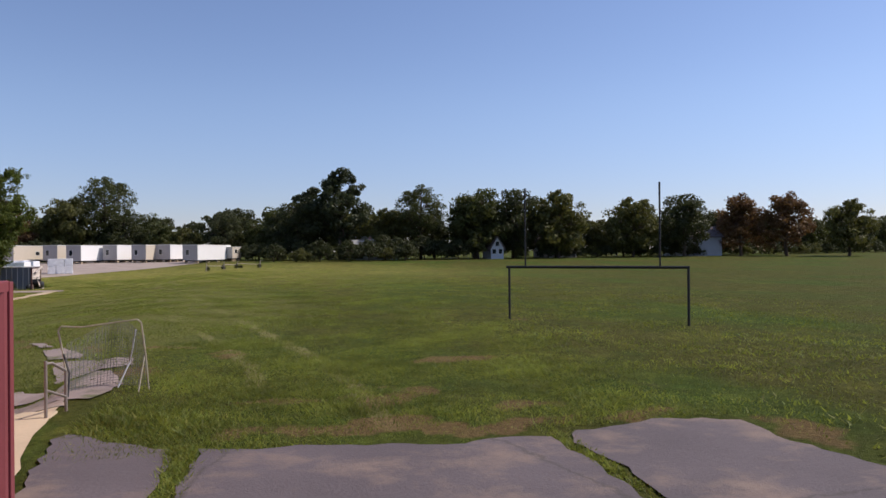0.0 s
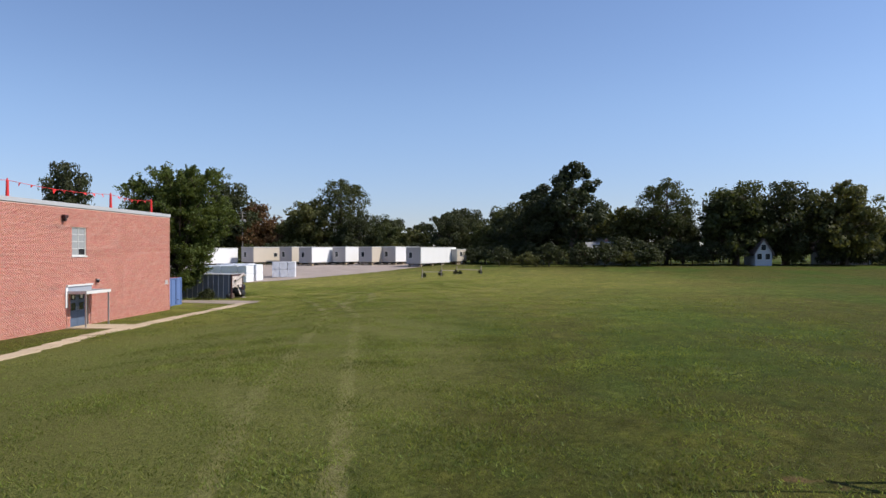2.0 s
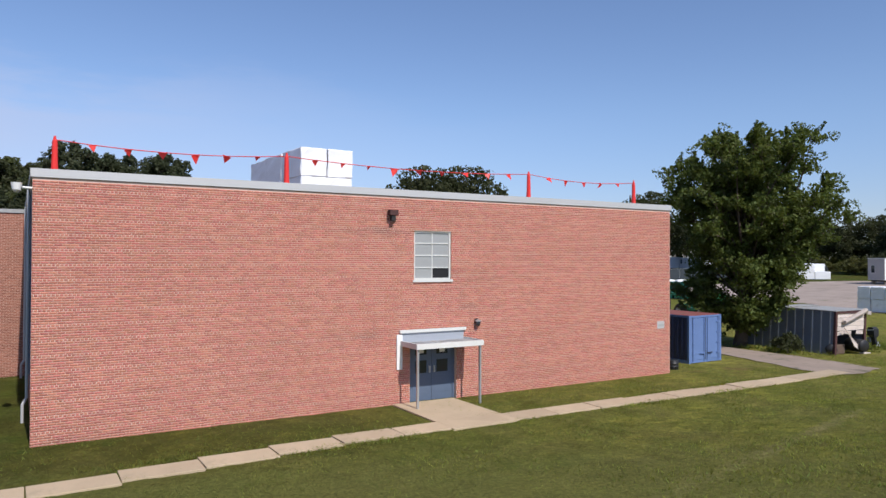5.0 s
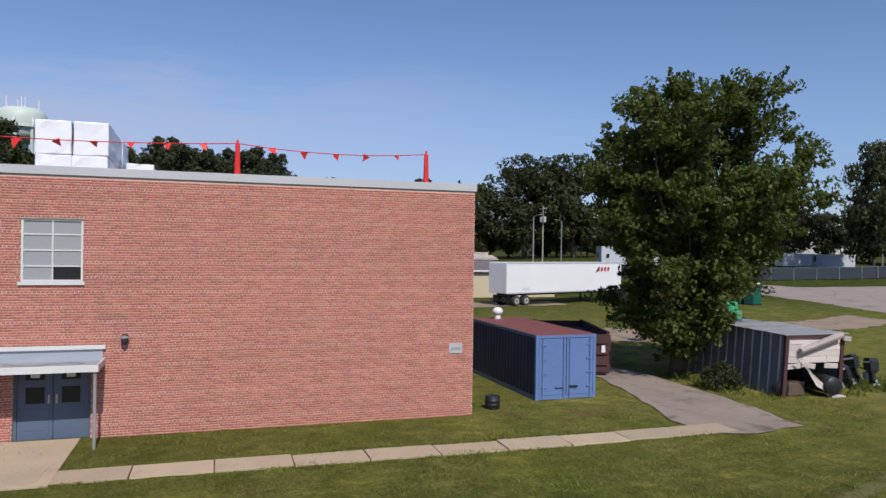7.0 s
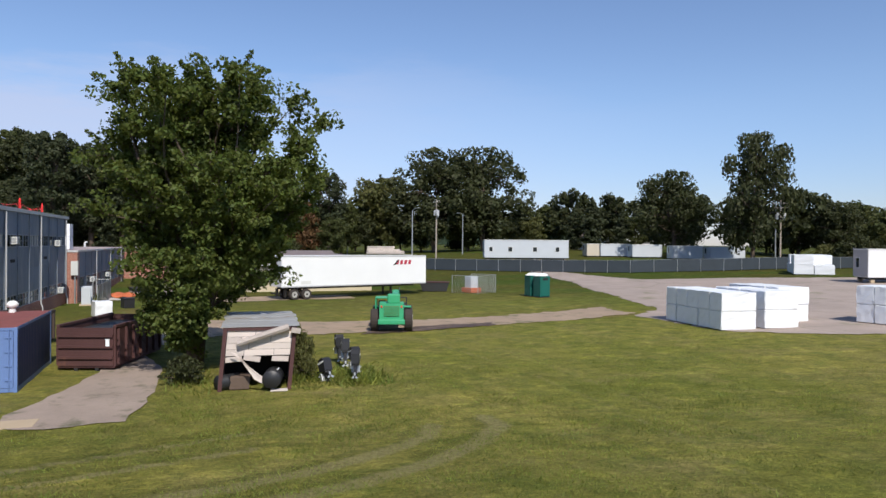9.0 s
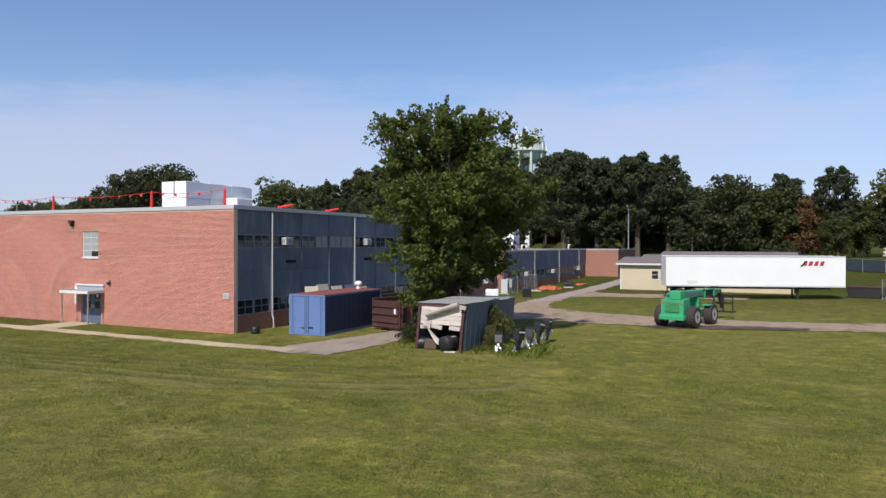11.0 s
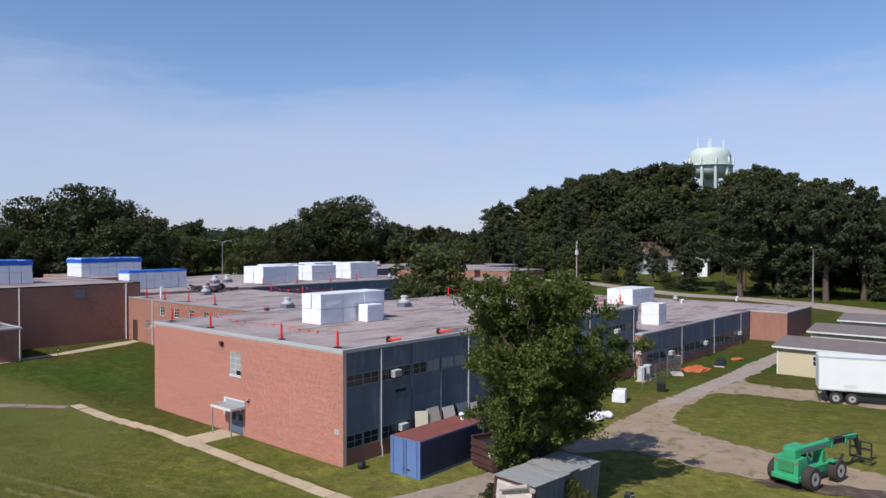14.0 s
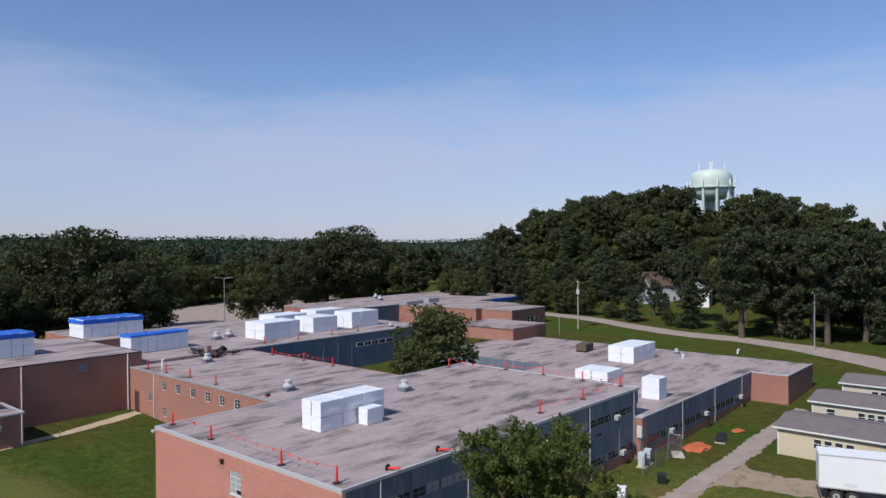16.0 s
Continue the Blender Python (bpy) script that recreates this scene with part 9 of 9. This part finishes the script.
tree_row(24, [(-200, 80), (-228, 60), (-228, -40), (-200, -50)], 4, ["bush", "scrub", "bush"], 9, 0.9, 1.5)
tree_row(22, [(-205, 90), (-208, 40), (-206, -60)], 6.5, ["far_oak", "far_maple", "lean_pine"], 6, 0.75, 1.0)
tree_row(23, [(-237, 90), (-240, 40), (-236, -60)], 7, ["far_oak", "far_maple"], 6, 0.9, 1.12)
tree_row(7, [(-248, 120), (-252, 60), (-246, -40), (-246, -70)], 7, ["far_oak", "far_maple", "far_oak"], 9, 0.95, 1.15)
tree_row(8, [(-180, -70), (-150, -112), (-105, -125), (-60, -110), (-20, -95), (40, -90)], 5.5, ["far_oak", "far_oak", "far_maple"], 8, 0.8, 1.06)
tree_row(18, [(-165, -80), (-105, -112), (-60, -98), (-15, -84), (40, -78)], 6, ["bush", "maple"], 3, 0.7, 1.0)
tree_row(9, [(-230, -95), (-170, -150), (-105, -160), (-40, -150), (40, -130)], 10, ["far_oak", "far_maple"], 12, 0.95, 1.22)
tree_row(10, [(-118, 178), (-132, 172), (-150, 150), (-165, 125)], 5.5, ["oak", "maple", "cone", "olive"], 5, 0.6, 0.85)
tree_row(12, [(-95, 212), (-140, 190), (-190, 150)], 8, ["far_oak", "far_maple"], 9, 0.7, 0.95)
tree_row(21, [(-196, 29), (-262, 3)], 2.2, ["bush", "bush", "scrub"], 8, 1.9, 2.6)
plant("maple", -66, 38, 0.97, 30)
plant("maple", -61, 40, 0.6, 130)
tree_row(19, [(12, -58), (-30, -54), (-74, -54)], 6.5, ["oak", "oak", "maple"], 4, 0.9, 1.15)
tree_row(20, [(-74, -50), (-110, -64), (-150, -64)], 7, ["oak", "maple"], 4, 0.85, 1.05)
for i_, (kind, x, y, s_) in enumerate((("oak", -58, -62, 1.58), ("oak", -49, -63, 1.38), ("oak", -67, -63, 1.4), ("maple", -74, -66, 1.45), ("oak", -140, -63, 1.52), ("oak", -128, -67, 1.32), ("oak", -137, -72, 1.44))):
    plant(kind, x, y, s_, 53 * i_)
plant("scrub", -23.3, 86.1, 0.3, 140).scale = (0.30, 0.2, 0.55)
plant("scrub", -22.4, 86.3, 0.2, 60).scale = (0.2, 0.16, 0.3)
plant("bush", -22.4, 81.9, 0.24, 10)

def far_ridge(seed, radius, height, a0, a1, material):
    """A far wooded rise round the horizon: a canopy of lumps over rolling land, too far off to count its trees."""
    rng = np.random.RandomState(seed)
    n = int(radius * math.radians(a1 - a0) / 9.0)
    ang = np.radians(np.linspace(a0, a1, n))
    roll = sum(np.sin(ang * f + p) / (1 + 0.12 * f) for f, p in zip((5, 9, 17, 31), rng.uniform(0, 6, 4)))
    top = height * (1 + 0.16 * roll)
    lo, quads = 0.0, []
    for depth in (0.0, 0.5, 1.0):
        rr = radius + 60 * depth + rng.uniform(-6, 6, n)
        zz = top * (0.62 + 0.38 * depth) + rng.uniform(-0.07, 0.09, n) * height * 0.5
        p = np.stack([rr * np.cos(ang) - 20, rr * np.sin(ang) + 70, zz], -1)
        g = np.stack([rng.uniform(5, 9, n), rng.uniform(5, 9, n), rng.uniform(4, 7, n)], -1)
        quads.append(puff_quads(p, g, rng, 26, 2.0, 0.6, 0.5))
        q = np.stack([p[:-1] * (1, 1, 0), p[1:] * (1, 1, 0), p[1:], p[:-1]], 1)
        quads.append(q)
    return tagged(new("far_woods", quads_mesh("far_woods", np.concatenate(quads), material)), "far wooded ridge along the horizon", "woods", kind="stuff")


# bluer than the near leaves: the haze of distance is put into the colour
M_FAR = leaf_mat("leaf_far", (0.045, 0.070, 0.040), (0.06, 0.09, 0.04))
far_ridge(51, 620, 17, 150, 335, M_FAR)
far_ridge(52, 1100, 28, 150, 340, M_FAR)

for i_, (x, y, a) in enumerate(((-5.2, 113.5, 0.3), (-3.1, 116.2, 0.36), (-1.2, 119.8, 0.34), (-0.6, 120.6, 0.26), (2.3, 122.3, 0.3))):
    plant("bush", x, y, 0.3, 70 * i_).scale = (0.11, 0.11, 0.5 * a)
tree_row(25, [(3, 150), (18, 147), (36, 150)], 4.0, ["bush", "scrub"], 1.5, 0.7, 1.1)

# ---- grass blades over the nearer field ----
def grass_field(seed, n, region, hmin, hmax, name="grass", keep=None, fade=0.5, wide=1.0):
    rng = np.random.RandomState(seed)
    x0, x1, y0, y1 = region
    x, y = rng.uniform(x0, x1, n), rng.uniform(y0, y1, n)
    # clumped: keep more where a soft noise is high
    f = np.sin(x * 0.9 + 2 * np.sin(y * 0.37)) * np.sin(y * 0.8 + 1.7 * np.sin(x * 0.41)) * 0.5 + 0.5
    soft = np.minimum.reduce([x - x0, x1 - x, y - y0, y1 - y]) / fade
    ok = rng.rand(n) < (0.25 + 0.75 * f) * np.clip(soft, 0, 1)
    if keep is not None:
        ok &= keep(x, y)
    ok &= rng.rand(n) > 0.8 * bareness(x, y)
    x, y, f = x[ok], y[ok], f[ok]
    m = len(x)
    z = ground_z(x, y)
    ang = rng.uniform(0, 2 * math.pi, m)
    h = rng.uniform(hmin, hmax, m) * (0.55 + 0.7 * f)
    w = (h * rng.uniform(0.08, 0.14, m) + 0.006) * wide
    lean = rng.normal(0, 0.85, (m, 2)) * h[:, None]
    dx, dy = np.cos(ang) * w, np.sin(ang) * w
    base = np.stack([x, y, z - 0.01], -1)
    a = base + np.stack([-dx, -dy, 0 * x], -1)
    b = base + np.stack([dx, dy, 0 * x], -1)
    t = base + np.stack([lean[:, 0], lean[:, 1], h], -1)
    c = t + np.stack([dx * 0.2, dy * 0.2, 0 * x], -1)
    me = quads_mesh(name, np.stack([a, b, c, t], 1), M_GRASS)
    ob = new(name, me)
    return tagged(ob, "uneven tufts of green grass blades", "grass", kind="stuff")


def off_paving(x, y):
    bad = (x > -18.1) & (x < -16.6) & (y > 46) & (y < 77.5)
    bad |= (x > -17.6) & (x < -15.9) & (y > 41) & (y <= 50)
    bad |= (x < -20.8) & (y > 10) & (y < 71.3)
    bad |= (y < 12.6) & (x > -1.4) & (x < 9.4) & (np.abs(x - 0.43) > 0.2) & (np.abs(x - 5.82) > 0.16)
    bad |= (x < -1.4) & (x > -5.5) & (y < 20.6)
    bad |= (x < -5.0) & (y < 20.8)
    bad |= (x < -16.4) & (y > 76.4) & (y < 81.2)
    bad |= (x < -20.0) & (x > -28.2) & (y > 73.8) & (y < 76.5)
    return ~bad


grass_field(61, 210000, (-12, 30, 6, 78), 0.03, 0.085, keep=off_paving, fade=12, wide=1.5)
grass_field(62, 130000, (-24, 2, 14, 104), 0.03, 0.085, keep=off_paving, fade=6)
grass_field(63, 150000, (-32, 18, 56, 116), 0.03, 0.085, keep=lambda x, y: off_paving(x, y) & (x > -31), fade=9)
grass_field(71, 130000, (-8, 14, 12, 50), 0.03, 0.075, keep=off_paving, fade=5)
grass_field(68, 260000, (-2.5, 10.5, 11, 27), 0.03, 0.085, keep=off_paving, fade=3, wide=0.6)
grass_field(69, 9000, (0.2, 0.66, 4, 13), 0.04, 0.1, fade=0.1)
grass_field(70, 8000, (5.66, 5.98, 4, 12.2), 0.03, 0.08, fade=0.1)
grass_field(72, 260000, (-26, 6, 76, 108), 0.025, 0.07, keep=off_paving, fade=6, wide=0.55)
grass_field(73, 120000, (-13, 8, 28, 58), 0.03, 0.085, keep=off_paving, fade=6, wide=0.7)
grass_field(74, 7000, (-5.3, -2.4, 18.3, 19.4), 0.03, 0.1, fade=0.3)
grass_field(75, 9000, (-5.4, -2.6, 20.6, 21.5), 0.03, 0.1, fade=0.3)
grass_field(76, 5000, (-5.1, -3.3, 15.5, 16.7), 0.06, 0.2, "tall_grass", fade=0.3)
grass_field(77, 26000, (-18.15, -16.5, 47.5, 77.3), 0.03, 0.1, keep=lambda x, y: np.abs(x + 17.35 - 0.6 * np.clip((54 - y) / 8, 0, 1) - 0.1 * np.sin(y * 0.2)) > 0.36 + 0.1 * np.sin(5 * y) * np.sin(1.7 * y), fade=0.15)
grass_field(65, 2600, (-24.5, -20.0, 85.6, 89.6), 0.15, 0.36, "tall_grass")
grass_field(66, 3000, (-26, -19.6, 81.2, 86.8), 0.12, 0.4, "tall_grass", keep=lambda x, y: (y < 82.9) | (y > 85.7))
grass_field(67, 2600, (-1.6, 1.0, 13.8, 16.5), 0.05, 0.13, "tall_grass", keep=lambda x, y: x > -1.5 + 0.2 * (y - 14))

# ---- bricks ----
lay_bricks(east, 0, X1, 1, Y0, Y1, -0.3, TOP - 0.25, [DOOR, WIN], (60.05, 62.4, 0.0, 1.75), seed=5)
lay_bricks(annex_east, 0, AX, 1, AY0, AY1, 0.0, AT - 0.27, [ADOOR], (19.76, 20.7, 0.2, 3.8), seed=6)
lay_bricks(gym_east, 0, GX1, 1, 8.0, 17.6, 0.6, GT - 0.32, [], (16.6, 17.6, 3.9, 7.5), seed=7)
